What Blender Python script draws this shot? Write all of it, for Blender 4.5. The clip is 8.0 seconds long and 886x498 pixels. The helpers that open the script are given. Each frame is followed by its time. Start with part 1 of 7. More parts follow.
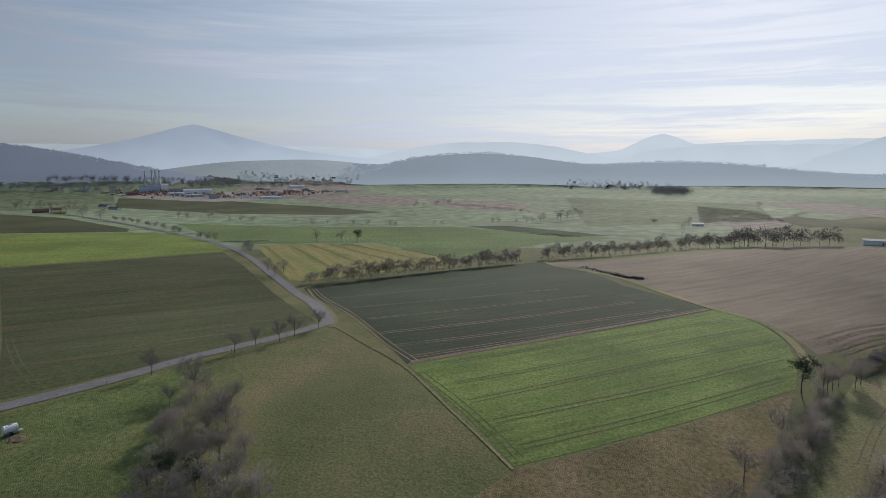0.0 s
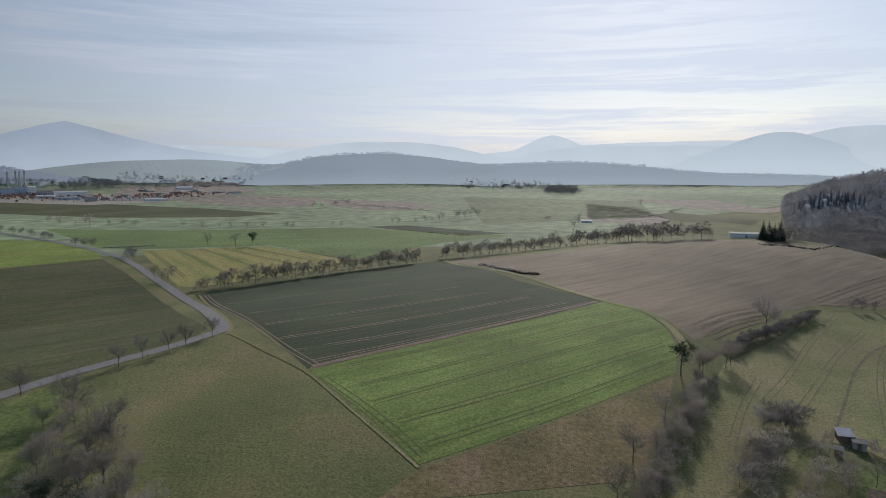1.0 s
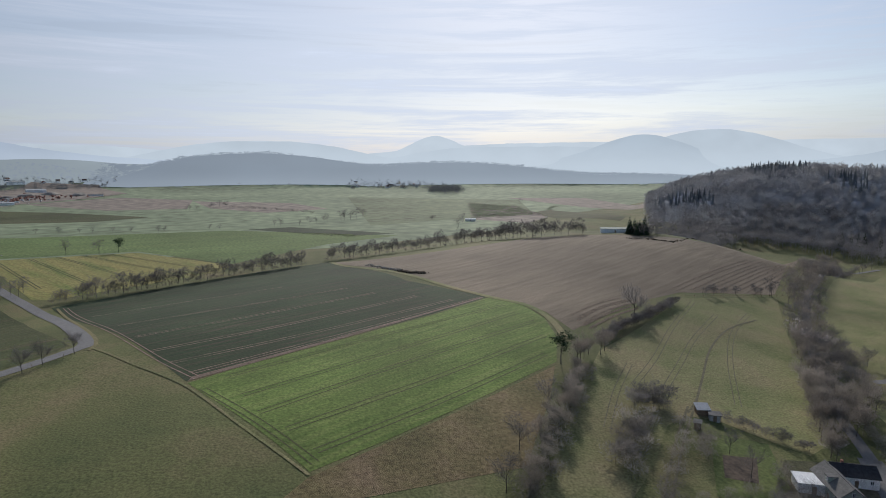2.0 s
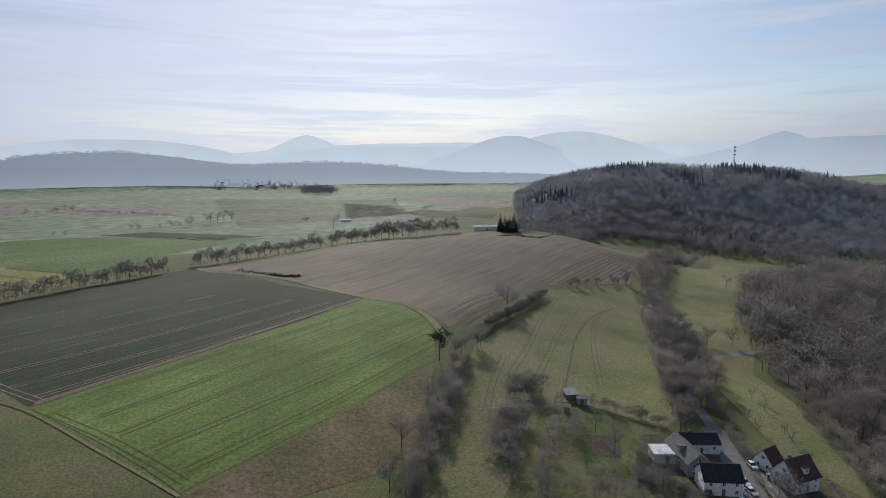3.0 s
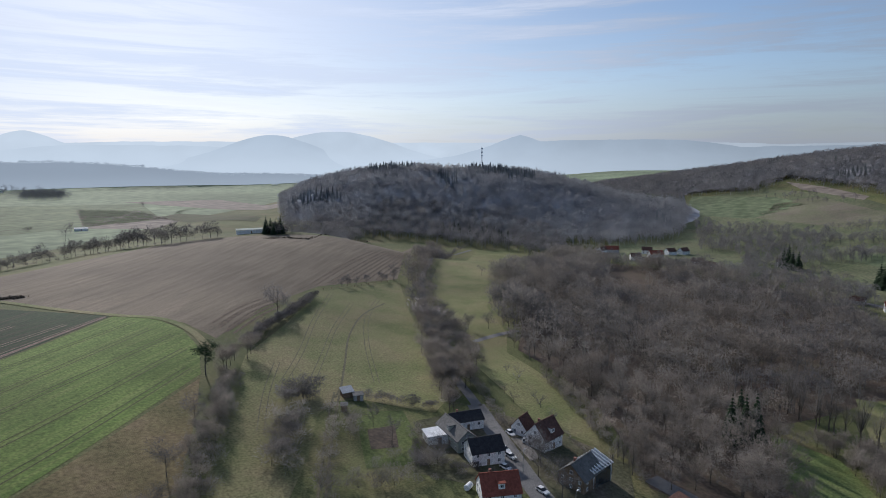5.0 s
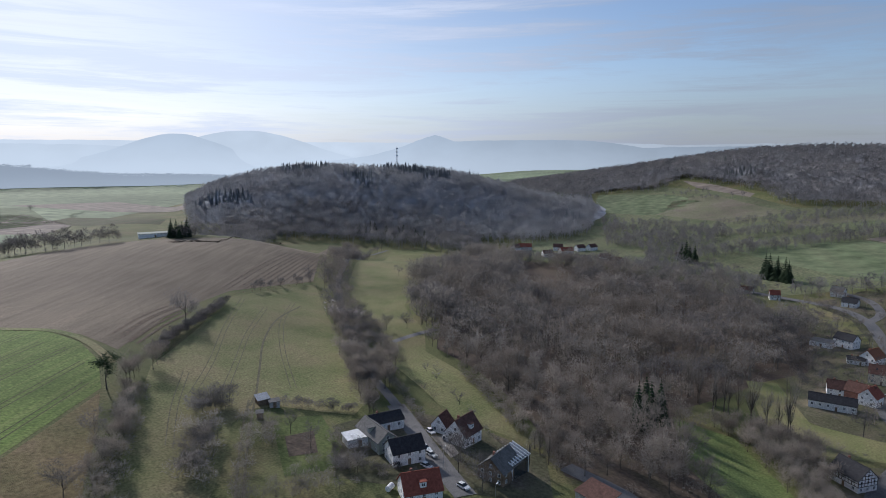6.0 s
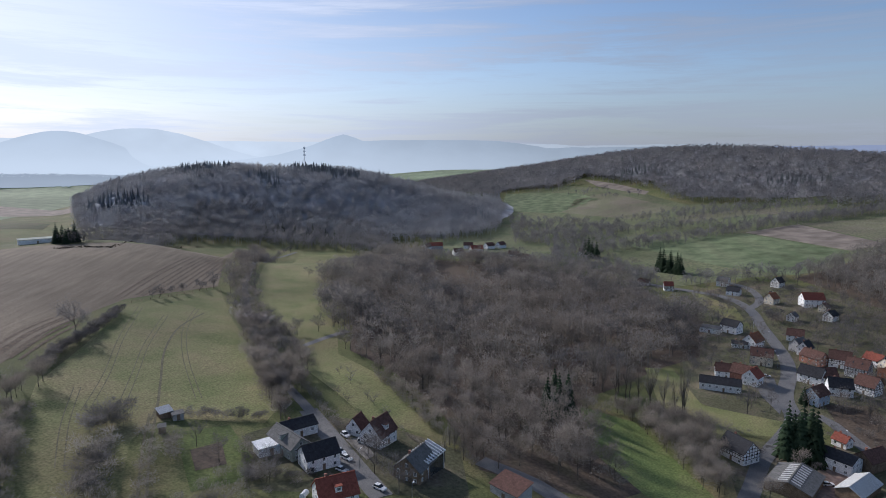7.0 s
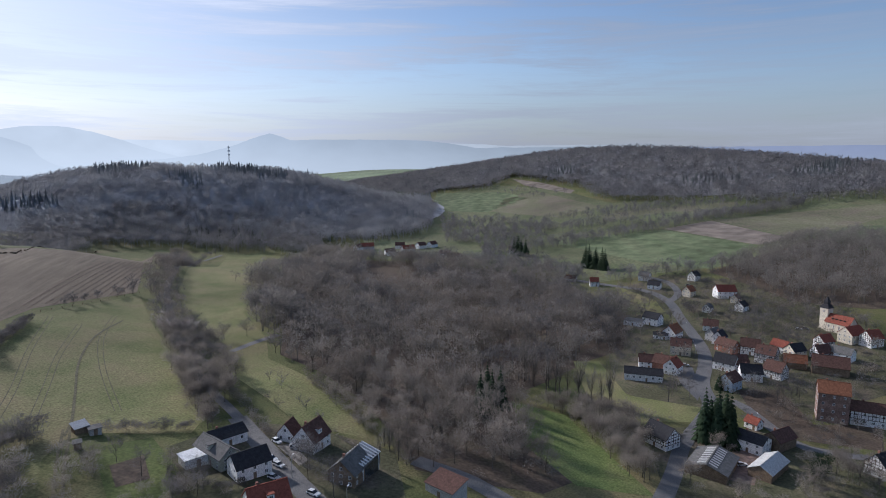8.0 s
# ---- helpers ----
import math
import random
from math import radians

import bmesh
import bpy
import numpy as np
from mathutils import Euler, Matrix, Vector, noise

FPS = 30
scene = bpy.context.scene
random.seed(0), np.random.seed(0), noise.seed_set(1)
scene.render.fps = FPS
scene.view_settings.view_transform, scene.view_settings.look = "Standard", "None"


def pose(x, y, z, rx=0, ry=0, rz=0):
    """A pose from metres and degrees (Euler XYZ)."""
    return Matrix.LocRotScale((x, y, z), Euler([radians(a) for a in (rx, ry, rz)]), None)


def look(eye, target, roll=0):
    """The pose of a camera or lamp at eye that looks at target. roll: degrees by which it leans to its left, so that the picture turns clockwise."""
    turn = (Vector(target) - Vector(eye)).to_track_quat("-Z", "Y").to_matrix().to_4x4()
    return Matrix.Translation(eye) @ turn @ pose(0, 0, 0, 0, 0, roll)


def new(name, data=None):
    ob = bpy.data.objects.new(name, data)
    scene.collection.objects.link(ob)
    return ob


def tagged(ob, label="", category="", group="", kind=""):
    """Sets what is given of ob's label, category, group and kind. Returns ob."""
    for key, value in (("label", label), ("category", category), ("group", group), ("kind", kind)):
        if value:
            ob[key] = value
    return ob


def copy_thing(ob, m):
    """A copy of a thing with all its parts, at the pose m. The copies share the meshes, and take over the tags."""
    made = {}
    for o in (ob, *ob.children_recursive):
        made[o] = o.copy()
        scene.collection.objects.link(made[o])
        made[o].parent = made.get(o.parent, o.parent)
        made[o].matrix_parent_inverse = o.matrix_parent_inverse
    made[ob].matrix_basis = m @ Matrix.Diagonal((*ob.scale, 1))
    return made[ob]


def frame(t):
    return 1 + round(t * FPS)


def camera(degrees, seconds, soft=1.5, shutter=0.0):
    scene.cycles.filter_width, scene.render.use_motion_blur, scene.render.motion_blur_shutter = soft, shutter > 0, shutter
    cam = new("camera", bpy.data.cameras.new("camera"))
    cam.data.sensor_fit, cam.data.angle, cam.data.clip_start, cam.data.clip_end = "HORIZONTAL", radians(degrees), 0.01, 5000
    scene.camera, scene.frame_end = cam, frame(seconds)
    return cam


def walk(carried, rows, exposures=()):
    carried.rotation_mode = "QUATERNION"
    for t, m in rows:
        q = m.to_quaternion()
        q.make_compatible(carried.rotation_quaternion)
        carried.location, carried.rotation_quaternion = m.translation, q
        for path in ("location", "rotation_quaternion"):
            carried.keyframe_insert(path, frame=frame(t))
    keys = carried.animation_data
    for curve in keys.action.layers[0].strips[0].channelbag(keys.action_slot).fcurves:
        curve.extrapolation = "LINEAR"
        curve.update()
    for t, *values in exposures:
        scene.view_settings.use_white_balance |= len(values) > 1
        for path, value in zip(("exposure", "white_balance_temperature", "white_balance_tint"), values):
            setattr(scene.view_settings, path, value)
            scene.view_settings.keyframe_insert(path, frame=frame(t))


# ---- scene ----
EYE_Z = 80.0


def smooth(a, b, v):
    v = min(max((v - a) / (b - a), 0.0), 1.0)
    return v * v * (3 - 2 * v)


def bump(x, y, cx, cy, turn, la, lb, power=2.0):
    """A hill of height 1 with half-lengths la and lb, its long axis turned by so many degrees from x."""
    c, s = math.cos(math.radians(turn)), math.sin(math.radians(turn))
    u, w = ((x - cx) * c + (y - cy) * s) / la, (-(x - cx) * s + (y - cy) * c) / lb
    return math.exp(-((u * u + w * w) ** (power / 2)))


def hill_end(x, y):
    """The round hill breaks off steeply at its northern end."""
    return smooth(37.2, 41.6, math.degrees(math.atan2(x, y)))


def ridge_end(x, y):
    """The castle ridge sinks into the plain at its western end."""
    return smooth(-520, -60, x)


def height(x, y):
    """The lie of the land: s runs across the valley, a along it."""
    s = -(x - 236) * 0.578 + (y + 81) * 0.816
    a = (x - 236) * 0.816 + (y + 81) * 0.578
    floor = -20 + 20 * smooth(150, 520, s)
    spur = 20 * smooth(50, 190, s) * (1 - smooth(150, 520, s) * 0.9) + 17 * smooth(190, 330, s) * (1 - smooth(390, 560, s))
    spur *= 1 - smooth(330, 470, a) * (1 - smooth(450, 560, s))
    rise = 26 * smooth(60, 420, -s) + 30 * smooth(420, 900, -s)
    z = floor + spur + rise
    z += 8 * bump(x, y, 300, 375, 35, 110, 90)
    z += 80 * bump(x, y, 878, 609, -60, 294, 212, 2.9) * hill_end(x, y)
    z += 81 * bump(x, y, 1477, 4, -122, 594, 300, 1.8)
    z += 109 * bump(x, y, 210, 2168, -11, 1227, 126, 1.8) * ridge_end(x, y)
    z += 98 * bump(x, y, -640, 2480, 8, 560, 270, 2.2)
    z += 132 * bump(x, y, -1371, 1670, -6, 627, 265, 2.2)
    return z


FOV = 72.3
ROWS = [  # seconds, degrees turned to the right, tilt
    (0.0, 0.0, -8.07), (0.5, 4.61, -8.07), (1.0, 9.50, -8.07), (1.5, 14.69, -8.07), (1.7, 16.84, -8.07),
    (2.8, 29.82, -8.06), (3.0, 32.05, -8.06), (3.5, 37.90, -8.06), (4.0, 43.75, -8.05), (4.5, 49.42, -8.04), (4.7, 51.30, -8.04),
    (5.8, 60.11, -8.05), (6.0, 61.76, -8.05), (6.5, 65.96, -8.06), (7.0, 70.19, -8.08), (7.5, 74.26, -8.09), (8.0, 76.70, -8.10),
]

cam = camera(FOV, 8.0, soft=0.9)
walk(cam, [(t, pose(0, 0, EYE_Z, 90 + tilt, 0, -turn)) for t, turn, tilt in ROWS], [(0.0, 0.0, 6250, 13.0), (3.5, 0.02, 6050, 13.0), (8.0, 0.23, 5800, 17.0)])

# ---- sky, sun and exposure ----
SUN_TURN, SUN_HIGH = 25.0, 27.0
sun_way = Vector((math.sin(radians(SUN_TURN)) * math.cos(radians(SUN_HIGH)), math.cos(radians(SUN_TURN)) * math.cos(radians(SUN_HIGH)), math.sin(radians(SUN_HIGH))))


def node(tree, kind, links=(), operation="", blend_type="", interpolation_type="", vector_type=""):
    """A node with its mode, its input values (by name or number) and its links."""
    n = tree.nodes.new(kind)
    if operation:
        n.operation = operation
    if blend_type:
        n.blend_type = blend_type
    if interpolation_type:
        n.interpolation_type = interpolation_type
    if vector_type:
        n.vector_type = vector_type
    for place, source in links:
        if isinstance(source, bpy.types.NodeSocket):
            tree.links.new(source, n.inputs[place])
        else:
            n.inputs[place].default_value = source
    return n


def build_world():
    world = bpy.data.worlds.new("winter_sky")
    scene.world = world
    world.use_nodes = True
    tree = world.node_tree
    tree.nodes.clear()
    sky = node(tree, "ShaderNodeTexSky")
    sky.sky_type, sky.sun_disc = "NISHITA", False
    sky.sun_elevation, sky.sun_rotation = radians(SUN_HIGH), radians(SUN_TURN)
    sky.air_density, sky.dust_density, sky.ozone_density, sky.altitude = 1.0, 0.8, 1.5, 300
    place = node(tree, "ShaderNodeTexCoord").outputs["Generated"]
    part = node(tree, "ShaderNodeSeparateXYZ", [(0, place)])
    turned = node(tree, "ShaderNodeMapping", [(0, place), ("Rotation", (radians(3), radians(-4), 0)), ("Scale", (1.1, 1.1, 17.0))])
    streak = node(tree, "ShaderNodeTexNoise", [("Vector", turned.outputs[0]), ("Scale", 1.9), ("Detail", 9.0), ("Roughness", 0.66), ("Distortion", 0.35)])
    streaks = node(tree, "ShaderNodeMapRange", [(0, streak.outputs[0]), (1, 0.42), (2, 0.62), (3, 0.0), (4, 1.0)], interpolation_type="SMOOTHSTEP")
    side = node(tree, "ShaderNodeVectorMath", [(0, place), (1, (math.sin(radians(SUN_TURN)), math.cos(radians(SUN_TURN)), 0))], operation="DOT_PRODUCT")
    thick = node(tree, "ShaderNodeMapRange", [(0, side.outputs["Value"]), (1, 0.1), (2, 0.8), (3, 0.34), (4, 0.85)])
    veil = node(tree, "ShaderNodeMath", [(0, streaks.outputs[0]), (1, thick.outputs[0])], operation="MULTIPLY")
    low = node(tree, "ShaderNodeMapRange", [(0, part.outputs[2]), (1, 0.0), (2, 0.17), (3, 0.85), (4, 0.0)], interpolation_type="SMOOTHSTEP")
    toward = node(tree, "ShaderNodeVectorMath", [(0, place), (1, (math.sin(radians(SUN_TURN - 22)), math.cos(radians(SUN_TURN - 22)), 0.25))], operation="DOT_PRODUCT")
    glow = node(tree, "ShaderNodeMapRange", [(0, toward.outputs["Value"]), (1, 0.3), (2, 1.0), (3, 0.0), (4, 0.68)])
    cover = node(tree, "ShaderNodeMath", [(0, low.outputs[0]), (1, glow.outputs[0])], operation="MAXIMUM")
    open_sky = node(tree, "ShaderNodeMath", [(0, 1.0), (1, cover.outputs[0])], operation="SUBTRACT")
    more = node(tree, "ShaderNodeMath", [(0, veil.outputs[0]), (1, open_sky.outputs[0]), (2, cover.outputs[0])], operation="MULTIPLY_ADD")
    shine = node(tree, "ShaderNodeVectorMath", [(0, place), (1, tuple(sun_way))], operation="DOT_PRODUCT")
    bright = node(tree, "ShaderNodeMapRange", [(0, shine.outputs["Value"]), (1, 0.45), (2, 1.0), (3, 0.35), (4, 0.79)], interpolation_type="SMOOTHSTEP")
    wisps = node(tree, "ShaderNodeMapRange", [(0, streak.outputs[0]), (1, 0.35), (2, 0.65), (3, 0.82), (4, 1.12)])
    level = node(tree, "ShaderNodeMath", [(0, bright.outputs[0]), (1, wisps.outputs[0])], operation="MULTIPLY")
    blue = node(tree, "ShaderNodeBackground", [(0, sky.outputs[0]), (1, 0.09)])
    white = node(tree, "ShaderNodeBackground", [(0, (0.78, 0.86, 0.97, 1)), (1, level.outputs[0])])
    mixed = node(tree, "ShaderNodeMixShader", [(0, more.outputs[0]), (1, blue.outputs[0]), (2, white.outputs[0])])
    node(tree, "ShaderNodeOutputWorld", [(0, mixed.outputs[0])])


build_world()
sun_lamp = bpy.data.lights.new("sun", "SUN")
sun_lamp.energy, sun_lamp.angle, sun_lamp.color = 3.3, radians(1.5), (1.0, 0.93, 0.82)
sun = new("sun", sun_lamp)
sun.matrix_world = look(sun_way * 500, (0, 0, 0))


# ---- materials ----
def surface(name, tones, scale=1.0, detail=8.0, rough=0.9, bump_size=0.0, bump_scale=4.0, stretch=(1, 1, 1), turn=0.0, fine=None, per_object=0.0, metal=0.0, spec=0.12, coarse=None, thin=0.0, even=0.0):
    """A material whose colour runs through the tones by noise at world size; a second, finer noise darkens and lightens it."""
    m = bpy.data.materials.new(name)
    m.use_nodes = True
    tree = m.node_tree
    tree.nodes.clear()
    place = node(tree, "ShaderNodeNewGeometry").outputs["Position"]
    at = node(tree, "ShaderNodeMapping", [(0, place), ("Rotation", (0, 0, radians(turn))), ("Scale", stretch)], vector_type="TEXTURE").outputs[0]
    n1 = node(tree, "ShaderNodeTexNoise", [("Vector", at), ("Scale", scale), ("Detail", detail), ("Roughness", 0.6)])
    ramp = node(tree, "ShaderNodeValToRGB", [(0, n1.outputs[0])])
    stops = ramp.color_ramp.elements
    for i, tone in enumerate(tones):
        where = 0.32 + 0.36 * i / max(1, len(tones) - 1)
        e = stops[i] if i < 2 else stops.new(where)
        e.position, e.color = where, (*tone, 1)
    n2 = node(tree, "ShaderNodeTexNoise", [("Vector", place), ("Scale", fine or scale * 14), ("Detail", 4.0)])
    dark = node(tree, "ShaderNodeMapRange", [(0, n2.outputs[0]), (1, 0.25), (2, 0.75), (3, 0.58), (4, 1.42)])
    tint = node(tree, "ShaderNodeMixRGB", [(0, 1.0), (1, ramp.outputs[0]), (2, dark.outputs[0])], blend_type="MULTIPLY")
    colour = tint.outputs[0]
    if coarse:
        n3 = node(tree, "ShaderNodeTexNoise", [("Vector", place), ("Scale", coarse), ("Detail", 3.0)])
        wide = node(tree, "ShaderNodeMapRange", [(0, n3.outputs[0]), (1, 0.3), (2, 0.7), (3, 0.75), (4, 1.25)])
        colour = node(tree, "ShaderNodeMixRGB", [(0, 1.0), (1, colour), (2, wide.outputs[0])], blend_type="MULTIPLY").outputs[0]
    if per_object:
        own = node(tree, "ShaderNodeObjectInfo").outputs["Random"]
        r = node(tree, "ShaderNodeMapRange", [(0, own), (3, 1 - per_object), (4, 1 + per_object)])
        colour = node(tree, "ShaderNodeMixRGB", [(0, 1.0), (1, colour), (2, r.outputs[0])], blend_type="MULTIPLY").outputs[0]
    bsdf = node(tree, "ShaderNodeBsdfPrincipled", [("Base Color", colour), ("Roughness", rough), ("Metallic", metal), ("Specular IOR Level", spec)])
    if bump_size:
        nb = node(tree, "ShaderNodeTexNoise", [("Vector", place), ("Scale", bump_scale), ("Detail", 5.0)])
        b = node(tree, "ShaderNodeBump", [("Height", nb.outputs[0]), ("Distance", bump_size), ("Strength", 0.8)])
        tree.links.new(b.outputs[0], bsdf.inputs["Normal"])
    if even:  # a tangle of round twigs has no facing side: its light falls as on a level surface
        facing = node(tree, "ShaderNodeNewGeometry").outputs["Normal"]
        lean = node(tree, "ShaderNodeMix", [("Factor", even)])
        lean.data_type = "VECTOR"
        tree.links.new(facing, lean.inputs[4])
        lean.inputs[5].default_value = (0.0, 0.0, 1.0)
        level = node(tree, "ShaderNodeVectorMath", [(0, lean.outputs[1])], operation="NORMALIZE")
        tree.links.new(level.outputs[0], bsdf.inputs["Normal"])
    shown = bsdf.outputs[0]
    if thin:
        lit = node(tree, "ShaderNodeBsdfTranslucent", [("Color", colour)])
        shown = node(tree, "ShaderNodeMixShader", [(0, thin), (1, shown), (2, lit.outputs[0])]).outputs[0]
    node(tree, "ShaderNodeOutputMaterial", [(0, shown)])
    return m


def wood_matter(name, tones, **more):
    return surface(name, tones, per_object=0.25, spec=0.1, **more)


pasture = surface("pasture", [(0.09, 0.105, 0.04), (0.12, 0.125, 0.05), (0.165, 0.14, 0.07)], 0.035, coarse=0.008, fine=1.6, bump_size=0.18, bump_scale=1.6)
meadow = surface("meadow", [(0.13, 0.15, 0.055), (0.185, 0.18, 0.08), (0.225, 0.19, 0.10)], 0.04, coarse=0.012, fine=1.5, bump_size=0.2, bump_scale=1.3)
wheat_plain = surface("plain_wheat", [(0.105, 0.155, 0.05), (0.135, 0.18, 0.06)], 0.05, coarse=0.008, fine=0.4, stretch=(10, 1, 1), turn=5)
wheat = surface("young_wheat", [(0.095, 0.145, 0.032), (0.125, 0.175, 0.042), (0.155, 0.19, 0.055)], 0.35, fine=1.3, bump_size=0.12, bump_scale=1.5, stretch=(14, 0.7, 1), turn=28, coarse=0.03)
dark_crop = surface("dark_crop", [(0.026, 0.045, 0.02), (0.036, 0.055, 0.025), (0.075, 0.06, 0.042)], 0.4, fine=1.1, bump_size=0.2, bump_scale=1.2, stretch=(16, 0.6, 1), turn=25, coarse=0.02)
soil = surface("bare_soil", [(0.13, 0.105, 0.072), (0.17, 0.135, 0.095), (0.20, 0.16, 0.115)], 0.3, coarse=0.012, fine=1.8, bump_size=0.12, bump_scale=2.0, stretch=(12, 0.9, 1), turn=28)
olive = surface("thin_crop", [(0.05, 0.064, 0.024), (0.066, 0.074, 0.03), (0.10, 0.08, 0.048)], 0.22, coarse=0.012, fine=0.8, bump_size=0.2, stretch=(18, 0.9, 1), turn=26)
rape = surface("rape_field", [(0.155, 0.19, 0.04), (0.145, 0.195, 0.045), (0.205, 0.21, 0.05)], 0.2, coarse=0.01, fine=0.6, bump_size=0.15, stretch=(20, 1.5, 1), turn=14)
yellow = surface("yellowed_field", [(0.26, 0.225, 0.075), (0.225, 0.205, 0.07), (0.15, 0.18, 0.05)], 0.12, fine=0.6, bump_size=0.15, stretch=(9, 1.0, 1), turn=-64)
# Far fields paler and greyer than near ones: haze put into the base colour.
far_green_haze = surface("far_green_haze", [(0.12, 0.15, 0.075), (0.14, 0.168, 0.088), (0.15, 0.17, 0.092)], 0.05, coarse=0.006, fine=0.07, stretch=(8, 1, 1), turn=10)
plain_green_haze = surface("plain_green_haze", [(0.185, 0.225, 0.135), (0.195, 0.235, 0.14), (0.19, 0.23, 0.138)], 0.01, coarse=0.003, fine=0.05, stretch=(5, 1, 1), turn=8)
far_soil_haze = surface("far_soil_haze", [(0.205, 0.172, 0.14), (0.235, 0.195, 0.16)], 0.02, fine=0.06)
asphalt = surface("asphalt", [(0.125, 0.122, 0.12), (0.165, 0.16, 0.155)], 0.3, fine=3.0, rough=0.8, spec=0.3)
litter = surface("leaf_litter", [(0.075, 0.058, 0.044), (0.11, 0.083, 0.062), (0.09, 0.076, 0.05)], 0.08, fine=0.9)
gardens = surface("garden_ground", [(0.08, 0.082, 0.045), (0.11, 0.105, 0.06), (0.155, 0.125, 0.092)], 0.06, coarse=0.02, fine=1.0, bump_size=0.3)
dry_grass = surface("dry_grass", [(0.20, 0.17, 0.085), (0.16, 0.145, 0.065)], 0.3, fine=1.5)
gravel_early = surface("paving", [(0.22, 0.20, 0.18), (0.27, 0.25, 0.22)], 0.5, fine=3.0)
bark = wood_matter("bark", [(0.10, 0.085, 0.07), (0.15, 0.13, 0.11)], scale=1.5)
twig = wood_matter("winter_twigs", [(0.235, 0.213, 0.185), (0.30, 0.272, 0.238)], scale=0.3, thin=0.45, even=0.5, coarse=0.05)
needle = wood_matter("needles", [(0.03, 0.05, 0.028), (0.05, 0.075, 0.04)], scale=0.6, thin=0.3)

# Grass of the far slopes, greyed in its base colour to imitate haze.
slope_grass_haze = surface("slope_grass_haze", [(0.15, 0.15, 0.085), (0.175, 0.165, 0.105), (0.19, 0.16, 0.12)], 0.03, coarse=0.01, fine=0.5)
bright_meadow = surface("bright_meadow", [(0.10, 0.135, 0.045), (0.125, 0.155, 0.052), (0.15, 0.16, 0.065)], 0.08, coarse=0.03, fine=1.4, bump_size=0.2, bump_scale=1.5)

# ---- ground ----
def axis(a, b, lo, hi, step):
    """Grid lines: even between a and b, ever wider beyond."""
    line = list(np.arange(a, b + 0.1, step))
    w = step
    while line[-1] < hi:
        w *= 1.12
        line.append(line[-1] + w)
    w = step
    while line[0] > lo:
        w *= 1.12
        line.insert(0, line[0] - w)
    return line


GX, GY = axis(-260, 960, -4700, 4700, 12.0), axis(-240, 780, -4700, 4700, 12.0)


GX0, GY0 = -260.0, -240.0


def mesh_object(name, verts, faces, material, parent=None, smooth_shade=False):
    me = bpy.data.meshes.new(name)
    me.from_pydata([tuple(v) for v in verts], [], faces)
    me.materials.append(material)
    if smooth_shade:
        me.shade_smooth()
    ob = new(name, me)
    ob.parent = parent
    return ob


def part(name, bm, material, parent, label=""):
    me = bpy.data.meshes.new(name)
    bm.to_mesh(me)
    bm.free()
    me.materials.append(material)
    ob = new(name, me)
    ob.parent = parent
    return tagged(ob, label)


GZ = [[height(x, y) for x in GX] for y in GY]


def ground_z(x, y):
    """The height of the ground's own triangles."""
    i = min(max(bisect_place(GX, x), 0), len(GX) - 2)
    j = min(max(bisect_place(GY, y), 0), len(GY) - 2)
    u, v = (x - GX[i]) / (GX[i + 1] - GX[i]), (y - GY[j]) / (GY[j + 1] - GY[j])
    a, b, c, d = GZ[j][i], GZ[j][i + 1], GZ[j + 1][i + 1], GZ[j + 1][i]
    return a + (b - a) * u + (c - b) * v if u >= v else a + (c - d) * u + (d - a) * v


def bisect_place(line, v):
    return int(np.searchsorted(line, v, side="right")) - 1


def build_ground():
    verts = [(x, y, GZ[j][i]) for j, y in enumerate(GY) for i, x in enumerate(GX)]
    n = len(GX)
    faces = []
    for j in range(len(GY) - 1):
        for i in range(n - 1):
            k = j * n + i
            faces += [(k, k + 1, k + n + 1), (k, k + n + 1, k + n)]
    tagged(mesh_object("ground", verts, faces, pasture, smooth_shade=True), "rolling olive winter pasture reaching the horizon", "ground", kind="structure")


build_ground()


def drape(name, outline, material, label, lift=0.06, category="field"):
    """A sheet with the outline, laid over the ground's own grid."""
    xs, ys = [p[0] for p in outline], [p[1] for p in outline]
    bm = bmesh.new()
    bm.faces.new([bm.verts.new((x, y, 0)) for x, y in outline])
    bmesh.ops.triangulate(bm, faces=bm.faces[:])
    for lines, lo, hi, way in ((GX, min(xs), max(xs), (1, 0, 0)), (GY, min(ys), max(ys), (0, 1, 0))):
        for v in lines:
            if lo < v < hi:
                bmesh.ops.bisect_plane(bm, geom=bm.verts[:] + bm.edges[:] + bm.faces[:], plane_co=Vector(way) * v, plane_no=way)
    for k in range(int((min(xs) - max(ys)) / 12) - 1, int((max(xs) - min(ys)) / 12) + 2):
        bmesh.ops.bisect_plane(bm, geom=bm.verts[:] + bm.edges[:] + bm.faces[:], plane_co=(GX0 - GY0 + 12.0 * k, 0, 0), plane_no=(0.7071, -0.7071, 0))
    bmesh.ops.remove_doubles(bm, verts=bm.verts[:], dist=0.02)
    bmesh.ops.triangulate(bm, faces=bm.faces[:])
    for f in bm.faces:
        f.normal_update()
        if f.normal.z < 0:
            f.normal_flip()
        f.smooth = True
    slopes = []
    for v in bm.verts:
        x, y = v.co.x, v.co.y
        v.co.z = ground_z(x, y) + lift * (1 + (v.co.xy.length / 500) ** 2)
        slopes.append(Vector((ground_z(x - 8, y) - ground_z(x + 8, y), ground_z(x, y - 8) - ground_z(x, y + 8), 16)).normalized())
    ob = part(name, bm, material, None)
    ob.data.normals_split_custom_set_from_vertices(slopes)
    return tagged(ob, label, category, kind="structure")


ROADS = []


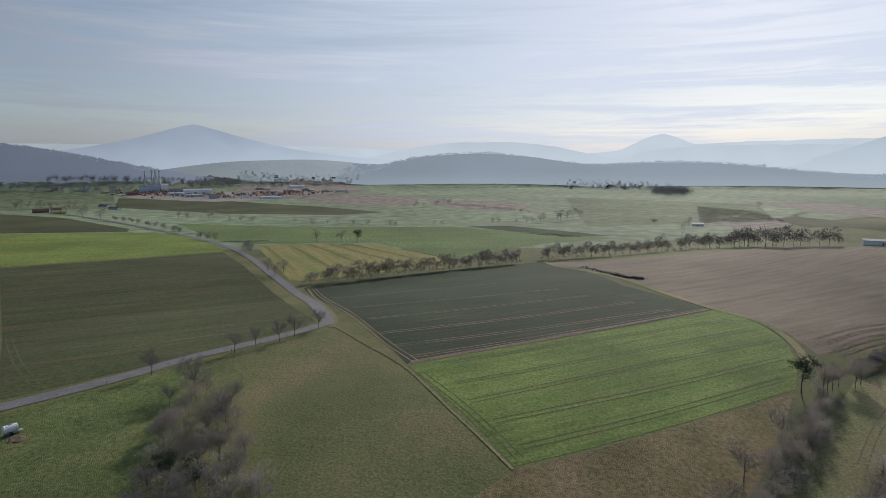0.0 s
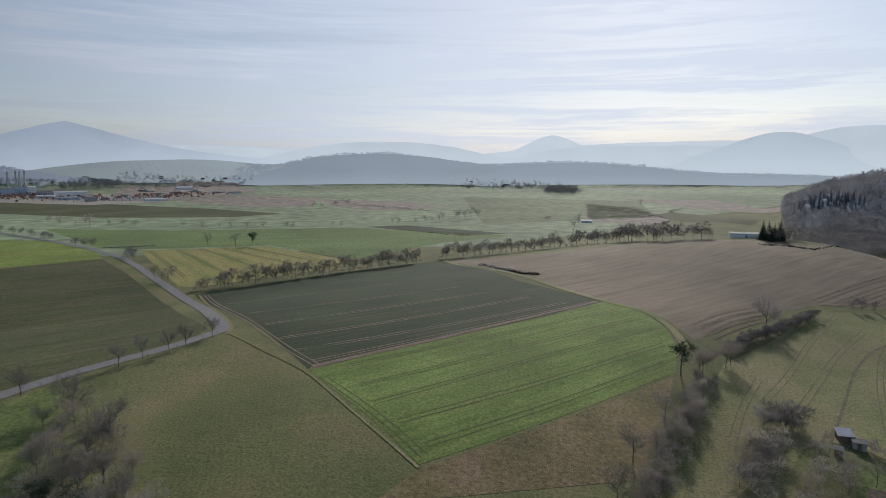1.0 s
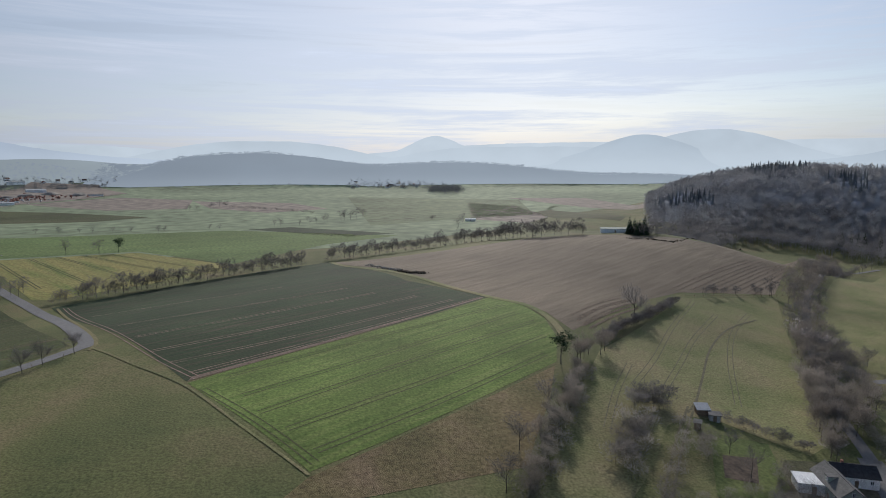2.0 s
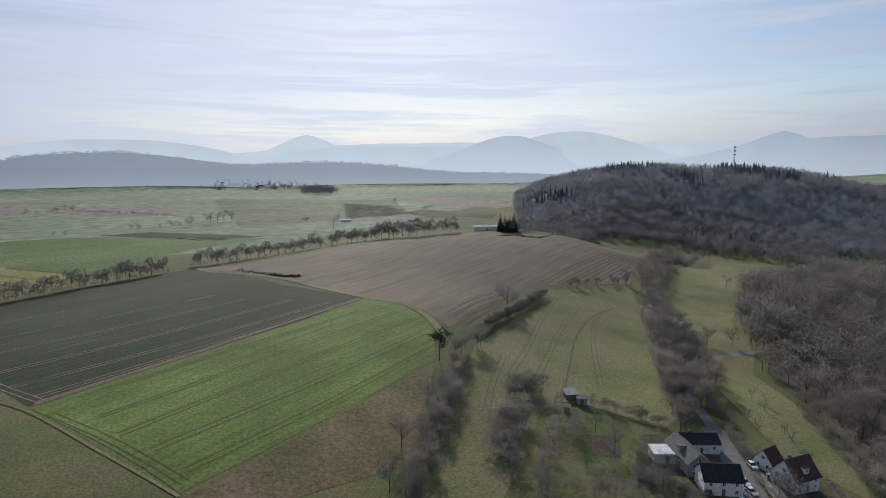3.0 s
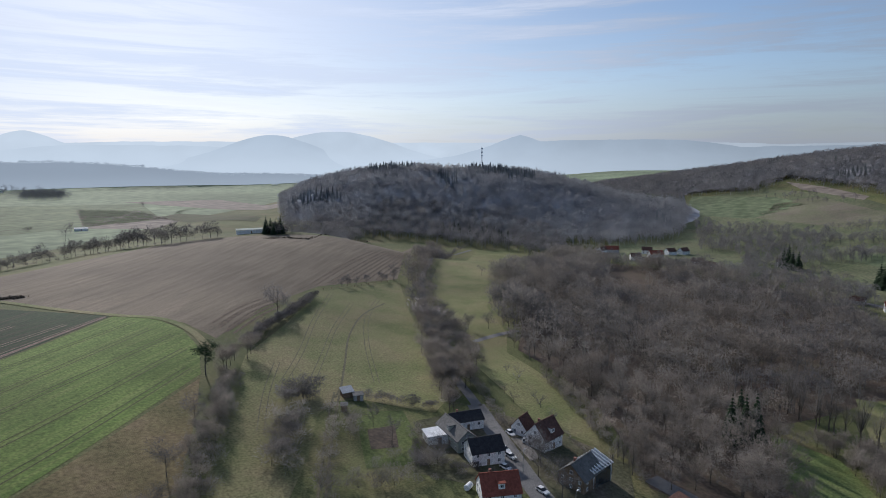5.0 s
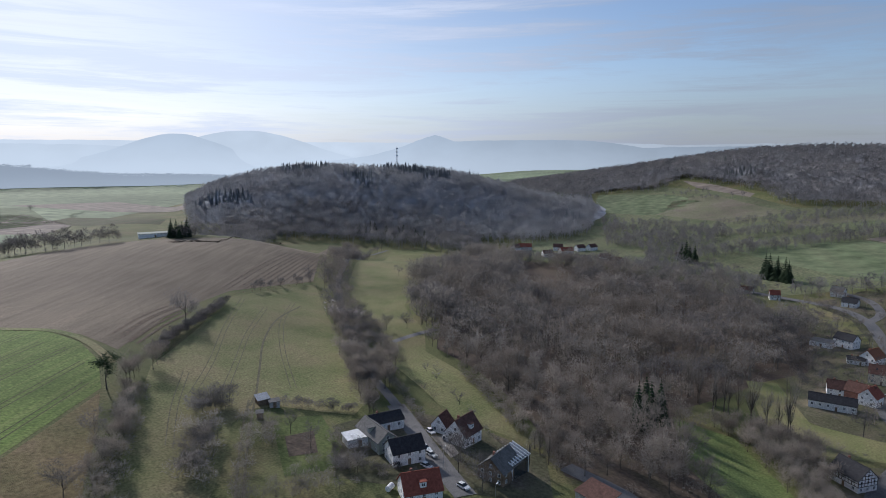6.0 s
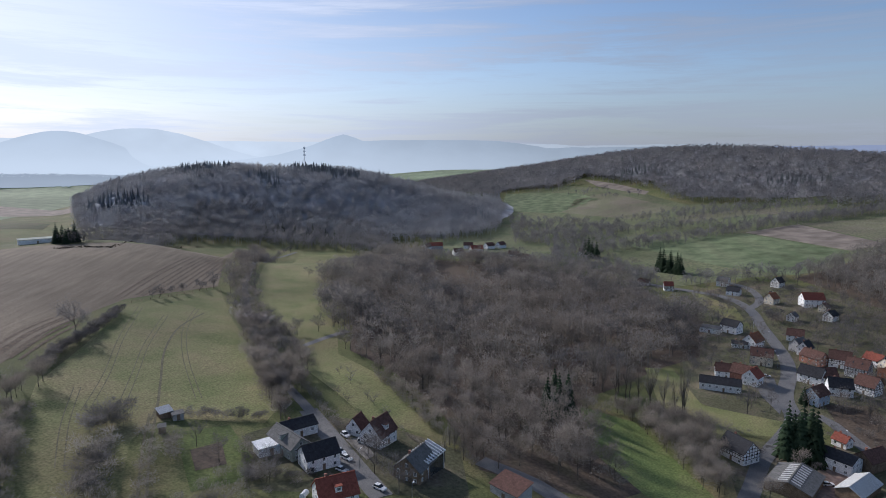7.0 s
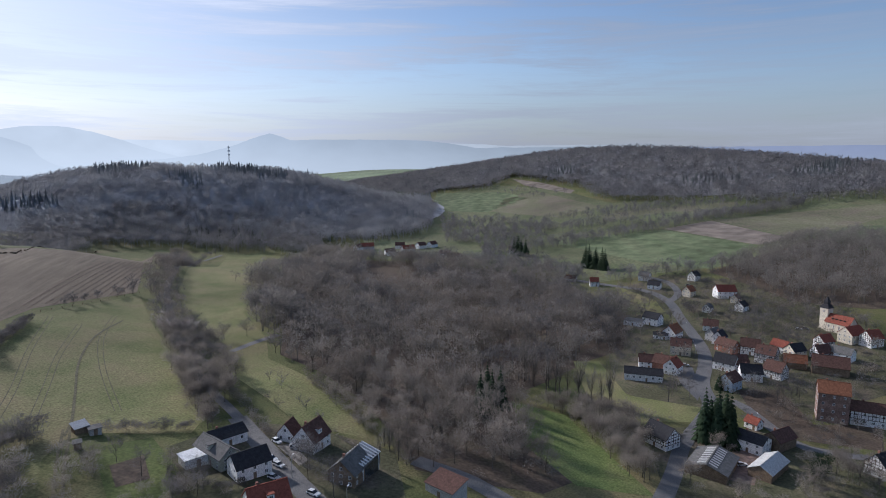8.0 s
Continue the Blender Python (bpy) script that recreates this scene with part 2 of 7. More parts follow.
def ribbon(name, line, width, material, label, lift=0.12, category="road"):
    """A strip along a line, draped over the ground."""
    pts = [Vector((*p, 0)) for p in line]
    fine = []
    for i in range(len(pts) - 1):
        p0, p1, p2, p3 = pts[max(i - 1, 0)], pts[i], pts[i + 1], pts[min(i + 2, len(pts) - 1)]
        k = max(2, int((p2 - p1).length / 5))
        for j in range(k):
            t = j / k
            fine.append(0.5 * (2 * p1 + (p2 - p0) * t + (2 * p0 - 5 * p1 + 4 * p2 - p3) * t * t + (3 * p1 - p0 - 3 * p2 + p3) * t ** 3))
    fine.append(pts[-1])
    verts, faces = [], []
    for i, p in enumerate(fine):
        d = (fine[min(i + 1, len(fine) - 1)] - fine[max(i - 1, 0)]).normalized()
        side = Vector((d.y, -d.x, 0))
        for k in (-0.5, 0.0, 0.5):
            q = p + side * (k * width)
            verts.append((q.x, q.y, ground_z(q.x, q.y) + lift * (1 + (q.xy.length / 500) ** 2)))
        if i:
            a = 3 * i
            faces += [(a - 3, a - 2, a + 1, a), (a - 2, a - 1, a + 2, a + 1)]
    if category == "road":
        ROADS.extend((p.x, p.y, width * 0.5) for p in fine)
    ob = mesh_object(name, verts, [f[::-1] for f in faces], material, smooth_shade=True)
    return tagged(ob, label, category, kind="structure")


drape("field", [(15.4, 123.4), (-10.8, 179.7), (6.6, 190.8), (43.7, 210.4), (80.5, 229.7), (116.2, 251.4), (123.9, 237.1), (123.9, 214.4), (117.9, 194.2), (105.1, 173.0), (60.0, 146.9), (35.0, 133.3)], wheat, "bright green young wheat field with tractor lines")
drape("field", [(-88.0, 375.0), (-11.2, 181.3), (6.7, 192.0), (43.9, 211.8), (81.1, 231.4), (115.1, 252.3), (90.8, 302.6), (78.7, 473.6), (28.2, 452.4), (-32.9, 413.4)], dark_crop, "dark green winter crop field with reddish soil lines")
drape("field", [(82.6, 467.6), (144.8, 446.1), (226.2, 423.6), (276.0, 390.3), (296.5, 369.3), (341.3, 352.1), (539.4, 437.8), (291.6, 249.3), (223.7, 248.3), (174.0, 229.8), (128.7, 200.1), (129.2, 223.2), (114.7, 251.1), (99.9, 309.5)], soil, "harvested grey-brown bare field on a low rise")
drape("field", [(-330.0, 445.2), (-265.7, 482.1), (-193.8, 528.8), (-153.9, 460.3), (-91.1, 336.9), (-52.4, 240.2), (-53.5, 228.7), (-79.9, 190.7), (-97.4, 172.1), (-116.3, 152.1)], olive, "dark olive field of thin winter crop")
drape("field", [(-489.6, 665.8), (-354.4, 682.3), (-296.0, 665.8), (-219.6, 585.4), (-195.0, 532.3), (-268.8, 487.8), (-333.6, 450.1)], rape, "bright yellow-green rape field")
drape("field", [(-677.5, 925.5), (-546.5, 867.8), (-372.5, 717.8), (-360.5, 687.9), (-493.5, 671.2)], olive, "dark olive field beside the country road")
drape("field", [(-103.4, 401.1), (-180.2, 577.2), (-68.2, 585.4), (7.4, 487.8), (-1.7, 460.3), (-91.9, 397.2)], yellow, "pale yellow field with dark tractor lines")
drape("field", [(-348.5, 785.8), (-197.7, 743.5), (11.1, 743.5), (181.0, 630.2), (96.9, 585.4), (7.5, 493.7), (-69.2, 593.9), (-183.8, 585.4), (-223.0, 602.5)], wheat_plain, "flat green field in the plain")
drape("field", [(30.9, 750.3), (82.2, 757.1), (183.6, 650.1), (122.8, 635.0)], dark_crop, "narrow dark ploughed strip")
vivid = surface("lush_grass", [(0.075, 0.10, 0.032), (0.10, 0.125, 0.04), (0.13, 0.135, 0.052)], 0.06, coarse=0.015, fine=1.0, bump_size=0.3)
rough = surface("rough_grass", [(0.13, 0.115, 0.05), (0.17, 0.135, 0.065), (0.20, 0.145, 0.085)], 0.06, coarse=0.015, fine=1.0, bump_size=0.3)
drape("field", [(-116.6, 137.6), (-109.4, 142.5), (-91.7, 161.5), (-79.3, 180.6), (-70.3, 155.6), (-64.2, 126.5), (-57.1, 102.9), (-88.5, 102.2)], vivid, "lush green meadow below the country road", 0.05)
drape("field", [(14.6, 121.3), (59.3, 145.2), (103.0, 170.3), (89.1, 149.7), (64.9, 118.7), (4.0, 110.3)], rough, "rough brownish grass below the wheat field", 0.05)
drape("field", [(127.5, 180.7), (163.1, 203.1), (216.7, 240.4), (287.3, 244.1), (237.8, 195.2), (193.7, 146.8), (164.9, 116.4), (147.9, 111.3), (136.8, 132.1), (128.2, 136.3), (117.1, 131.9), (97.4, 114.0), (76.2, 98.7), (60.2, 105.5), (90.9, 141.9)], meadow, "pale sloping meadow with a trodden path")
drape("field", [(718.1, 41.2), (750.8, -87.9), (641.3, -162.5), (552.4, -106.7), (591.0, -54.1)], far_green_haze, "green field beyond the village")
drape("field", [(754.9, -90.3), (799.0, -150.9), (668.2, -203.1), (641.9, -164.7)], far_soil_haze, "brown field on the far slope")
drape("field", [(803.2, -152.9), (857.7, -255.6), (874.0, -321.0), (887.2, -373.7), (809.6, -342.3), (707.4, -238.6), (672.1, -205.3)], slope_grass_haze, "olive-brown rough pasture on the far slope")
drape("field", [(696.3, -235.0), (754.4, -290.9), (754.6, -319.9), (581.6, -248.8), (612.5, -231.1)], far_green_haze, "green field above the church wood")
drape("field", [(1013.7, 261.7), (1238.4, 306.1), (1148.4, 149.4), (1073.1, 95.7), (979.9, 157.6)], far_green_haze, "pale green field under the wooded ridge")
drape("field", [(984.8, 154.6), (1100.4, 143.0), (1132.2, 89.8), (952.0, -23.7), (891.0, 43.1)], slope_grass_haze, "yellow-green field under the wooded ridge")
drape("field", [(1279.1, 153.7), (1206.6, 85.1), (1114.0, 21.2), (1086.1, 27.3), (1193.8, 116.8)], far_soil_haze, "brown strip of field within the ridge wood")
drape("field", [(879.2, -18.5), (926.2, -113.1), (954.9, -213.0), (913.4, -204.2), (874.3, -107.1), (834.9, -25.8)], slope_grass_haze, "pale meadow strip along the wood")
drape("field", [(236.6, 27.2), (232.6, 5.5), (176.1, -22.5), (169.9, 0.2), (190.8, 17.0)], bright_meadow, "bright green meadow beside the stream")

drape("plain", [(-1500, 620), (-420, 560), (-180, 545), (120, 560), (300, 640), (420, 760), (560, 960), (1300, 1300), (2300, 2200), (1700, 2500), (-1700, 2600)], plain_green_haze, "wide pale green plain of winter crops", 0.03, "plain")
drape("plain", [(1300.0, 335.0), (1420.0, 700.0), (2300.0, 1300.0), (4100.0, 1950.0), (4350.0, 1150.0), (2900.0, 640.0), (2500.0, 420.0), (1700.0, 335.0)], plain_green_haze, "pale green fields beyond the valley village", 0.03, "plain")
drape("field", [(-959.3, 1317.8), (-709.9, 1307.8), (-556.6, 1039.9), (-724.8, 991.0)], far_green_haze, "green field before the hamlet")
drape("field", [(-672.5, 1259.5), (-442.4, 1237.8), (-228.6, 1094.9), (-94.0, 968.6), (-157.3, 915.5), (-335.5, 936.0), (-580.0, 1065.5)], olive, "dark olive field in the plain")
drape("field", [(-334.1, 1310.9), (-199.9, 1493.6), (-50.0, 1377.9), (-51.3, 1124.7), (-171.8, 1124.2)], far_soil_haze, "pinkish-brown ploughed field")
drape("field", [(-48.5, 1335.8), (132.1, 1223.3), (175.7, 1041.0), (70.3, 991.6), (-14.7, 1124.8)], far_soil_haze, "brown ploughed field in the plain")
drape("field", [(278.2, 1384.8), (598.7, 1156.1), (451.3, 816.7), (281.1, 778.4), (178.2, 743.5)], far_green_haze, "large green field in the plain")
drape("field", [(454.2, 848.7), (517.3, 887.0), (561.6, 741.3), (518.8, 698.2), (448.2, 752.9)], olive, "dark narrow field in the plain")
drape("field", [(605.0, 1233.4), (767.9, 1163.0), (681.0, 772.2), (661.8, 764.4), (607.9, 921.0)], far_soil_haze, "brown strip in the far plain")
drape("field", [(461.6, 1109.6), (509.9, 994.8), (451.3, 774.1), (376.6, 704.4), (331.1, 779.1)], far_soil_haze, "pale brown field in the plain")
ribbon("road", [(-117.7, 142.4), (-112.6, 146.9), (-94.8, 167.2), (-79.3, 189.4), (-61.2, 209.4), (-48.9, 227.8), (-45.9, 238.3), (-54.3, 265.8), (-78.2, 336.5), (-122.1, 424.2), (-163.1, 502.8), (-204.2, 565.3), (-309.6, 682.3), (-519.4, 876.9), (-661.7, 979.6)], 6.0, asphalt, "grey country road bending between the fields")
ribbon("road", [(124.0, 60.3), (132.1, 70.3), (145.5, 85.8), (162.4, 105.2)], 6.0, asphalt, "narrow asphalt lane between the houses")
ribbon("road", [(228.6, -41.0), (242.9, -47.3), (259.7, -53.1), (285.3, -53.9), (315.0, -60.5), (348.0, -63.9), (405.2, -61.6), (450.0, -59.4), (484.1, -45.7), (507.0, -12.2), (529.8, 20.9)], 6.8, asphalt, "grey village main road with a wide bend")
ribbon("road", [(450.0, -59.4), (475.1, -69.2), (511.8, -65.5), (538.0, -45.6)], 5.5, asphalt, "side road climbing out of the village")
ribbon("road", [(173.1, -23.8), (192.9, -29.5), (218.2, -36.1), (231.3, -42.0)], 5.5, asphalt, "pale lane beside the farm yard")
ribbon("road", [(261.6, -53.4), (265.9, -63.5), (253.3, -68.1), (238.5, -72.3), (226.0, -78.9), (222.7, -100.3)], 5.0, asphalt, "lane below the castle")
ribbon("road", [(156.8, 45.2), (155.5, 39.0), (153.5, 28.9), (146.8, 17.2)], 7.0, asphalt, "car park road among the trees")
ribbon("road", [(153.6, 94.3), (166.7, 109.9), (177.4, 123.1), (197.1, 145.2), (247.9, 192.5), (311.8, 245.3), (360.2, 277.2), (507.1, 371.7), (538.7, 375.9), (575.5, 381.7)], 3.5, asphalt, "narrow lane climbing between the trees")
ribbon("road", [(222.4, 145.3), (236.5, 143.4), (254.2, 140.1)], 3.5, asphalt, "track at the edge of the wood")
ribbon("field_track", [(80.4, 474.2), (88.5, 371.7), (101.6, 298.3), (114.9, 255.6), (125.6, 232.1), (125.5, 210.7), (119.7, 190.0)], 3.2, meadow, "grassy track along the field's edge", 0.14, "track")
ribbon("field_track", [(-43.0, 228.7), (-28.2, 203.9), (-11.8, 178.7), (2.3, 146.5), (15.0, 122.2)], 0.8, meadow, "narrow overgrown boundary strip", 0.14, "track")
ribbon("verge", [(-84.3, 371.3), (-61.5, 301.5), (-43.7, 241.5), (-43.3, 224.8)], 1.4, dry_grass, "pale dry grass verge at the bend", 0.16, "verge")
rut = surface("wheel_ruts", [(0.075, 0.085, 0.035), (0.10, 0.10, 0.045)], 0.2, fine=1.5)
furrow_early = surface("headland_soil", [(0.13, 0.10, 0.07), (0.20, 0.145, 0.115)], 0.15, fine=1.2)
pink = surface("reddish_soil", [(0.22, 0.155, 0.125), (0.27, 0.19, 0.155), (0.12, 0.10, 0.07)], 0.05, fine=0.6)


def ruts(name, line, gap, width, material, label):
    """Two wheel ruts side by side."""
    for side in (-0.5, 0.5):
        (ax, ay), (bx, by) = line[0], line[-1]
        d = math.hypot(bx - ax, by - ay)
        nx, ny = -(by - ay) / d * gap * side, (bx - ax) / d * gap * side
        ribbon(name, [(x + nx, y + ny) for x, y in line], width, material, label, 0.10, "ruts")


for line in ([(0.0, 181.9), (50.8, 206.4), (116.1, 236.0)], [(3.2, 165.2), (54.4, 190.5), (115.6, 222.8)], [(7.0, 152.5), (54.6, 178.3), (118.1, 211.3)], [(12.7, 142.0), (58.9, 165.2), (113.5, 195.6)], [(17.8, 131.0), (55.5, 150.7), (104.5, 179.2)], [(-6.6, 173.8), (7.9, 144.8), (17.0, 126.5)]):
    ruts("wheel_ruts", line, 1.9, 0.38, rut, "dark wheel ruts through the young wheat")
for line in ([(-80.4, 371.0), (-32.2, 233.2), (-8.1, 182.9)], [(-41.3, 272.0), (4.3, 279.0), (57.9, 295.7)], [(-30.6, 238.4), (16.1, 254.9), (67.7, 277.7)], [(-23.1, 215.0), (26.2, 235.6), (85.0, 265.5)], [(-16.2, 200.2), (35.3, 221.9), (97.8, 252.2)], [(-10.2, 188.3), (44.8, 216.1), (112.2, 252.3)], [(-60.4, 327.0), (-20.2, 332.9), (30.6, 335.8)]):
    ruts("wheel_ruts", line, 2.0, 0.42, pink, "reddish wheel ruts through the dark crop")
drape("headland", [(-10.9, 181.3), (39.4, 208.9), (113.0, 251.4), (113.1, 253.3), (39.9, 211.7), (-9.7, 185.0)], furrow_early, "reddish bare strip between two crops", 0.09, "soil")
for line in ([(-168.6, 569.2), (-107.6, 435.6)], [(-147.1, 577.2), (-84.7, 450.1)], [(-128.4, 581.3), (-58.8, 457.7)], [(-108.7, 581.3), (-30.3, 465.5)], [(-88.5, 581.3), (-15.0, 482.1)]):
    ruts("wheel_ruts", line, 2.2, 0.8, rut, "dark wheel ruts through the yellow field")
for line in ([(-292.5, 393.3), (-154.7, 476.4)], [(-250.9, 335.8), (-188.5, 371.6), (-119.1, 413.4)], [(-215.8, 287.3), (-157.8, 315.3), (-89.3, 348.7)], [(-181.7, 240.7), (-118.7, 245.5), (-62.6, 263.0)], [(-137.7, 181.4), (-108.1, 191.7), (-74.6, 213.2)], [(-188.7, 255.3), (-141.0, 193.4), (-115.5, 164.1)]):
    ruts("wheel_ruts", line, 2.2, 0.5, rut, "faint wheel ruts through the thin crop")
furrow = surface("ploughed_furrow", [(0.115, 0.085, 0.06), (0.15, 0.115, 0.08)], 0.2, fine=1.2, bump_size=0.3)
for line in ([(222.2, 251.3), (273.7, 279.3), (340.7, 313.2)], [(234.2, 250.3), (289.6, 279.5), (357.6, 315.0)], [(244.8, 249.6), (304.0, 280.1), (370.0, 315.3)], [(259.1, 249.8), (313.4, 278.3), (375.4, 312.4)], [(274.3, 250.1), (332.2, 281.8), (376.6, 307.6)], [(137.2, 208.8), (159.6, 223.8), (185.2, 235.1)], [(137.2, 203.7), (158.8, 217.3), (179.0, 227.2)], [(138.6, 215.4), (160.0, 228.9), (180.1, 237.8)]):
    ruts("furrow", line, 3.0, 1.2, furrow, "dark plough furrows at the field's end")
trail = surface("trodden_grass", [(0.11, 0.10, 0.06), (0.15, 0.135, 0.085)], 0.3, fine=1.5)
ribbon("footpath", [(129.7, 137.9), (138.5, 144.0), (155.4, 159.2), (181.1, 182.3), (210.1, 202.1), (238.5, 213.0)], 0.8, trail, "trodden footpath across the meadow", 0.12, "path")
for line in ([(130.2, 149.8), (155.4, 170.3), (183.1, 193.1), (219.3, 218.7)], [(122.4, 154.7), (147.6, 174.7), (180.5, 203.7), (220.0, 234.9)], [(151.6, 139.7), (180.0, 171.1), (209.2, 198.2), (242.0, 220.7)], [(96.8, 132.2), (113.5, 151.2), (133.3, 170.6)]):
    ruts("wheel_ruts", line, 1.9, 0.3, trail, "faint old wheel ruts up the pale meadow")
for line in ([(133.8, 140.9), (117.1, 126.4), (102.1, 112.2), (86.7, 97.4)],):
    ruts("wheel_ruts", line, 1.8, 0.7, trail, "old wheel ruts in the meadow grass")
drape("lawn", [(128.0, 127.1), (141.0, 119.0), (127.8, 100.5), (115.9, 95.4), (105.9, 101.7)], vivid, "mown lawn in the garden", 0.07, "lawn")
drape("garden_bed", [(122.1, 116.5), (130.9, 113.5), (121.2, 103.8), (114.2, 107.7)], litter, "dug garden bed with dead stalks", 0.13, "bed")
drape("yard", [(232.2, -56.3), (220.1, -62.8), (194.9, -54.0), (196.8, -47.0)], pink, "bare reddish earth of the farm yard", 0.1, "yard")
drape("field", [(304.3, 3.8), (307.3, -8.8), (263.3, -19.9), (256.2, -48.5), (240.7, -44.9), (234.9, -20.3), (256.1, -3.2)], meadow, "pale meadow above the stream", 0.06)
drape("field", [(503.2, -23.3), (454.4, -51.0), (384.3, -57.1), (410.2, -48.3), (464.7, -27.9)], meadow, "sunlit grass strip along the village road", 0.06)
drape("yard", [(306.8, -44.0), (309.0, -53.5), (277.7, -52.1), (263.6, -48.7), (283.1, -44.6)], asphalt, "asphalt forecourt beside the road", 0.09, "yard")
drape("yard", [(148.0, 83.6), (151.1, 80.0), (142.9, 71.6), (139.3, 72.3)], gravel_early, "paved drive before the gabled house", 0.12, "yard")
drape("field", [(382.2, 282.6), (570.5, 371.3), (576.7, 299.4), (526.9, 294.8), (430.0, 240.0), (285.0, 178.0), (246.0, 142.0), (219.0, 126.0), (204.0, 99.0), (182.0, 72.0), (163.0, 62.0), (164.0, 85.0), (180.0, 105.0), (205.0, 140.0), (235.0, 170.0), (262.0, 195.0), (320.0, 243.0)], meadow, "green meadow over the crest", 0.05)


valley_grass = surface("valley_grass", [(0.115, 0.135, 0.065), (0.14, 0.15, 0.08), (0.155, 0.15, 0.085)], 0.03, coarse=0.01, fine=0.4)
drape("valley_meadows", [(738.6, 283.6), (892.1, 232.1), (1200.9, 300.4), (1251.8, 204.3), (1115.9, 38.2), (978.0, -36.0), (1001.6, -218.8), (961.3, -397.8), (675.5, -302.9), (619.5, -187.0), (562.7, -126.7), (547.9, -69.6), (513.4, -12.3), (570.0, 70.4), (595.5, 155.1), (596.4, 216.7)], valley_grass, "grey-green winter meadows across the valley", 0.04, "meadow")
drape("forest_floor", [(542.5, -102.7), (649.7, -205.6), (663.7, -249.6), (636.1, -285.7), (429.8, -196.9), (427.9, -177.4), (451.0, -138.9), (500.0, -121.5)], litter, "brown leaf litter behind the church", 0.06, "forest floor")
drape("gardens", [(472.2, -11.6), (541.6, -68.9), (504.6, -126.6), (439.5, -162.4), (371.9, -163.3), (289.0, -129.2), (250.8, -80.7), (260.2, -60.1), (245.0, -44.6), (269.1, -15.4), (349.2, -12.7)], gardens, "patchy gardens and yards between the houses", 0.035, "gardens")
drape("gardens", [(229.6, -24.1), (237.1, -45.3), (238.9, -63.7), (228.9, -81.6), (222.7, -100.3), (196.3, -90.6), (177.1, -25.8)], gardens, "rough ground round the farm buildings", 0.035, "gardens")
drape("gardens", [(138.4, 111.4), (160.5, 104.0), (162.5, 78.2), (159.1, 51.8), (132.7, 40.5), (113.7, 92.6)], gardens, "gardens round the lane houses", 0.035, "gardens")
drape("forest_floor", [(226.0, 124.5), (213.0, 98.8), (190.7, 72.1), (166.2, 53.5), (151.2, 43.6), (152.3, 27.7), (158.0, 9.0), (172.0, 1.0), (197.2, 12.0), (244.0, 28.0), (262.0, 20.0), (306.3, -3.4), (330.3, -22.0), (408.4, -29.0), (455.6, -6.2), (503.0, 17.0), (549.0, 68.0), (584.0, 152.9), (584.0, 224.5), (624.0, 294.0), (437.8, 224.0), (300.0, 168.0), (262.0, 142.0)], litter, "brown leaf litter under the ravine wood", 0.045, "forest floor")
drape("castle_bank", [(281.5, -68.1), (285.8, -86.4), (248.8, -88.0), (253.1, -112.7), (229.8, -104.1), (232.9, -75.5), (251.5, -67.7)], litter, "bare brown bank below the castle", 0.06, "bank")
# ---- distant hills ----
def far_hills(name, dist, az0, az1, tops, material, label):
    """A long ridge at the edge of the land: its crest follows the bumps (azimuth, degrees high, half-width)."""
    verts, faces = [], []
    n = int((az1 - az0) / 0.25)
    for i in range(n + 1):
        az = az0 + (az1 - az0) * i / n
        high = max([0.0] + [h * math.exp(-abs((az - c) / w) ** p) for c, h, w, p in tops])
        high += 0.05 * noise.noise((az * 0.7, dist, 0)) + 0.03 * noise.noise((az * 2.5, dist, 3))
        s, c = math.sin(radians(az)), math.cos(radians(az))
        for k, (r, e) in enumerate(((dist - 500, -1.6), (dist - 160, high * 0.6 - 0.5), (dist, high), (dist + 150, -1.6))):
            verts.append((r * s, r * c, EYE_Z + r * math.tan(radians(e))))
        if i:
            for k in range(3):
                a = 4 * i + k
                faces.append((a - 4, a, a + 1, a - 3))
    return tagged(mesh_object(name, verts, faces, material, smooth_shade=True), label, "hills", kind="structure")


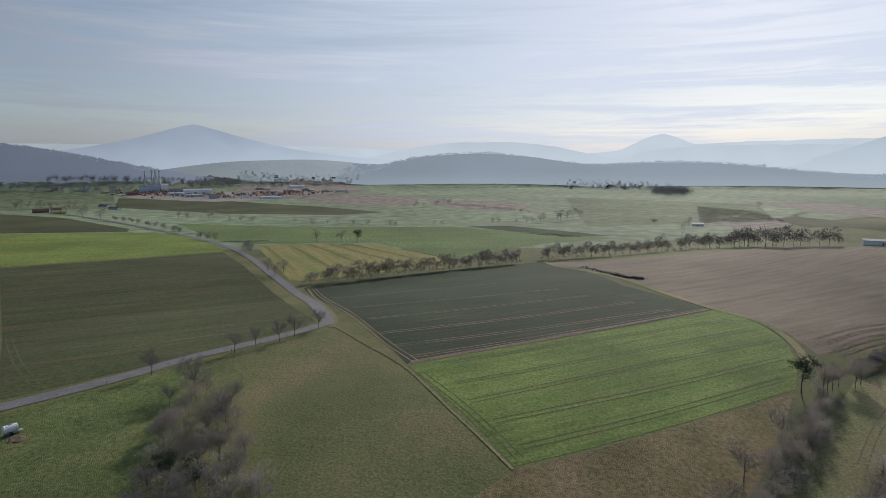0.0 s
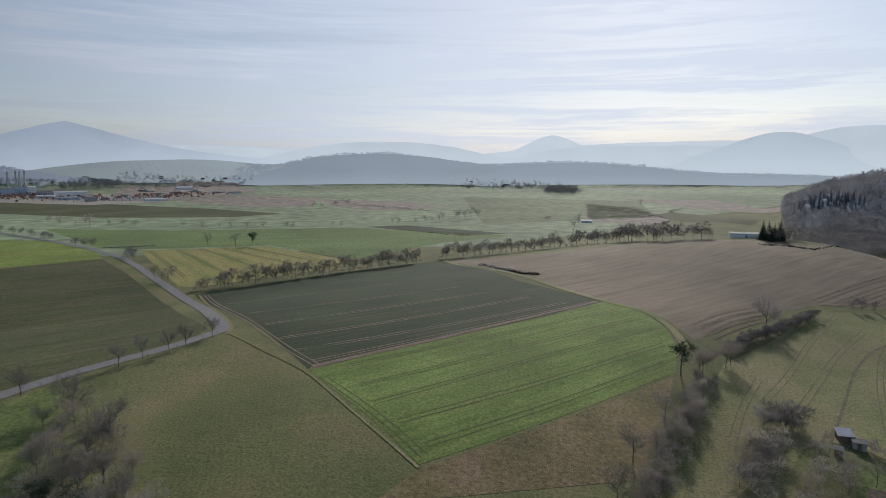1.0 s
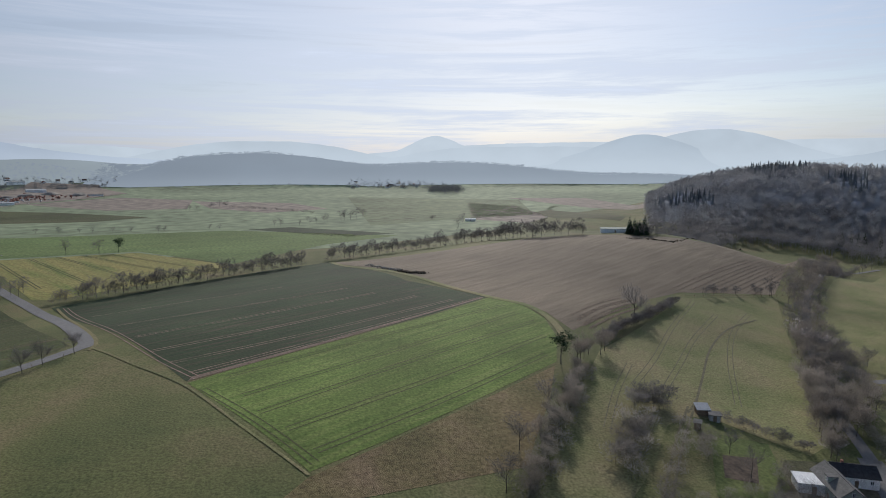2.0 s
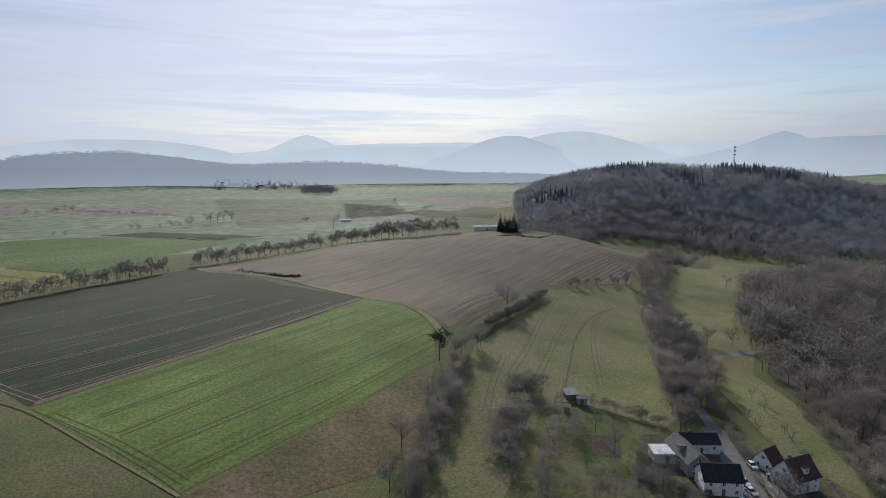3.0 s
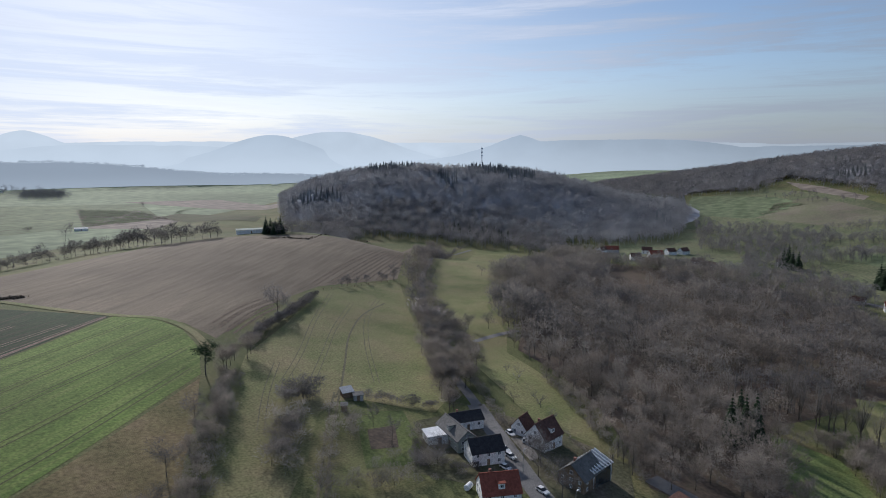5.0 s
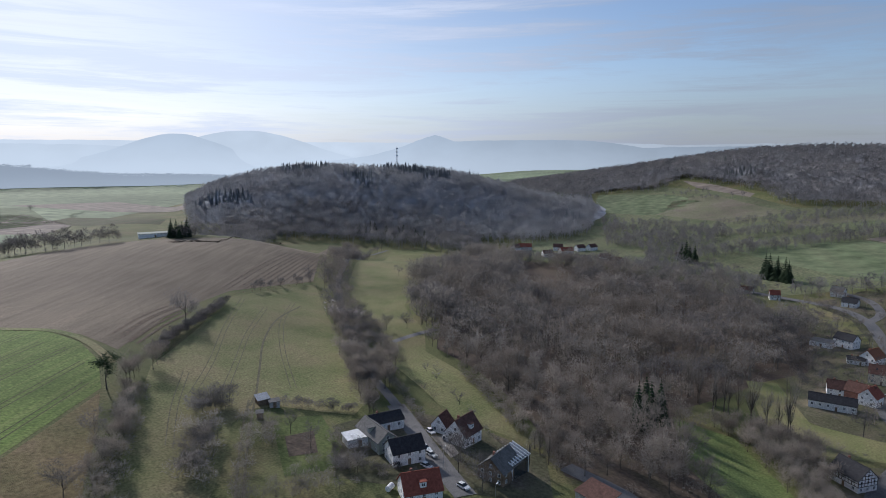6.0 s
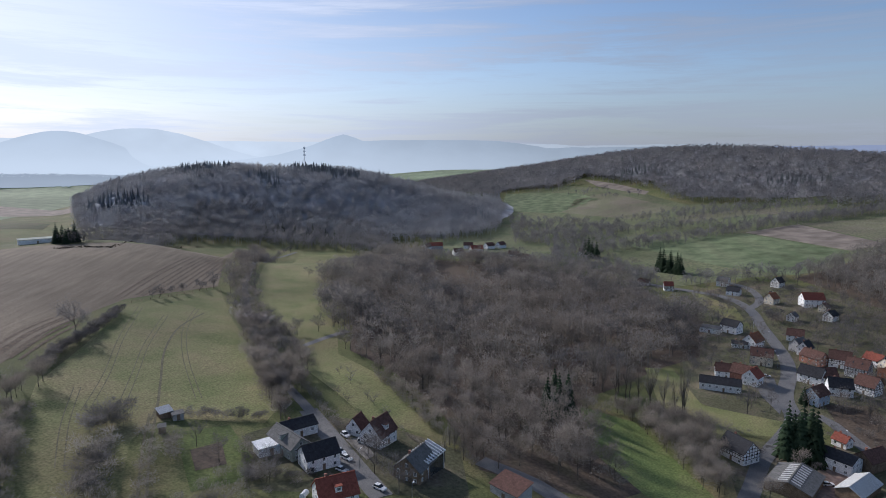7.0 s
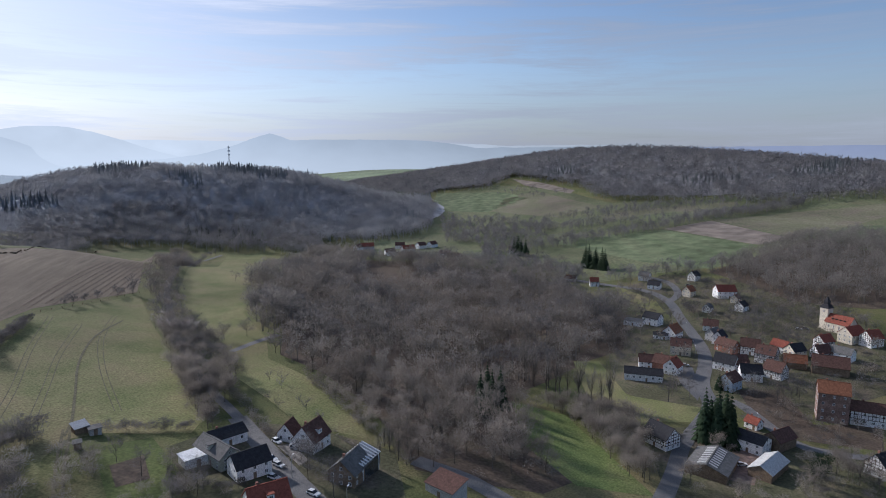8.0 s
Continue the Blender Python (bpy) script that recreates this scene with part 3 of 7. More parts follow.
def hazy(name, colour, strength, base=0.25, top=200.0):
    """Distant land with winter haze put into a glowing colour: paler towards the sun and towards its foot."""
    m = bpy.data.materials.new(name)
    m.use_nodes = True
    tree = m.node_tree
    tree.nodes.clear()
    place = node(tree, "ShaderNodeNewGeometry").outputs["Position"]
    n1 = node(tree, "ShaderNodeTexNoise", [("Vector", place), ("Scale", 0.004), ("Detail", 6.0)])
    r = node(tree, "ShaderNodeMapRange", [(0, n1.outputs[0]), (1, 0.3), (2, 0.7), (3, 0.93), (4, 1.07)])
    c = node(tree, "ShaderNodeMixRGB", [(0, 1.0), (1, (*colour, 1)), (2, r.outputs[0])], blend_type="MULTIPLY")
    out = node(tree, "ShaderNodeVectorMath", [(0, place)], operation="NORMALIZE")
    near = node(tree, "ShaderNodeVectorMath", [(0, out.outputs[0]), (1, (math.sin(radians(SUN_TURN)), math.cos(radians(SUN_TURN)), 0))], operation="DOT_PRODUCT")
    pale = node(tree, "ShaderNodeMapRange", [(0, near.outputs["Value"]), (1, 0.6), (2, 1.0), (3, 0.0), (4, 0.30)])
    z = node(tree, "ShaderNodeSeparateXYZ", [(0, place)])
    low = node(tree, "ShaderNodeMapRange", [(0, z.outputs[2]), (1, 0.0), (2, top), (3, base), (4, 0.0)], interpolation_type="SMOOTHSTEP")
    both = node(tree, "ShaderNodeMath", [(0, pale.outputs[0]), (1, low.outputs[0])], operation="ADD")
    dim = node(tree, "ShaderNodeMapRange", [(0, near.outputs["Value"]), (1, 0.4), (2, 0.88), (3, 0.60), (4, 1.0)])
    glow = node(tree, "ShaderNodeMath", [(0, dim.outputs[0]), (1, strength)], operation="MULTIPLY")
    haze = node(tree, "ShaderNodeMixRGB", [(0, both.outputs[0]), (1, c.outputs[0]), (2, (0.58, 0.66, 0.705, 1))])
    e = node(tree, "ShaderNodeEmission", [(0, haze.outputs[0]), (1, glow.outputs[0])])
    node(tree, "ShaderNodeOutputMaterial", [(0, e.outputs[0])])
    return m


# These hills glow by themselves: their haze is in the emission colour.
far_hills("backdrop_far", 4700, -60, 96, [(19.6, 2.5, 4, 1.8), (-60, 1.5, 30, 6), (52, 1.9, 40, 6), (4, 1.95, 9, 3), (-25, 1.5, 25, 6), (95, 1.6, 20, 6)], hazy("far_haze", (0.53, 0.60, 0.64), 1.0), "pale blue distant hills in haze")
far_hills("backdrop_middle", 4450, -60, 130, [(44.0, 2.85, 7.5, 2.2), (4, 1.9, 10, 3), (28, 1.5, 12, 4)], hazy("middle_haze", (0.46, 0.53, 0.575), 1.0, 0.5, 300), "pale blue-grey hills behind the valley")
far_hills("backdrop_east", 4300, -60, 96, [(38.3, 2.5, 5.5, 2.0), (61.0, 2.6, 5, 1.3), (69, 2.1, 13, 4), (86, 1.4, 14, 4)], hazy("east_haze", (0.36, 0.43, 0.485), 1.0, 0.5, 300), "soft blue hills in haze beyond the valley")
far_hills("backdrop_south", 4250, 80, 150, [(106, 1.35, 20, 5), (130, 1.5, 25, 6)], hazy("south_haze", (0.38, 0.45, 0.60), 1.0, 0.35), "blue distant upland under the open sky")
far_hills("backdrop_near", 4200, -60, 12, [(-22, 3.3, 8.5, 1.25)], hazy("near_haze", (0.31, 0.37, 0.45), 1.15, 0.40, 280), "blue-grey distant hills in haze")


# ---- trees ----
def tube(verts, faces, path, radii, sides):
    """A tapered tube along a path."""
    first = len(verts)
    for i, p in enumerate(path):
        d = (path[min(i + 1, len(path) - 1)] - path[max(i - 1, 0)]).normalized()
        a = d.orthogonal().normalized()
        b = d.cross(a)
        for k in range(sides):
            t = 2 * math.pi * k / sides
            verts.append(p + (a * math.cos(t) + b * math.sin(t)) * radii[i])
        if i:
            for k in range(sides):
                q, r = first + (i - 1) * sides, first + i * sides
                faces.append((q + k, q + (k + 1) % sides, r + (k + 1) % sides, r + k))


def bough(rng, start, way, length, rise, steps):
    """A bent branch: a list of points."""
    pts, d = [start.copy()], way.normalized()
    for _ in range(steps):
        d = (d + Vector((rng.uniform(-0.25, 0.25), rng.uniform(-0.25, 0.25), rise + rng.uniform(-0.1, 0.15)))).normalized()
        pts.append(pts[-1] + d * (length / steps))
    return pts


def sliver(verts, faces, rng, p, d, length, width):
    side = d.cross(Vector((rng.uniform(-1, 1), rng.uniform(-1, 1), rng.uniform(-1, 1))))
    side = side.normalized() * width * 0.5 if side.length > 1e-4 else Vector((width * 0.5, 0, 0))
    n = len(verts)
    verts += [p - side, p + side, p + d * length]
    faces.append((n, n + 1, n + 2))


def bare_tree(seed, tall, spread, bare=0.25, limbs=10, twigs=13, width=0.08, upright=0.25, stems=1, subs=5):
    """A leafless tree whose boughs fill an uneven round crown: (trunk verts, faces), (crown verts, faces)."""
    rng = random.Random(seed)
    tv, tf, cv, cf = [], [], [], []
    mid, up = tall * (0.5 + bare * 0.5), tall * (0.5 - bare * 0.5)
    thick = tall * 0.011 / math.sqrt(stems)
    tops = []
    for stem in range(stems):
        t = 2 * math.pi * stem / stems
        base = Vector((math.cos(t), math.sin(t), 0)) * (0.0 if stems == 1 else spread * 0.25)
        high = tall * 0.8
        lean = base * 1.2 + Vector((rng.uniform(-0.06, 0.06), rng.uniform(-0.06, 0.06), 0)) * tall
        pts = [base + Vector((0, 0, -0.6))] + [base + lean * (i / 5) ** 1.4 + Vector((rng.uniform(-0.012, 0.012) * tall, rng.uniform(-0.012, 0.012) * tall, high * i / 5)) for i in range(1, 6)]
        tube(tv, tf, pts, [thick * 1.35, thick, thick * 0.75, thick * 0.5, thick * 0.3, thick * 0.1], 6)
        tops.append(pts)
    for k in range(limbs):
        pts = tops[k % stems]
        t = k * 2.4 + rng.uniform(-0.4, 0.4)
        rise = -0.35 + 1.3 * ((k * 0.618) % 1.0)
        flat = math.sqrt(max(0.05, 1 - rise * rise)) if rise < 0.9 else 0.4
        grow = rng.uniform(0.45, 1.0) if k % 3 else rng.uniform(0.9, 1.05)
        goal = Vector((math.cos(t) * flat * spread * grow, math.sin(t) * flat * spread * grow, mid + rise * up * grow))
        f = min(0.8, max(bare * 0.7, (goal.z / tall) * (0.62 - 0.2 * upright)))
        j = min(int(f * 5), 4)
        start = pts[j].lerp(pts[j + 1], f * 5 - j)
        bend = start.lerp(goal, 0.5) + Vector((rng.uniform(-0.05, 0.05), rng.uniform(-0.05, 0.05), 0.02)) * tall
        limb = [start, start.lerp(bend, 0.6), bend.lerp(goal, 0.35), goal]
        along = (goal - start).normalized()
        r = thick * (0.42 - 0.25 * f)
        tube(tv, tf, limb, [r, r * 0.65, r * 0.4, r * 0.1], 3)
        for m in range(subs):
            g = rng.uniform(0.6, 2.9)
            i = int(g)
            s0 = limb[i].lerp(limb[i + 1], g - i)
            d0 = along * 0.8 + Vector((rng.uniform(-1, 1), rng.uniform(-1, 1), rng.uniform(-0.3, 0.9))) * 0.75
            sub = bough(rng, s0, d0, (spread * 0.35 + tall * 0.12) * rng.uniform(0.6, 1.1), 0.14, 2)
            tube(cv, cf, sub, [r * 0.28, r * 0.18, r * 0.06], 3)
            grain = (sub[2] - sub[0]).normalized()
            for q in range(twigs):
                g2 = rng.uniform(0.05, 1.99)
                i2 = int(g2)
                s1 = sub[i2].lerp(sub[i2 + 1], g2 - i2)
                d1 = Vector((rng.uniform(-1, 1), rng.uniform(-1, 1), rng.uniform(-0.7, 1.0))) + grain * 0.6 + Vector((0, 0, 0.25 * upright))
                sliver(cv, cf, rng, s1, d1.normalized(), (spread + tall * 0.5) * rng.uniform(0.09, 0.19), width * rng.uniform(0.6, 1.3))
    return (tv, tf), (cv, cf)


def conifer(seed, tall, wide, base=0.08, tiers=14, ragged=0.25):
    """A spruce: whorls of drooping sprays."""
    rng = random.Random(seed)
    tv, tf, cv, cf = [], [], [], []
    tube(tv, tf, [Vector((0, 0, -0.5)), Vector((0, 0, tall * 0.5)), Vector((0, 0, tall))], [tall * 0.016, tall * 0.010, 0.03], 6)
    for k in range(tiers):
        f = k / (tiers - 1)
        z = tall * (base + (0.97 - base) * f)
        r = wide * ((1 - f) ** 0.85 + 0.04)
        n = max(5, int(13 * (1 - f) + 4))
        for i in range(n):
            t = 2 * math.pi * (i + rng.random()) / n + k
            rr = r * rng.uniform(1 - ragged, 1 + ragged)
            out = Vector((math.cos(t), math.sin(t), 0))
            side = Vector((-out.y, out.x, 0)) * (0.22 * rr + 0.25)
            mid = Vector((0, 0, z)) + out * rr * 0.55
            tip = Vector((0, 0, z - rr * rng.uniform(0.25, 0.55))) + out * rr
            n0 = len(cv)
            cv += [Vector((0, 0, z + tall * 0.035)), mid + side, tip, mid - side, mid + Vector((0, 0, tall * 0.012))]
            cf += [(n0, n0 + 1, n0 + 4), (n0 + 1, n0 + 2, n0 + 4), (n0 + 2, n0 + 3, n0 + 4), (n0 + 3, n0, n0 + 4)]
    return (tv, tf), (cv, cf)


def pine(seed, tall, wide):
    """A Scots pine: a bare stem with flat, ragged tufts of needles."""
    rng = random.Random(seed)
    tv, tf, cv, cf = [], [], [], []
    stem = bough(rng, Vector((0, 0, -0.5)), Vector((0.05, 0, 1)), tall, 0.35, 5)
    r = tall * 0.018
    tube(tv, tf, stem, [r * 1.2, r, r * 0.85, r * 0.7, r * 0.5, r * 0.2], 6)
    for k in range(15):
        f = rng.uniform(0.4, 0.98) * 4.99
        i = int(f)
        s0 = stem[i].lerp(stem[i + 1], f - i)
        t = k * 2.4
        limb = bough(rng, s0, Vector((math.cos(t), math.sin(t), 0.25)), wide * rng.uniform(0.5, 1.0), 0.1, 3)
        tube(tv, tf, limb, [r * 0.35, r * 0.25, r * 0.18, r * 0.08], 4)
        for m in range(90):
            c = limb[rng.choice((2, 3, 3))] + Vector((rng.gauss(0, 0.09), rng.gauss(0, 0.09), rng.gauss(0.03, 0.04))) * tall
            d = Vector((rng.uniform(-1, 1), rng.uniform(-1, 1), rng.uniform(-0.2, 0.7))).normalized()
            sliver(cv, cf, rng, c, d, tall * rng.uniform(0.04, 0.075), tall * 0.025)
    return (tv, tf), (cv, cf)


def plant(name, made, label, category, crown_material, group=""):
    """A tree as one thing: an Empty with its trunk and crown."""
    (tv, tf), (cv, cf) = made
    root = tagged(new(name), label, category, group)
    mesh_object("trunk", tv, tf, bark, root)
    mesh_object("crown", cv, cf, crown_material, root)
    return root


rosy = wood_matter("reddish_twigs", [(0.25, 0.218, 0.185), (0.315, 0.275, 0.232)], scale=0.3, thin=0.45, even=0.5, coarse=0.05)
pale = wood_matter("pale_twigs", [(0.40, 0.36, 0.34), (0.52, 0.47, 0.45)], scale=0.3, thin=0.45, even=0.5)
dusk = wood_matter("dark_twigs", [(0.14, 0.13, 0.125), (0.185, 0.173, 0.167)], scale=0.3, thin=0.45, even=0.5, coarse=0.05)
KINDS = {}


def fuller(made, seed, tall, wide, low, sprays, length, width):
    """Adds rounded clumps of fine twigs to a tree's boughs."""
    (tv, tf), (cv, cf) = made
    _, (dv, df) = dome_tree(seed, tall, wide, sprays, length, width, low, 10, 0)
    n = len(cv)
    return (tv, tf), (cv + dv, cf + [tuple(i + n for i in f) for f in df])



def kind_of_tree(key, name, makes, label, category, material):
    KINDS[key] = [(name, makes, label, category, material), [], 0]


kind_of_tree("round", "tree", [lambda i=i: fuller(bare_tree(10 + i, 12, 5.0, 0.2, 13, 7, 0.075), 410 + i, 12, 5.0, 0.2, 560, 1.0, 0.10) for i in range(4)], "leafless round-crowned winter tree with grey-brown twigs", "tree", dusk)
kind_of_tree("broad", "tree", [lambda i=i: fuller(bare_tree(20 + i, 12, 6.2, 0.14, 15, 8, 0.08, 0.15, 1, 6), 420 + i, 12, 6.2, 0.16, 700, 1.1, 0.10) for i in range(2)], "leafless broad spreading tree with dark limbs", "tree", dusk)
kind_of_tree("tall", "tree", [lambda i=i: fuller(bare_tree(30 + i, 16, 4.0, 0.25, 13, 7, 0.075, 0.6), 430 + i, 16, 4.0, 0.25, 480, 1.1, 0.10) for i in range(4)], "tall slender leafless tree at the wood", "tree", twig)
kind_of_tree("wood", "tree", [lambda i=i: fuller(bare_tree(40 + i, 12, 4.6, 0.2, 13, 6, 0.085, 0.35), 440 + i, 12, 4.8, 0.15, 620, 1.0, 0.12) for i in range(5)], "leafless woodland tree with reddish-brown twigs", "tree", rosy)
kind_of_tree("lane", "tree", [lambda i=i: fuller(bare_tree(50 + i, 9, 3.4, 0.22, 12, 7, 0.07, 0.5), 450 + i, 9, 3.4, 0.2, 400, 0.8, 0.09) for i in range(5)], "slim leafless roadside tree", "tree", dusk)
kind_of_tree("fruit", "tree", [lambda i=i: bare_tree(60 + i, 5, 2.4, 0.3, 8, 9, 0.04, 0.2) for i in range(3)], "small bare fruit tree in the grass", "tree", dusk)
kind_of_tree("bush", "bush", [lambda i=i: fuller(bare_tree(70 + i, 4.5, 2.9, 0.0, 9, 5, 0.07, 0.5, 3, 3), 470 + i, 4.5, 2.9, 0.0, 270, 0.7, 0.095) for i in range(4)], "dense leafless brown hedge bush", "bush", twig)
kind_of_tree("thorn", "bush", [lambda i=i: fuller(bare_tree(80 + i, 5.0, 3.3, 0.0, 9, 6, 0.085, 0.4, 3, 4), 480 + i, 5.0, 3.3, 0.0, 520, 0.7, 0.12) for i in range(3)], "dense dark evergreen thorn bush", "bush", dusk)
kind_of_tree("blossom", "tree", [lambda i=i: bare_tree(90 + i, 9, 4.2, 0.08, 15, 17, 0.07, 0.4, 2) for i in range(2)], "pale grey-white budding tree above the lane", "tree", pale)
kind_of_tree("spruce", "conifer", [lambda i=i: conifer(100 + i, 16, 3.4) for i in range(3)], "dark green spruce with drooping boughs", "conifer", needle)
kind_of_tree("pine", "pine_tree", [lambda i=i: pine(110 + i, 13, 4.5) for i in range(2)], "dark green pine with ragged flat tufts", "pine", needle)
kind_of_tree("ivy", "tree", [lambda i=i: bare_tree(120 + i, 20, 2.6, 0.22, 14, 7, 0.055, 0.9, 1, 4) for i in range(3)], "tall narrow bare poplar beside the meadow", "tree", twig)
SIZE = {"round": 12, "broad": 12, "tall": 16, "wood": 12, "lane": 9, "fruit": 5, "bush": 4.5, "thorn": 5.0, "blossom": 9, "spruce": 16, "pine": 13, "ivy": 20}
FAR, BEYOND = {}, 240.0
SINGLE = ("lane trees", "thorn hedge", "hedge trees", "slope trees", "field edge trees", "budding trees", "poplars")
planting = random.Random(7)


def tree_at(key, x, y, tall, group=""):
    """Sets one tree of a kind, so many metres tall, on the ground."""
    if math.hypot(x, y) > (BEYOND + 65 if group in SINGLE else BEYOND):
        FAR.setdefault(key, []).append((x, y, tall / SIZE[key]))
        return None
    kind, patterns, count = KINDS[key]
    name, makes, label, category, material = kind
    k = tall / SIZE[key]
    m = Matrix.LocRotScale((x, y, ground_z(x, y)), Euler((0, 0, planting.uniform(0, 6.283))), (k * planting.uniform(0.9, 1.12), k * planting.uniform(0.9, 1.12), k))
    i = KINDS[key][2] % len(makes)
    KINDS[key][2] += 1
    if len(patterns) <= i:
        root = plant(name, makes[i](), label, category, material, group)
        patterns.append(root)
        root.matrix_basis = m
        return root
    made = copy_thing(patterns[i], m)
    made.matrix_basis = m
    if group:
        made["group"] = group
    return made


def trees_along(key, line, step, tall, spread=0.0, jitter=0.4, group="", vary=0.2):
    """Trees along a line of places, so many metres apart."""
    for (x0, y0), (x1, y1) in zip(line, line[1:]):
        d = math.hypot(x1 - x0, y1 - y0)
        n = max(1, round(d / step))
        for i in range(n):
            t = (i + planting.uniform(-jitter, jitter) + 0.5) / n
            tree_at(key, x0 + (x1 - x0) * t + planting.uniform(-spread, spread), y0 + (y1 - y0) * t + planting.uniform(-spread, spread), tall * planting.uniform(1 - vary, 1 + vary), group)


def inside(x, y, outline):
    hit = False
    for (x0, y0), (x1, y1) in zip(outline, outline[1:] + outline[:1]):
        if (y0 > y) != (y1 > y) and x < (x1 - x0) * (y - y0) / (y1 - y0) + x0:
            hit = not hit
    return hit


def places_in(outline, apart, seed, keep=1.0):
    """Even but irregular places inside an outline."""
    rng = random.Random(seed)
    xs, ys = [p[0] for p in outline], [p[1] for p in outline]
    out = []
    y = min(ys)
    while y < max(ys):
        x = min(xs)
        while x < max(xs):
            px, py = x + rng.uniform(-0.45, 0.45) * apart, y + rng.uniform(-0.45, 0.45) * apart
            if rng.random() < keep and inside(px, py, outline):
                out.append((px, py))
            x += apart
        y += apart
    return out


def woods(name, spots, makes, material, label, seed, tall=(0.8, 1.2), wide=1.0):
    """One joined growth of many trees, each a turned and scaled pattern."""
    rng = np.random.RandomState(seed)
    patterns = []
    for (tv, tf), (cv, cf) in makes:
        v = np.array([tuple(p) for p in tv] + [tuple(p) for p in cv])
        f = []
        for face, shift in [(q, 0) for q in tf] + [(q, len(tv)) for q in cf]:
            q = [i + shift for i in face]
            f += [(q[0], q[k], q[k + 1]) for k in range(1, len(q) - 1)]
        patterns.append((v, np.array(f)))
    vs, fs, count = [], [], 0
    for spot in spots:
        x, y = spot[:2]
        v, f = patterns[rng.randint(len(patterns))]
        t, k = rng.uniform(0, 6.283), rng.uniform(*tall)
        if len(spot) > 2:
            k = spot[2]
        w = k * wide * rng.uniform(0.9, 1.15)
        c, s = math.cos(t) * w, math.sin(t) * w
        vs.append(np.stack([v[:, 0] * c - v[:, 1] * s + x, v[:, 0] * s + v[:, 1] * c + y, v[:, 2] * k + ground_z(x, y)], 1))
        fs.append(f + count)
        count += len(v)
    v, f = np.concatenate(vs), np.concatenate(fs)
    me = bpy.data.meshes.new(name)
    me.vertices.add(len(v))
    me.vertices.foreach_set("co", v.astype(np.float32).ravel())
    me.loops.add(f.size)
    me.loops.foreach_set("vertex_index", f.astype(np.int32).ravel())
    me.polygons.add(len(f))
    me.polygons.foreach_set("loop_start", np.arange(0, f.size, 3, dtype=np.int32))
    me.update(calc_edges=True)
    me.materials.append(material)
    return tagged(new(name, me), label, "woodland", kind="stuff")


def far_fir(seed, tall, wide):
    """A far conifer: three ragged tiers round a stem."""
    rng = random.Random(seed)
    tv, tf, cv, cf = [], [], [], []
    tube(tv, tf, [Vector((0, 0, -1)), Vector((0, 0, tall * 0.5))], [0.35, 0.15], 3)
    for k in range(5):
        z, r = tall * (0.12 + 0.17 * k), wide * (1 - k * 0.185)
        n = 6
        for i in range(n):
            t = 2 * math.pi * (i + rng.uniform(0, 0.7)) / n + k
            rr = r * rng.uniform(0.7, 1.2)
            w = 0.62
            n0 = len(cv)
            cv += [Vector((0, 0, z + tall * 0.27)), Vector((math.cos(t - w) * rr, math.sin(t - w) * rr, z + rng.uniform(0, 0.05) * tall)), Vector((math.cos(t + w) * rr, math.sin(t + w) * rr, z + rng.uniform(0, 0.05) * tall))]
            cf.append((n0, n0 + 1, n0 + 2))
    return (tv, tf), (cv, cf)


LIGHT = {"round": (12, 5.0, 0.2, 0.19), "broad": (12, 6.2, 0.14, 0.19), "tall": (16, 4.0, 0.25, 0.20), "wood": (12, 4.6, 0.2, 0.20), "lane": (9, 3.7, 0.06, 0.17), "fruit": (5, 2.4, 0.3, 0.12), "bush": (4.5, 2.9, 0.0, 0.19), "thorn": (5.0, 3.3, 0.0, 0.23), "blossom": (9, 4.2, 0.08, 0.19), "ivy": (20, 2.6, 0.2, 0.20)}


def light_kind(key, count=4, limbs=7, twigs=8):
    """Patterns of a kind with fewer, broader twigs, for trees far off."""
    if key == "spruce":
        return [conifer(300 + i, 16, 4.6, 0.04, 12) for i in range(3)]
    if key == "pine":
        return [pine(110, 13, 4.5)]
    tall, spread, bare, width = LIGHT[key]
    return [dome_tree(320 + i + 10 * len(key), tall, spread, limbs * twigs * 4, tall * 0.10, width * 1.25, bare * 0.9, 7 + i % 3, limbs) for i in range(count)]


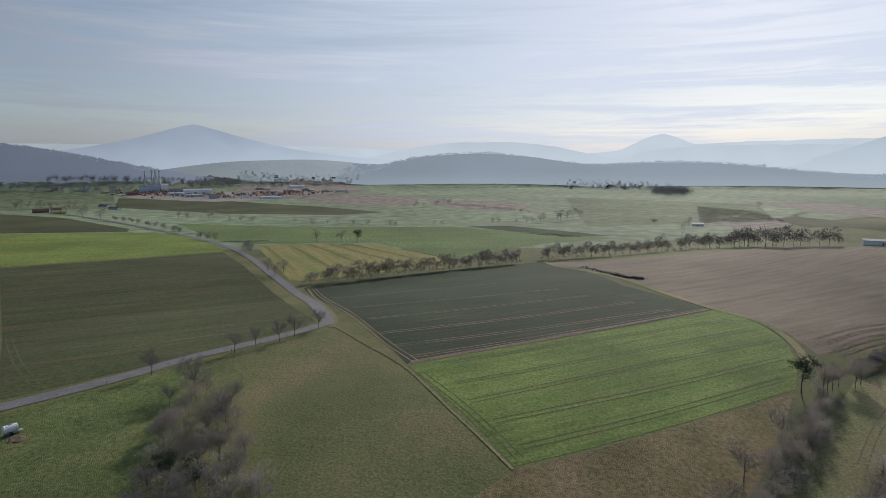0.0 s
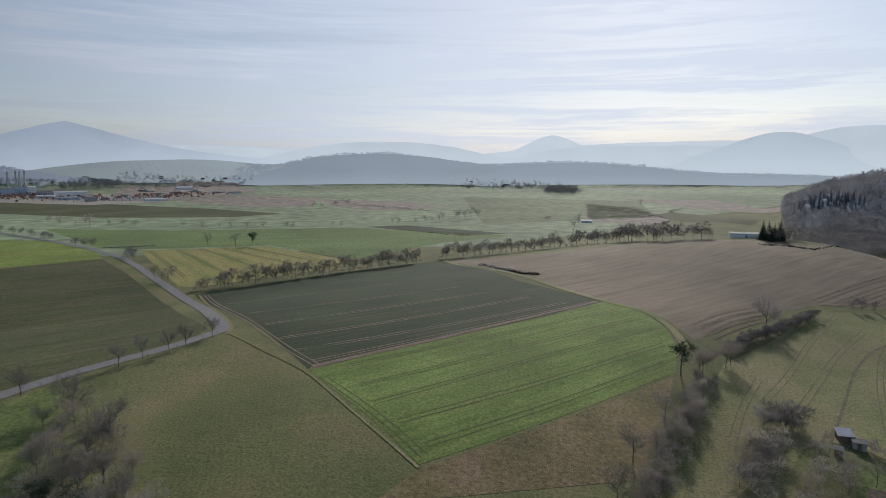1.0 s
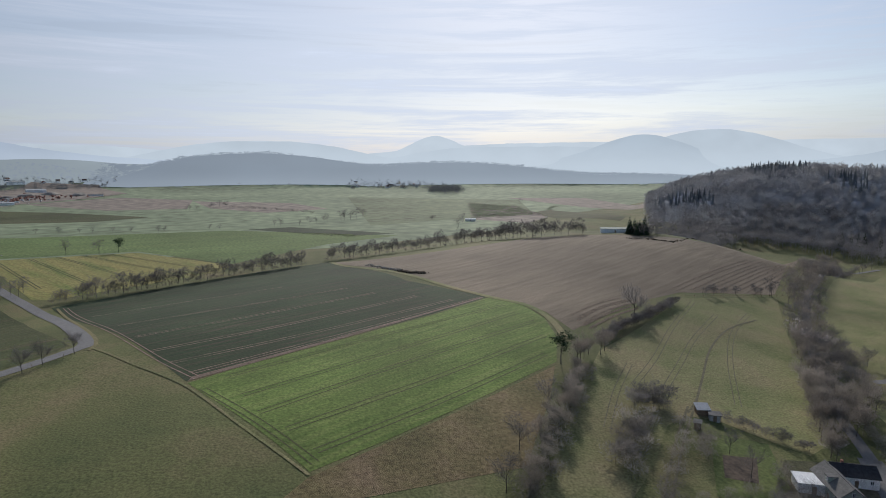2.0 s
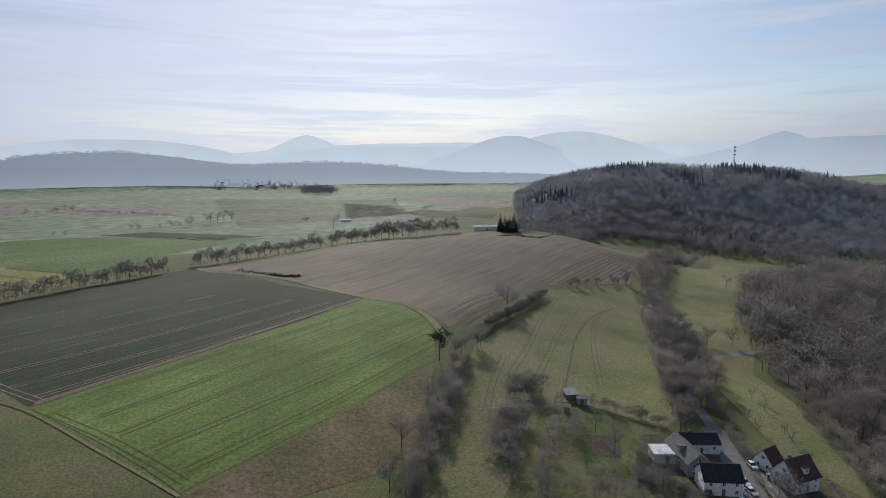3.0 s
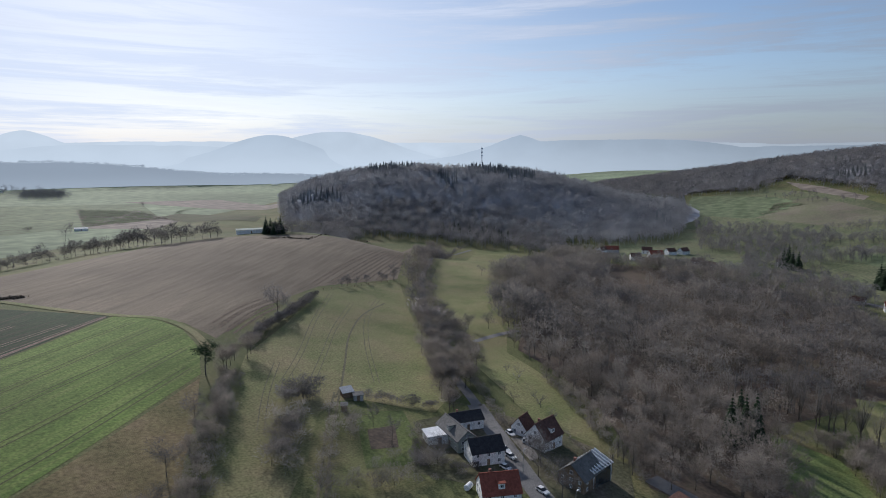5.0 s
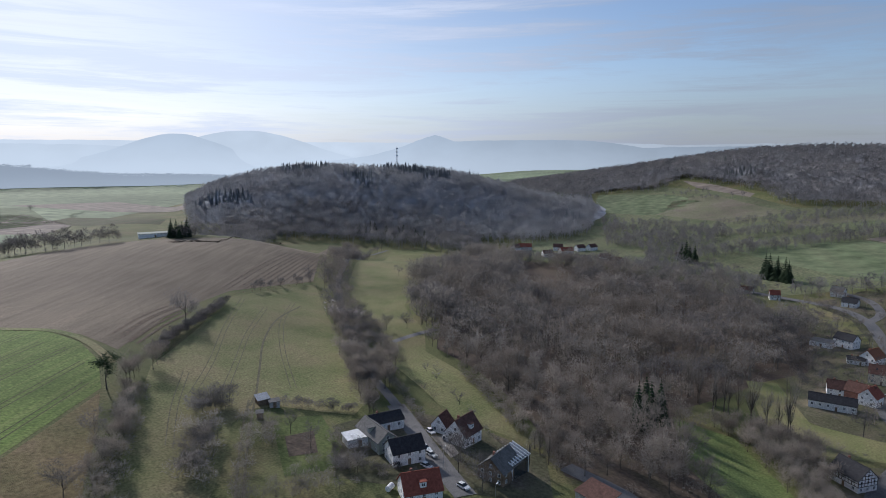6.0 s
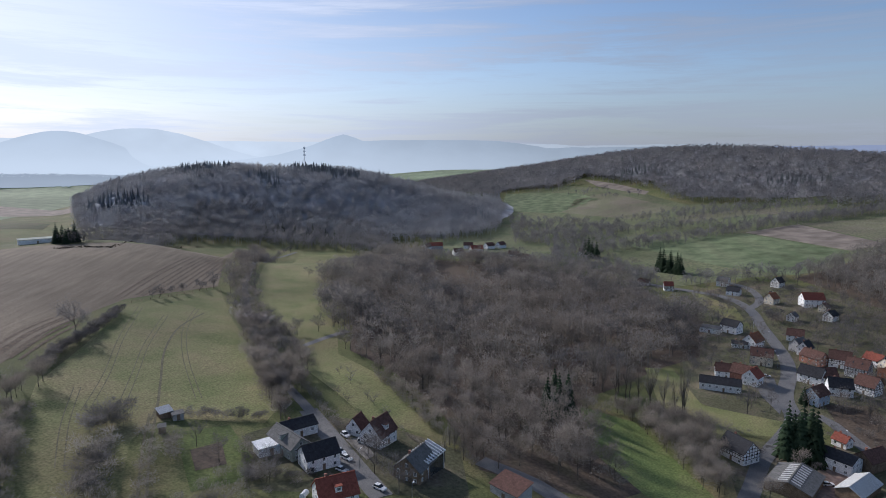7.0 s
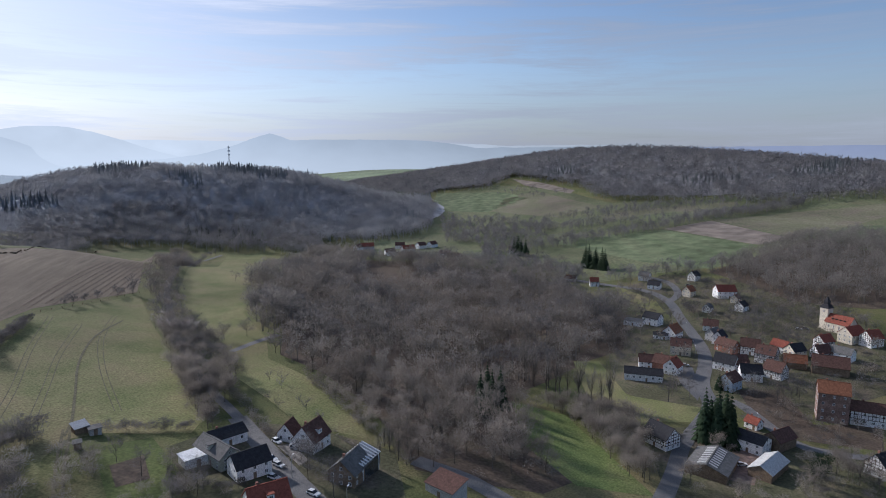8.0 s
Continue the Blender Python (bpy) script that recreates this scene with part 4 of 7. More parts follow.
def dome_tree(seed, tall, wide, sprays, length, width, low=0.22, lobes=7, limbs=5):
    """A leafless tree seen from afar: stem, limbs and a crown of several rounded clumps of fine twigs."""
    rng = random.Random(seed)
    tv, tf, cv, cf = [], [], [], []
    thick = tall * 0.014
    tube(tv, tf, [Vector((0, 0, -1)), Vector((rng.uniform(-0.03, 0.03) * tall, 0, tall * 0.4)), Vector((0, rng.uniform(-0.03, 0.03) * tall, tall * 0.85))], [thick, thick * 0.7, thick * 0.15], 3)
    mid, up = tall * (0.5 + low * 0.5), tall * (0.5 - low * 0.5)
    clumps = []
    for k in range(lobes):
        t = 2.4 * k + rng.uniform(-0.5, 0.5)
        h = -0.55 + 1.25 * ((k * 0.618 + rng.uniform(0, 0.15)) % 1.0)
        out = math.sqrt(max(0.05, 1 - h * h)) * rng.uniform(0.45, 0.68)
        clumps.append((Vector((math.cos(t) * out * wide, math.sin(t) * out * wide, mid + h * up * 0.62)), rng.uniform(0.36, 0.52)))
    for k in range(min(limbs, lobes)):
        goal = clumps[k][0]
        start = Vector((0, 0, max(tall * 0.15, goal.z * 0.55)))
        tube(tv, tf, [start, start.lerp(goal, 0.5) + Vector((0, 0, tall * 0.03)), goal], [thick * 0.45, thick * 0.3, thick * 0.1], 3)
    for k in range(sprays):
        c, r = clumps[k % lobes]
        d = Vector((rng.gauss(0, 1), rng.gauss(0, 1), rng.gauss(0.25, 1))).normalized()
        f = rng.uniform(0.45, 0.95) * r
        p = c + Vector((d.x * f * wide, d.y * f * wide, d.z * f * up * 1.05))
        way = (d + Vector((rng.uniform(-1, 1), rng.uniform(-1, 1), rng.uniform(-0.4, 1.0))) * 0.8).normalized()
        sliver(cv, cf, rng, p, way, length * rng.uniform(0.6, 1.3), width * rng.uniform(0.6, 1.3))
    return (tv, tf), (cv, cf)


# ---- buildings ----
def paint(name, colour, rough=0.85, vary=0.12, scale=0.8, **more):
    """Painted or weathered matter: one colour with stains."""
    dark = tuple(c * (1 - vary) for c in colour)
    light = tuple(min(1, c * (1 + vary)) for c in colour)
    return surface(name, [dark, colour, light], scale, rough=rough, fine=scale * 6, **more)


white_wall = paint("white_render", (0.82, 0.81, 0.79))
cream_wall = paint("cream_render", (0.68, 0.61, 0.49))
grey_wall = paint("grey_render", (0.42, 0.41, 0.40))
blue_wall = paint("pale_blue_render", (0.50, 0.58, 0.66))
brick_wall = paint("brick_wall", (0.30, 0.15, 0.11), vary=0.3)
wood_wall = paint("board_wall", (0.22, 0.16, 0.11), vary=0.3)
green_wall = paint("greenish_boards", (0.38, 0.40, 0.34), vary=0.2)
stone_wall = paint("red_sandstone", (0.25, 0.17, 0.14), vary=0.35, scale=0.5)
red_roof = paint("red_tiles", (0.245, 0.079, 0.054), vary=0.25, scale=1.2)
orange_roof = paint("orange_tiles", (0.24, 0.105, 0.06), vary=0.25, scale=1.2)
brown_roof = paint("brown_tiles", (0.122, 0.068, 0.054), vary=0.3, scale=1.2)
dark_roof = paint("dark_slate", (0.036, 0.036, 0.040), vary=0.3, scale=1.2, spec=0.2)
grey_roof = paint("grey_roofing", (0.144, 0.140, 0.133), vary=0.25, scale=1.0)
pale_roof = paint("pale_sheeting", (0.50, 0.50, 0.48), vary=0.15, scale=1.0)
timber = paint("dark_timber", (0.07, 0.05, 0.04), vary=0.3)
frame_white = paint("white_frame", (0.75, 0.75, 0.74), rough=0.5)
metal_grey = paint("grey_metal", (0.38, 0.39, 0.40), rough=0.45, metal=0.6)
gravel = paint("pale_gravel", (0.30, 0.27, 0.23), vary=0.25)
pane_glass = surface("window_glass", [(0.03, 0.035, 0.04), (0.05, 0.055, 0.06)], 0.4, rough=0.12, spec=0.6)


def box(bm, x0, x1, y0, y1, z0, z1):
    v = [bm.verts.new(p) for p in ((x0, y0, z0), (x1, y0, z0), (x1, y1, z0), (x0, y1, z0), (x0, y0, z1), (x1, y0, z1), (x1, y1, z1), (x0, y1, z1))]
    for f in ((0, 3, 2, 1), (4, 5, 6, 7), (0, 1, 5, 4), (1, 2, 6, 5), (2, 3, 7, 6), (3, 0, 4, 7)):
        bm.faces.new([v[i] for i in f])


def block(*size):
    bm = bmesh.new()
    box(bm, *size)
    return bm


def slab_roof(bm, length, width, eave, ridge, over=0.5, thick=0.22, shift=0.0):
    """Two sloping slabs with an overhang, the ridge along x."""
    run = width / 2
    k = (ridge - eave) / run
    for side in (-1, 1):
        lo_y, lo_z = side * (run + over), eave - over * k
        a, b = -length / 2 - over * 0.7, length / 2 + over * 0.7
        pts = [(a, lo_y, lo_z), (b, lo_y, lo_z), (b, 0, ridge), (a, 0, ridge)]
        low = [bm.verts.new((x, y + shift, z + 0.03)) for x, y, z in pts]
        top = [bm.verts.new((x, y + shift, z + thick)) for x, y, z in pts]
        faces = [low[::-1], top] + [[low[i], low[(i + 1) % 4], top[(i + 1) % 4], top[i]] for i in range(4)]
        for f in faces:
            bm.faces.new(f if side < 0 else f[::-1])


WINDOW, HOMES = {}, []


def window_mesh(w, h):
    """A frame round a hole and its pane, shared by alike windows; it looks along -y."""
    key = (round(w, 2), round(h, 2))
    if key not in WINDOW:
        f, p = bmesh.new(), bmesh.new()
        t = 0.11
        for a in ((-w / 2, w / 2, -h / 2, -h / 2 + t), (-w / 2, w / 2, h / 2 - t, h / 2), (-w / 2, -w / 2 + t, -h / 2 + t, h / 2 - t), (w / 2 - t, w / 2, -h / 2 + t, h / 2 - t), (-t / 2, t / 2, -h / 2 + t, h / 2 - t)):
            box(f, a[0], a[1], -0.06, 0.02, a[2], a[3])
        box(p, -w / 2 + t, w / 2 - t, -0.02, 0.01, -h / 2 + t, h / 2 - t)
        made = []
        for name, bm, mat in (("window", f, frame_white), ("pane", p, pane_glass)):
            me = bpy.data.meshes.new(name)
            bm.to_mesh(me)
            bm.free()
            me.materials.append(mat)
            made.append(me)
        WINDOW[key] = made
    return WINDOW[key]


def window_at(parent, x, y, z, turn, w=1.0, h=1.2):
    f, p = window_mesh(w, h)
    ob = new("window", f)
    ob.parent = parent
    ob.matrix_basis = pose(x, y, z, 0, 0, turn)
    glass = new("pane", p)
    glass.parent = ob
    return ob


def beams(parent, length, width, base, eave, ridge, sides=("front", "gable")):
    """Half-timbering: dark posts, rails and braces proud of the walls."""
    for sign in (-1, 1):
        bm = bmesh.new()
        y = sign * (width / 2 + 0.02)
        n = max(4, int(length / 1.3))
        for i in range(n + 1):
            x = -length / 2 + length * i / n
            box(bm, x - 0.1, x + 0.1, y - 0.05, y + 0.05, base, eave - 0.05)
        for z in (base, (base + eave) / 2, eave - 0.2):
            box(bm, -length / 2 - 0.04, length / 2 + 0.04, y - 0.06, y + 0.06, z, z + 0.2)
        part("timber_frame", bm, timber, parent)
        bm = bmesh.new()
        x = sign * (length / 2 + 0.02)
        n = max(4, int(width / 1.3))
        for i in range(n + 1):
            yy = -width / 2 + width * i / n
            top = eave + (ridge - eave) * (1 - abs(yy) / (width / 2)) - 0.25
            box(bm, x - 0.05, x + 0.05, yy - 0.1, yy + 0.1, base, max(top, eave - 0.1))
        z = base
        while z < ridge - 0.8:
            half = width / 2 if z <= eave else width / 2 * (1 - (z - eave) / (ridge - eave))
            box(bm, x - 0.06, x + 0.06, -half, half, z, z + 0.2)
            z += 1.35
        part("timber_frame", bm, timber, parent)


def house(x, y, turn, label, length=11, width=9, eave=5.0, pitch=42, wall=white_wall, roof=brown_roof, timbered=False, chimney=1, windows=True, dormers=0, floors=2, category="house", name="house", base=None, door=True, skylights=0, wall_base=-3.0, size=0.84):
    """A gabled house: its ridge runs along its own x."""
    root = tagged(new(name), label, category, "village houses" if category == "house" else "")
    HOMES.append((x, y, max(length, width) * size * 0.6))
    root.matrix_basis = pose(x, y, ground_z(x, y) if base is None else base, 0, 0, turn) @ Matrix.Scale(size, 4)
    ridge = eave + width / 2 * math.tan(radians(pitch))
    bm = bmesh.new()
    l, w = length / 2, width / 2
    v = [bm.verts.new(p) for p in ((-l, -w, wall_base), (l, -w, wall_base), (l, w, wall_base), (-l, w, wall_base), (-l, -w, eave), (l, -w, eave), (l, w, eave), (-l, w, eave), (-l, 0, ridge), (l, 0, ridge))]
    for f in ((0, 1, 5, 4), (2, 3, 7, 6), (1, 2, 6, 9, 5), (3, 0, 4, 8, 7), (3, 2, 1, 0)):
        bm.faces.new([v[i] for i in f])
    part("wall", bm, wall, root)
    bm = bmesh.new()
    slab_roof(bm, length, width, eave, ridge)
    roof_ob = part("roof", bm, roof, root)
    part("ridge_cap", block(-l - 0.35, l + 0.35, -0.16, 0.16, ridge + 0.1, ridge + 0.3), roof, roof_ob)
    for i in range(chimney):
        cx = (-0.22 + 0.5 * i) * length
        part("chimney", block(cx - 0.35, cx + 0.35, 0.25, 0.95, ridge - 1.2, ridge + 0.9), brick_wall, roof_ob)
    for i in range(dormers):
        cx = (i + 0.5) / dormers * length * 0.8 - length * 0.4
        zz = eave + (ridge - eave) * 0.35
        yy = -w * 0.65
        bm = bmesh.new()
        box(bm, cx - 0.9, cx + 0.9, yy - 0.9, yy + 1.4, zz - 0.4, zz + 1.3)
        d = part("dormer", bm, wall, roof_ob)
        bm = bmesh.new()
        box(bm, cx - 1.15, cx + 1.15, yy - 1.2, yy + 2.0, zz + 1.31, zz + 1.5)
        part("dormer_roof", bm, roof, roof_ob)
        window_at(root, cx, yy - 0.9, zz + 0.45, 0, 1.1, 1.0)
    for i in range(skylights):
        t = 0.5
        cx = ((i + 0.5) / skylights - 0.5) * length * 0.8
        bm = bmesh.new()
        box(bm, -0.4, 0.4, -0.6, 0.6, 0, 0.1)
        s = part("skylight", bm, pane_glass, roof_ob)
        s.matrix_basis = pose(cx, -w * t, eave + (ridge - eave) * (1 - t) + 0.2, pitch, 0, 0)
    if windows:
        high = eave / floors
        for f in range(floors):
            z = high * (f + 0.55)
            n = max(2, int(length / 3.3))
            for i in range(n):
                cx = (i + 0.5) / n * length - l
                for sign, tt in ((-1, 0), (1, 180)):
                    if not (f == 0 and door and i == n // 2 and sign < 0):
                        window_at(root, cx, sign * w, z, tt)
            n = max(2, int(width / 3.0))
            for i in range(n):
                cy = (i + 0.5) / n * width - w
                for sign, tt in ((-1, -90), (1, 90)):
                    window_at(root, sign * l, cy, z, tt)
        for sign, tt in ((-1, -90), (1, 90)):
            window_at(root, sign * l, 0, eave + (ridge - eave) * 0.35, tt)
        if door:
            n = max(2, int(length / 3.3))
            cx = (n // 2 + 0.5) / n * length - l
            part("door", block(cx - 0.5, cx + 0.5, -w - 0.05, -w + 0.02, 0, 2.1), wood_wall, root)
    if timbered:
        beams(root, length, width, 0.2 if floors < 2 else eave * 0.45, eave, ridge)
    return root


def shed(x, y, turn, label, length, width, low, high, wall, roof, category="shed", name="shed"):
    """A box with a single-pitch roof and a door."""
    root = tagged(new(name), label, category)
    root.matrix_basis = pose(x, y, ground_z(x, y), 0, 0, turn)
    l, w = length / 2, width / 2
    bm = bmesh.new()
    v = [bm.verts.new(p) for p in ((-l, -w, -1.5), (l, -w, -1.5), (l, w, -1.5), (-l, w, -1.5), (-l, -w, low), (l, -w, low), (l, w, high), (-l, w, high))]
    for f in ((0, 1, 5, 4), (1, 2, 6, 5), (2, 3, 7, 6), (3, 0, 4, 7), (3, 2, 1, 0), (4, 5, 6, 7)):
        bm.faces.new([v[i] for i in f])
    part("wall", bm, wall, root)
    bm = block(-l - 0.3, l + 0.3, -math.hypot(width, high - low) / 2 - 0.3, math.hypot(width, high - low) / 2 + 0.3, 0.02, 0.16)
    r = part("roof", bm, roof, root)
    r.matrix_basis = pose(0, 0, (low + high) / 2, math.degrees(math.atan2(high - low, width)), 0, 0)
    part("door", block(-0.5, 0.5, -w - 0.05, -w + 0.02, 0, min(2.0, low - 0.15)), wood_wall, root)
    return root


CAR = {}


def car(x, y, turn, colour, label):
    """A parked car: body with cabin, glass, wheels."""
    root = tagged(new("car"), label, "car")
    root.matrix_basis = pose(x, y, ground_z(x, y) + 0.15, 0, 0, turn) @ Matrix.Scale(0.84, 4)
    if "body" not in CAR:
        bm = bmesh.new()
        prof = [(-2.15, 0.3), (-2.15, 0.75), (-1.3, 0.85), (0.95, 0.9), (2.0, 0.75), (2.15, 0.55), (2.15, 0.3)]
        sides = [[bm.verts.new((px, s * 0.87, pz)) for px, pz in prof] for s in (-1, 1)]
        bm.faces.new(sides[0][::-1])
        bm.faces.new(sides[1])
        for i in range(len(prof)):
            j = (i + 1) % len(prof)
            bm.faces.new((sides[0][i], sides[0][j], sides[1][j], sides[1][i]))
        bmesh.ops.recalc_face_normals(bm, faces=bm.faces[:])
        CAR["body"] = bm
        cab = bmesh.new()
        prof = [(-1.95, 0.8), (-1.55, 1.35), (0.1, 1.42), (0.95, 0.88)]
        sides = [[cab.verts.new((px, s * (0.82 - (pz - 0.8) * 0.25), pz)) for px, pz in prof] for s in (-1, 1)]
        cab.faces.new(sides[0])
        cab.faces.new(sides[1])
        for i in range(4):
            j = (i + 1) % 4
            cab.faces.new((sides[0][i], sides[0][j], sides[1][j], sides[1][i]))
        bmesh.ops.recalc_face_normals(cab, faces=cab.faces[:])
        CAR["cab"] = cab
        wheel = bmesh.new()
        bmesh.ops.create_cone(wheel, cap_ends=True, segments=14, radius1=0.32, radius2=0.32, depth=0.2, matrix=pose(0, 0, 0, 90, 0, 0))
        CAR["wheel"] = wheel
    body = part("body", CAR["body"].copy(), colour, root)
    part("cabin_glass", CAR["cab"].copy(), pane_glass, root)
    part("roof", block(-1.5, 0.05, -0.66, 0.66, 1.40, 1.46), colour, root)
    for wx in (-1.35, 1.35):
        for wy in (-0.8, 0.8):
            w = part("wheel", CAR["wheel"].copy(), dark_roof, root)
            w.location = (wx, wy, 0.32)
    for wy in (-0.6, 0.6):
        part("headlight", block(2.12, 2.17, wy - 0.15, wy + 0.15, 0.55, 0.7), frame_white, body)
    return root


def lamp_post(x, y):
    root = tagged(new("street_lamp"), "slim grey street lamp beside the lane", "street lamp", "street lamps")
    root.matrix_basis = pose(x, y, ground_z(x, y))
    v, f = [], []
    tube(v, f, [Vector((0, 0, -0.3)), Vector((0, 0, 3)), Vector((0, 0, 5.6)), Vector((0.25, 0, 5.9)), Vector((0.9, 0, 6.0))], [0.09, 0.08, 0.06, 0.05, 0.05], 6)
    mesh_object("pole", v, f, metal_grey, root)
    part("lamp_head", block(0.5, 1.3, -0.15, 0.15, 5.98, 6.12), frame_white, root)


def fence(line, label, tall=1.2, step=2.5, rails=2):
    root = tagged(new("fence"), label, "fence")
    x0, y0 = line[0]
    root.location = (x0, y0, ground_z(x0, y0))
    post = None
    last = None
    for (ax, ay), (bx, by) in zip(line, line[1:]):
        n = max(1, round(math.hypot(bx - ax, by - ay) / step))
        for i in range(n + 1 if (bx, by) == line[-1] else n):
            x, y = ax + (bx - ax) * i / n, ay + (by - ay) * i / n
            p = Vector((x - x0, y - y0, ground_z(x, y) - ground_z(x0, y0)))
            if post is None:
                post = part("post", block(-0.06, 0.06, -0.06, 0.06, -0.4, tall), wood_wall, root)
                ob = post
            else:
                ob = new("post", post.data)
                ob.parent = root
            ob.location = p
            if last is not None:
                for k in range(rails):
                    v, f = [], []
                    h = tall * (0.9 - 0.45 * k)
                    tube(v, f, [last + Vector((0, 0, h)), p + Vector((0, 0, h))], [0.04, 0.04], 4)
                    mesh_object("rail", v, f, wood_wall, root)
            last = p


# ---- far woods ----
def over_bump(args, least, apart, seed, keep=1.0):
    cx, cy, turn, la, lb, power = args
    r = max(la, lb) * 1.7
    rng = random.Random(seed)
    out = []
    y = cy - r
    while y < cy + r:
        x = cx - r
        while x < cx + r:
            px, py = x + rng.uniform(-0.48, 0.48) * apart, y + rng.uniform(-0.48, 0.48) * apart
            edge = least + 0.06 * noise.noise((px * 0.01, py * 0.01, seed))
            if bump(px, py, *args) > edge and rng.random() < keep:
                out.append((px, py))
            x += apart
        y += apart
    return out


# Hill and ridge woods lifted towards grey-blue: distance haze put into the base colour.
hill_twig_haze = surface("hill_wood_haze", [(0.37, 0.385, 0.41), (0.395, 0.405, 0.425), (0.415, 0.41, 0.42)], 0.02, fine=0.03, spec=0.0, thin=0.15, even=0.88)
hill_needle_haze = surface("hill_conifers", [(0.31, 0.335, 0.35), (0.34, 0.36, 0.37)], 0.05, fine=0.03, spec=0.0, thin=0.15, even=0.88)
ridge_wood_twig_haze = surface("ridge_wood_haze", [(0.25, 0.25, 0.265), (0.285, 0.28, 0.285), (0.315, 0.295, 0.285)], 0.02, fine=0.04, spec=0.0, thin=0.15, even=0.88)
valley_twig = surface("valley_wood", [(0.19, 0.18, 0.18), (0.235, 0.22, 0.21)], 0.05, fine=0.08, spec=0.03, thin=0.45, even=0.5)
# The two far ridges emit a haze colour instead of taking the sun.
ridge_haze = hazy("far_ridge_haze", (0.145, 0.18, 0.22), 1.0, 0.12, 60)
west_haze = hazy("west_ridge_haze", (0.15, 0.178, 0.225), 1.25, 0.0)
bare_kinds = [dome_tree(200 + i, 19, 5.6, 140, 1.6, 0.62, 0.05, 6 + i % 3, 0) for i in range(5)]
ridge_kinds = [dome_tree(230 + i, 19, 7.0, 20, 4.5, 3.2, 0.0, 6, 0) for i in range(4)]
fir_kinds = [far_fir(210 + i, 20, 3.6) for i in range(4)]
low_kinds = [dome_tree(220 + i, 19, 7.0, 48, 2.4, 1.25, 0.05, 6, 0) for i in range(4)]

def wood_floor(args, reach, material, label, lift, west=-1e6):
    """The ground under a far wood: an oval over its hill."""
    cx, cy, turn, la, lb, power = args
    c, s = math.cos(radians(turn)), math.sin(radians(turn))
    oval = []
    for k in range(48):
        t = 2 * math.pi * k / 48
        u, w = math.cos(t) * la * reach, math.sin(t) * lb * reach
        oval.append((max(cx + u * c - w * s, west), cy + u * s + w * c))
    drape("forest_floor", oval, material, label, lift, "forest floor")


hill = (878, 609, -60, 294, 212, 2.9)
clearing = (869, 620)
spots = [p for p in over_bump(hill, 0.085, 8.6, 1) if math.hypot(p[0] - clearing[0], p[1] - clearing[1]) > 38 and hill_end(*p) > 0.3 and (p[0] - 878) * 0.866 + (p[1] - 609) * 0.5 < 60]
firs = [p for p in spots if noise.noise((p[0] * 0.012, p[1] * 0.012, 5)) + (0.25 if bump(*p, *hill) > 0.82 else 0) > 0.36]
taken = set(firs)
woods("hill_forest", [p for p in spots if p not in taken], bare_kinds, hill_twig_haze, "dense leafless winter forest over the round hill", 3)
woods("hill_conifers", firs, fir_kinds, hill_needle_haze, "dark conifers along the hilltop", 4, (0.7, 1.1))
def canopy(name, args, least, step, tall, material, label, seed):
    """The closed roof of a far wood: a bumpy sheet that falls to the ground at its edge, added to fill dark gaps
    between crowns.
    """
    cx, cy, turn, la, lb, power = args
    r = max(la, lb) * 1.6
    n = int(2 * r / step)
    verts, faces, index = [], [], {}
    for j in range(n + 1):
        for i in range(n + 1):
            x, y = cx - r + i * step, cy - r + j * step
            k = bump(x, y, *args)
            if k > least and not (math.hypot(x - 869, y - 620) < 34) and (args is not hill or hill_end(x, y) > 0.35) and (args is hill or (x > 760 and not any(inside(x + dx, y + dy, slope_fields) for dx, dy in ((0, 0), (26, 0), (-26, 0), (0, 26), (0, -26))))):
                lift = tall * smooth(least, least + 0.08, k) * (0.42 + 0.22 * noise.noise((x * 0.11, y * 0.11, seed)) + 0.15 * noise.noise((x * 0.03, y * 0.03, seed)))
                index[i, j] = len(verts)
                verts.append((x, y, ground_z(x, y) + lift))
    for i, j in index:
        q = [(i, j), (i + 1, j), (i + 1, j + 1), (i, j + 1)]
        if all(c in index for c in q):
            faces.append([index[c] for c in q])
    tagged(mesh_object(name, verts, faces, material), label, "woodland", kind="stuff")


canopy("hill_canopy", hill, 0.075, 4.5, 17, hill_twig_haze, "closed leafless canopy of the hill forest", 2)
apron = [(520, 640), (560, 560), (650, 490), (662, 360), (690, 262), (800, 212), (900, 226), (960, 300), (860, 430), (760, 520), (640, 650)]
apron_spots = [p for p in places_in(apron, 8.5, 39) if bump(*p, *hill) < 0.1 or hill_end(*p) < 0.3]
woods("hill_foot_forest", apron_spots, bare_kinds, hill_twig_haze, "leafless forest reaching down to the hill's foot", 21, (0.75, 1.15))
ridge = (1477, 4, -122, 594, 300, 1.8)
slope_fields = [(1245.0, 320.0), (1190.0, 180.0), (1285.0, 158.0), (1206.6, 82.0), (1132.4, 18.7), (955.5, -37.8), (942.5, -114.9), (976.0, -217.4), (913.0, -210.0), (830.0, -30.0), (880.0, 50.0), (980.0, 270.0)]
spots = [p for p in over_bump(ridge, 0.15, 10.5, 2) if p[0] > 760 and not inside(*p, slope_fields) and (p[0] - 1477) * 0.848 - (p[1] - 4) * 0.53 < 90]
firs = [p for p in spots if noise.noise((p[0] * 0.006, p[1] * 0.006, 8)) + (0.2 if bump(*p, *ridge) > 0.8 else 0) > 0.42]
taken = set(firs)
woods("ridge_forest", [p for p in spots if p not in taken], low_kinds, ridge_wood_twig_haze, "brown leafless forest on the long ridge", 5)
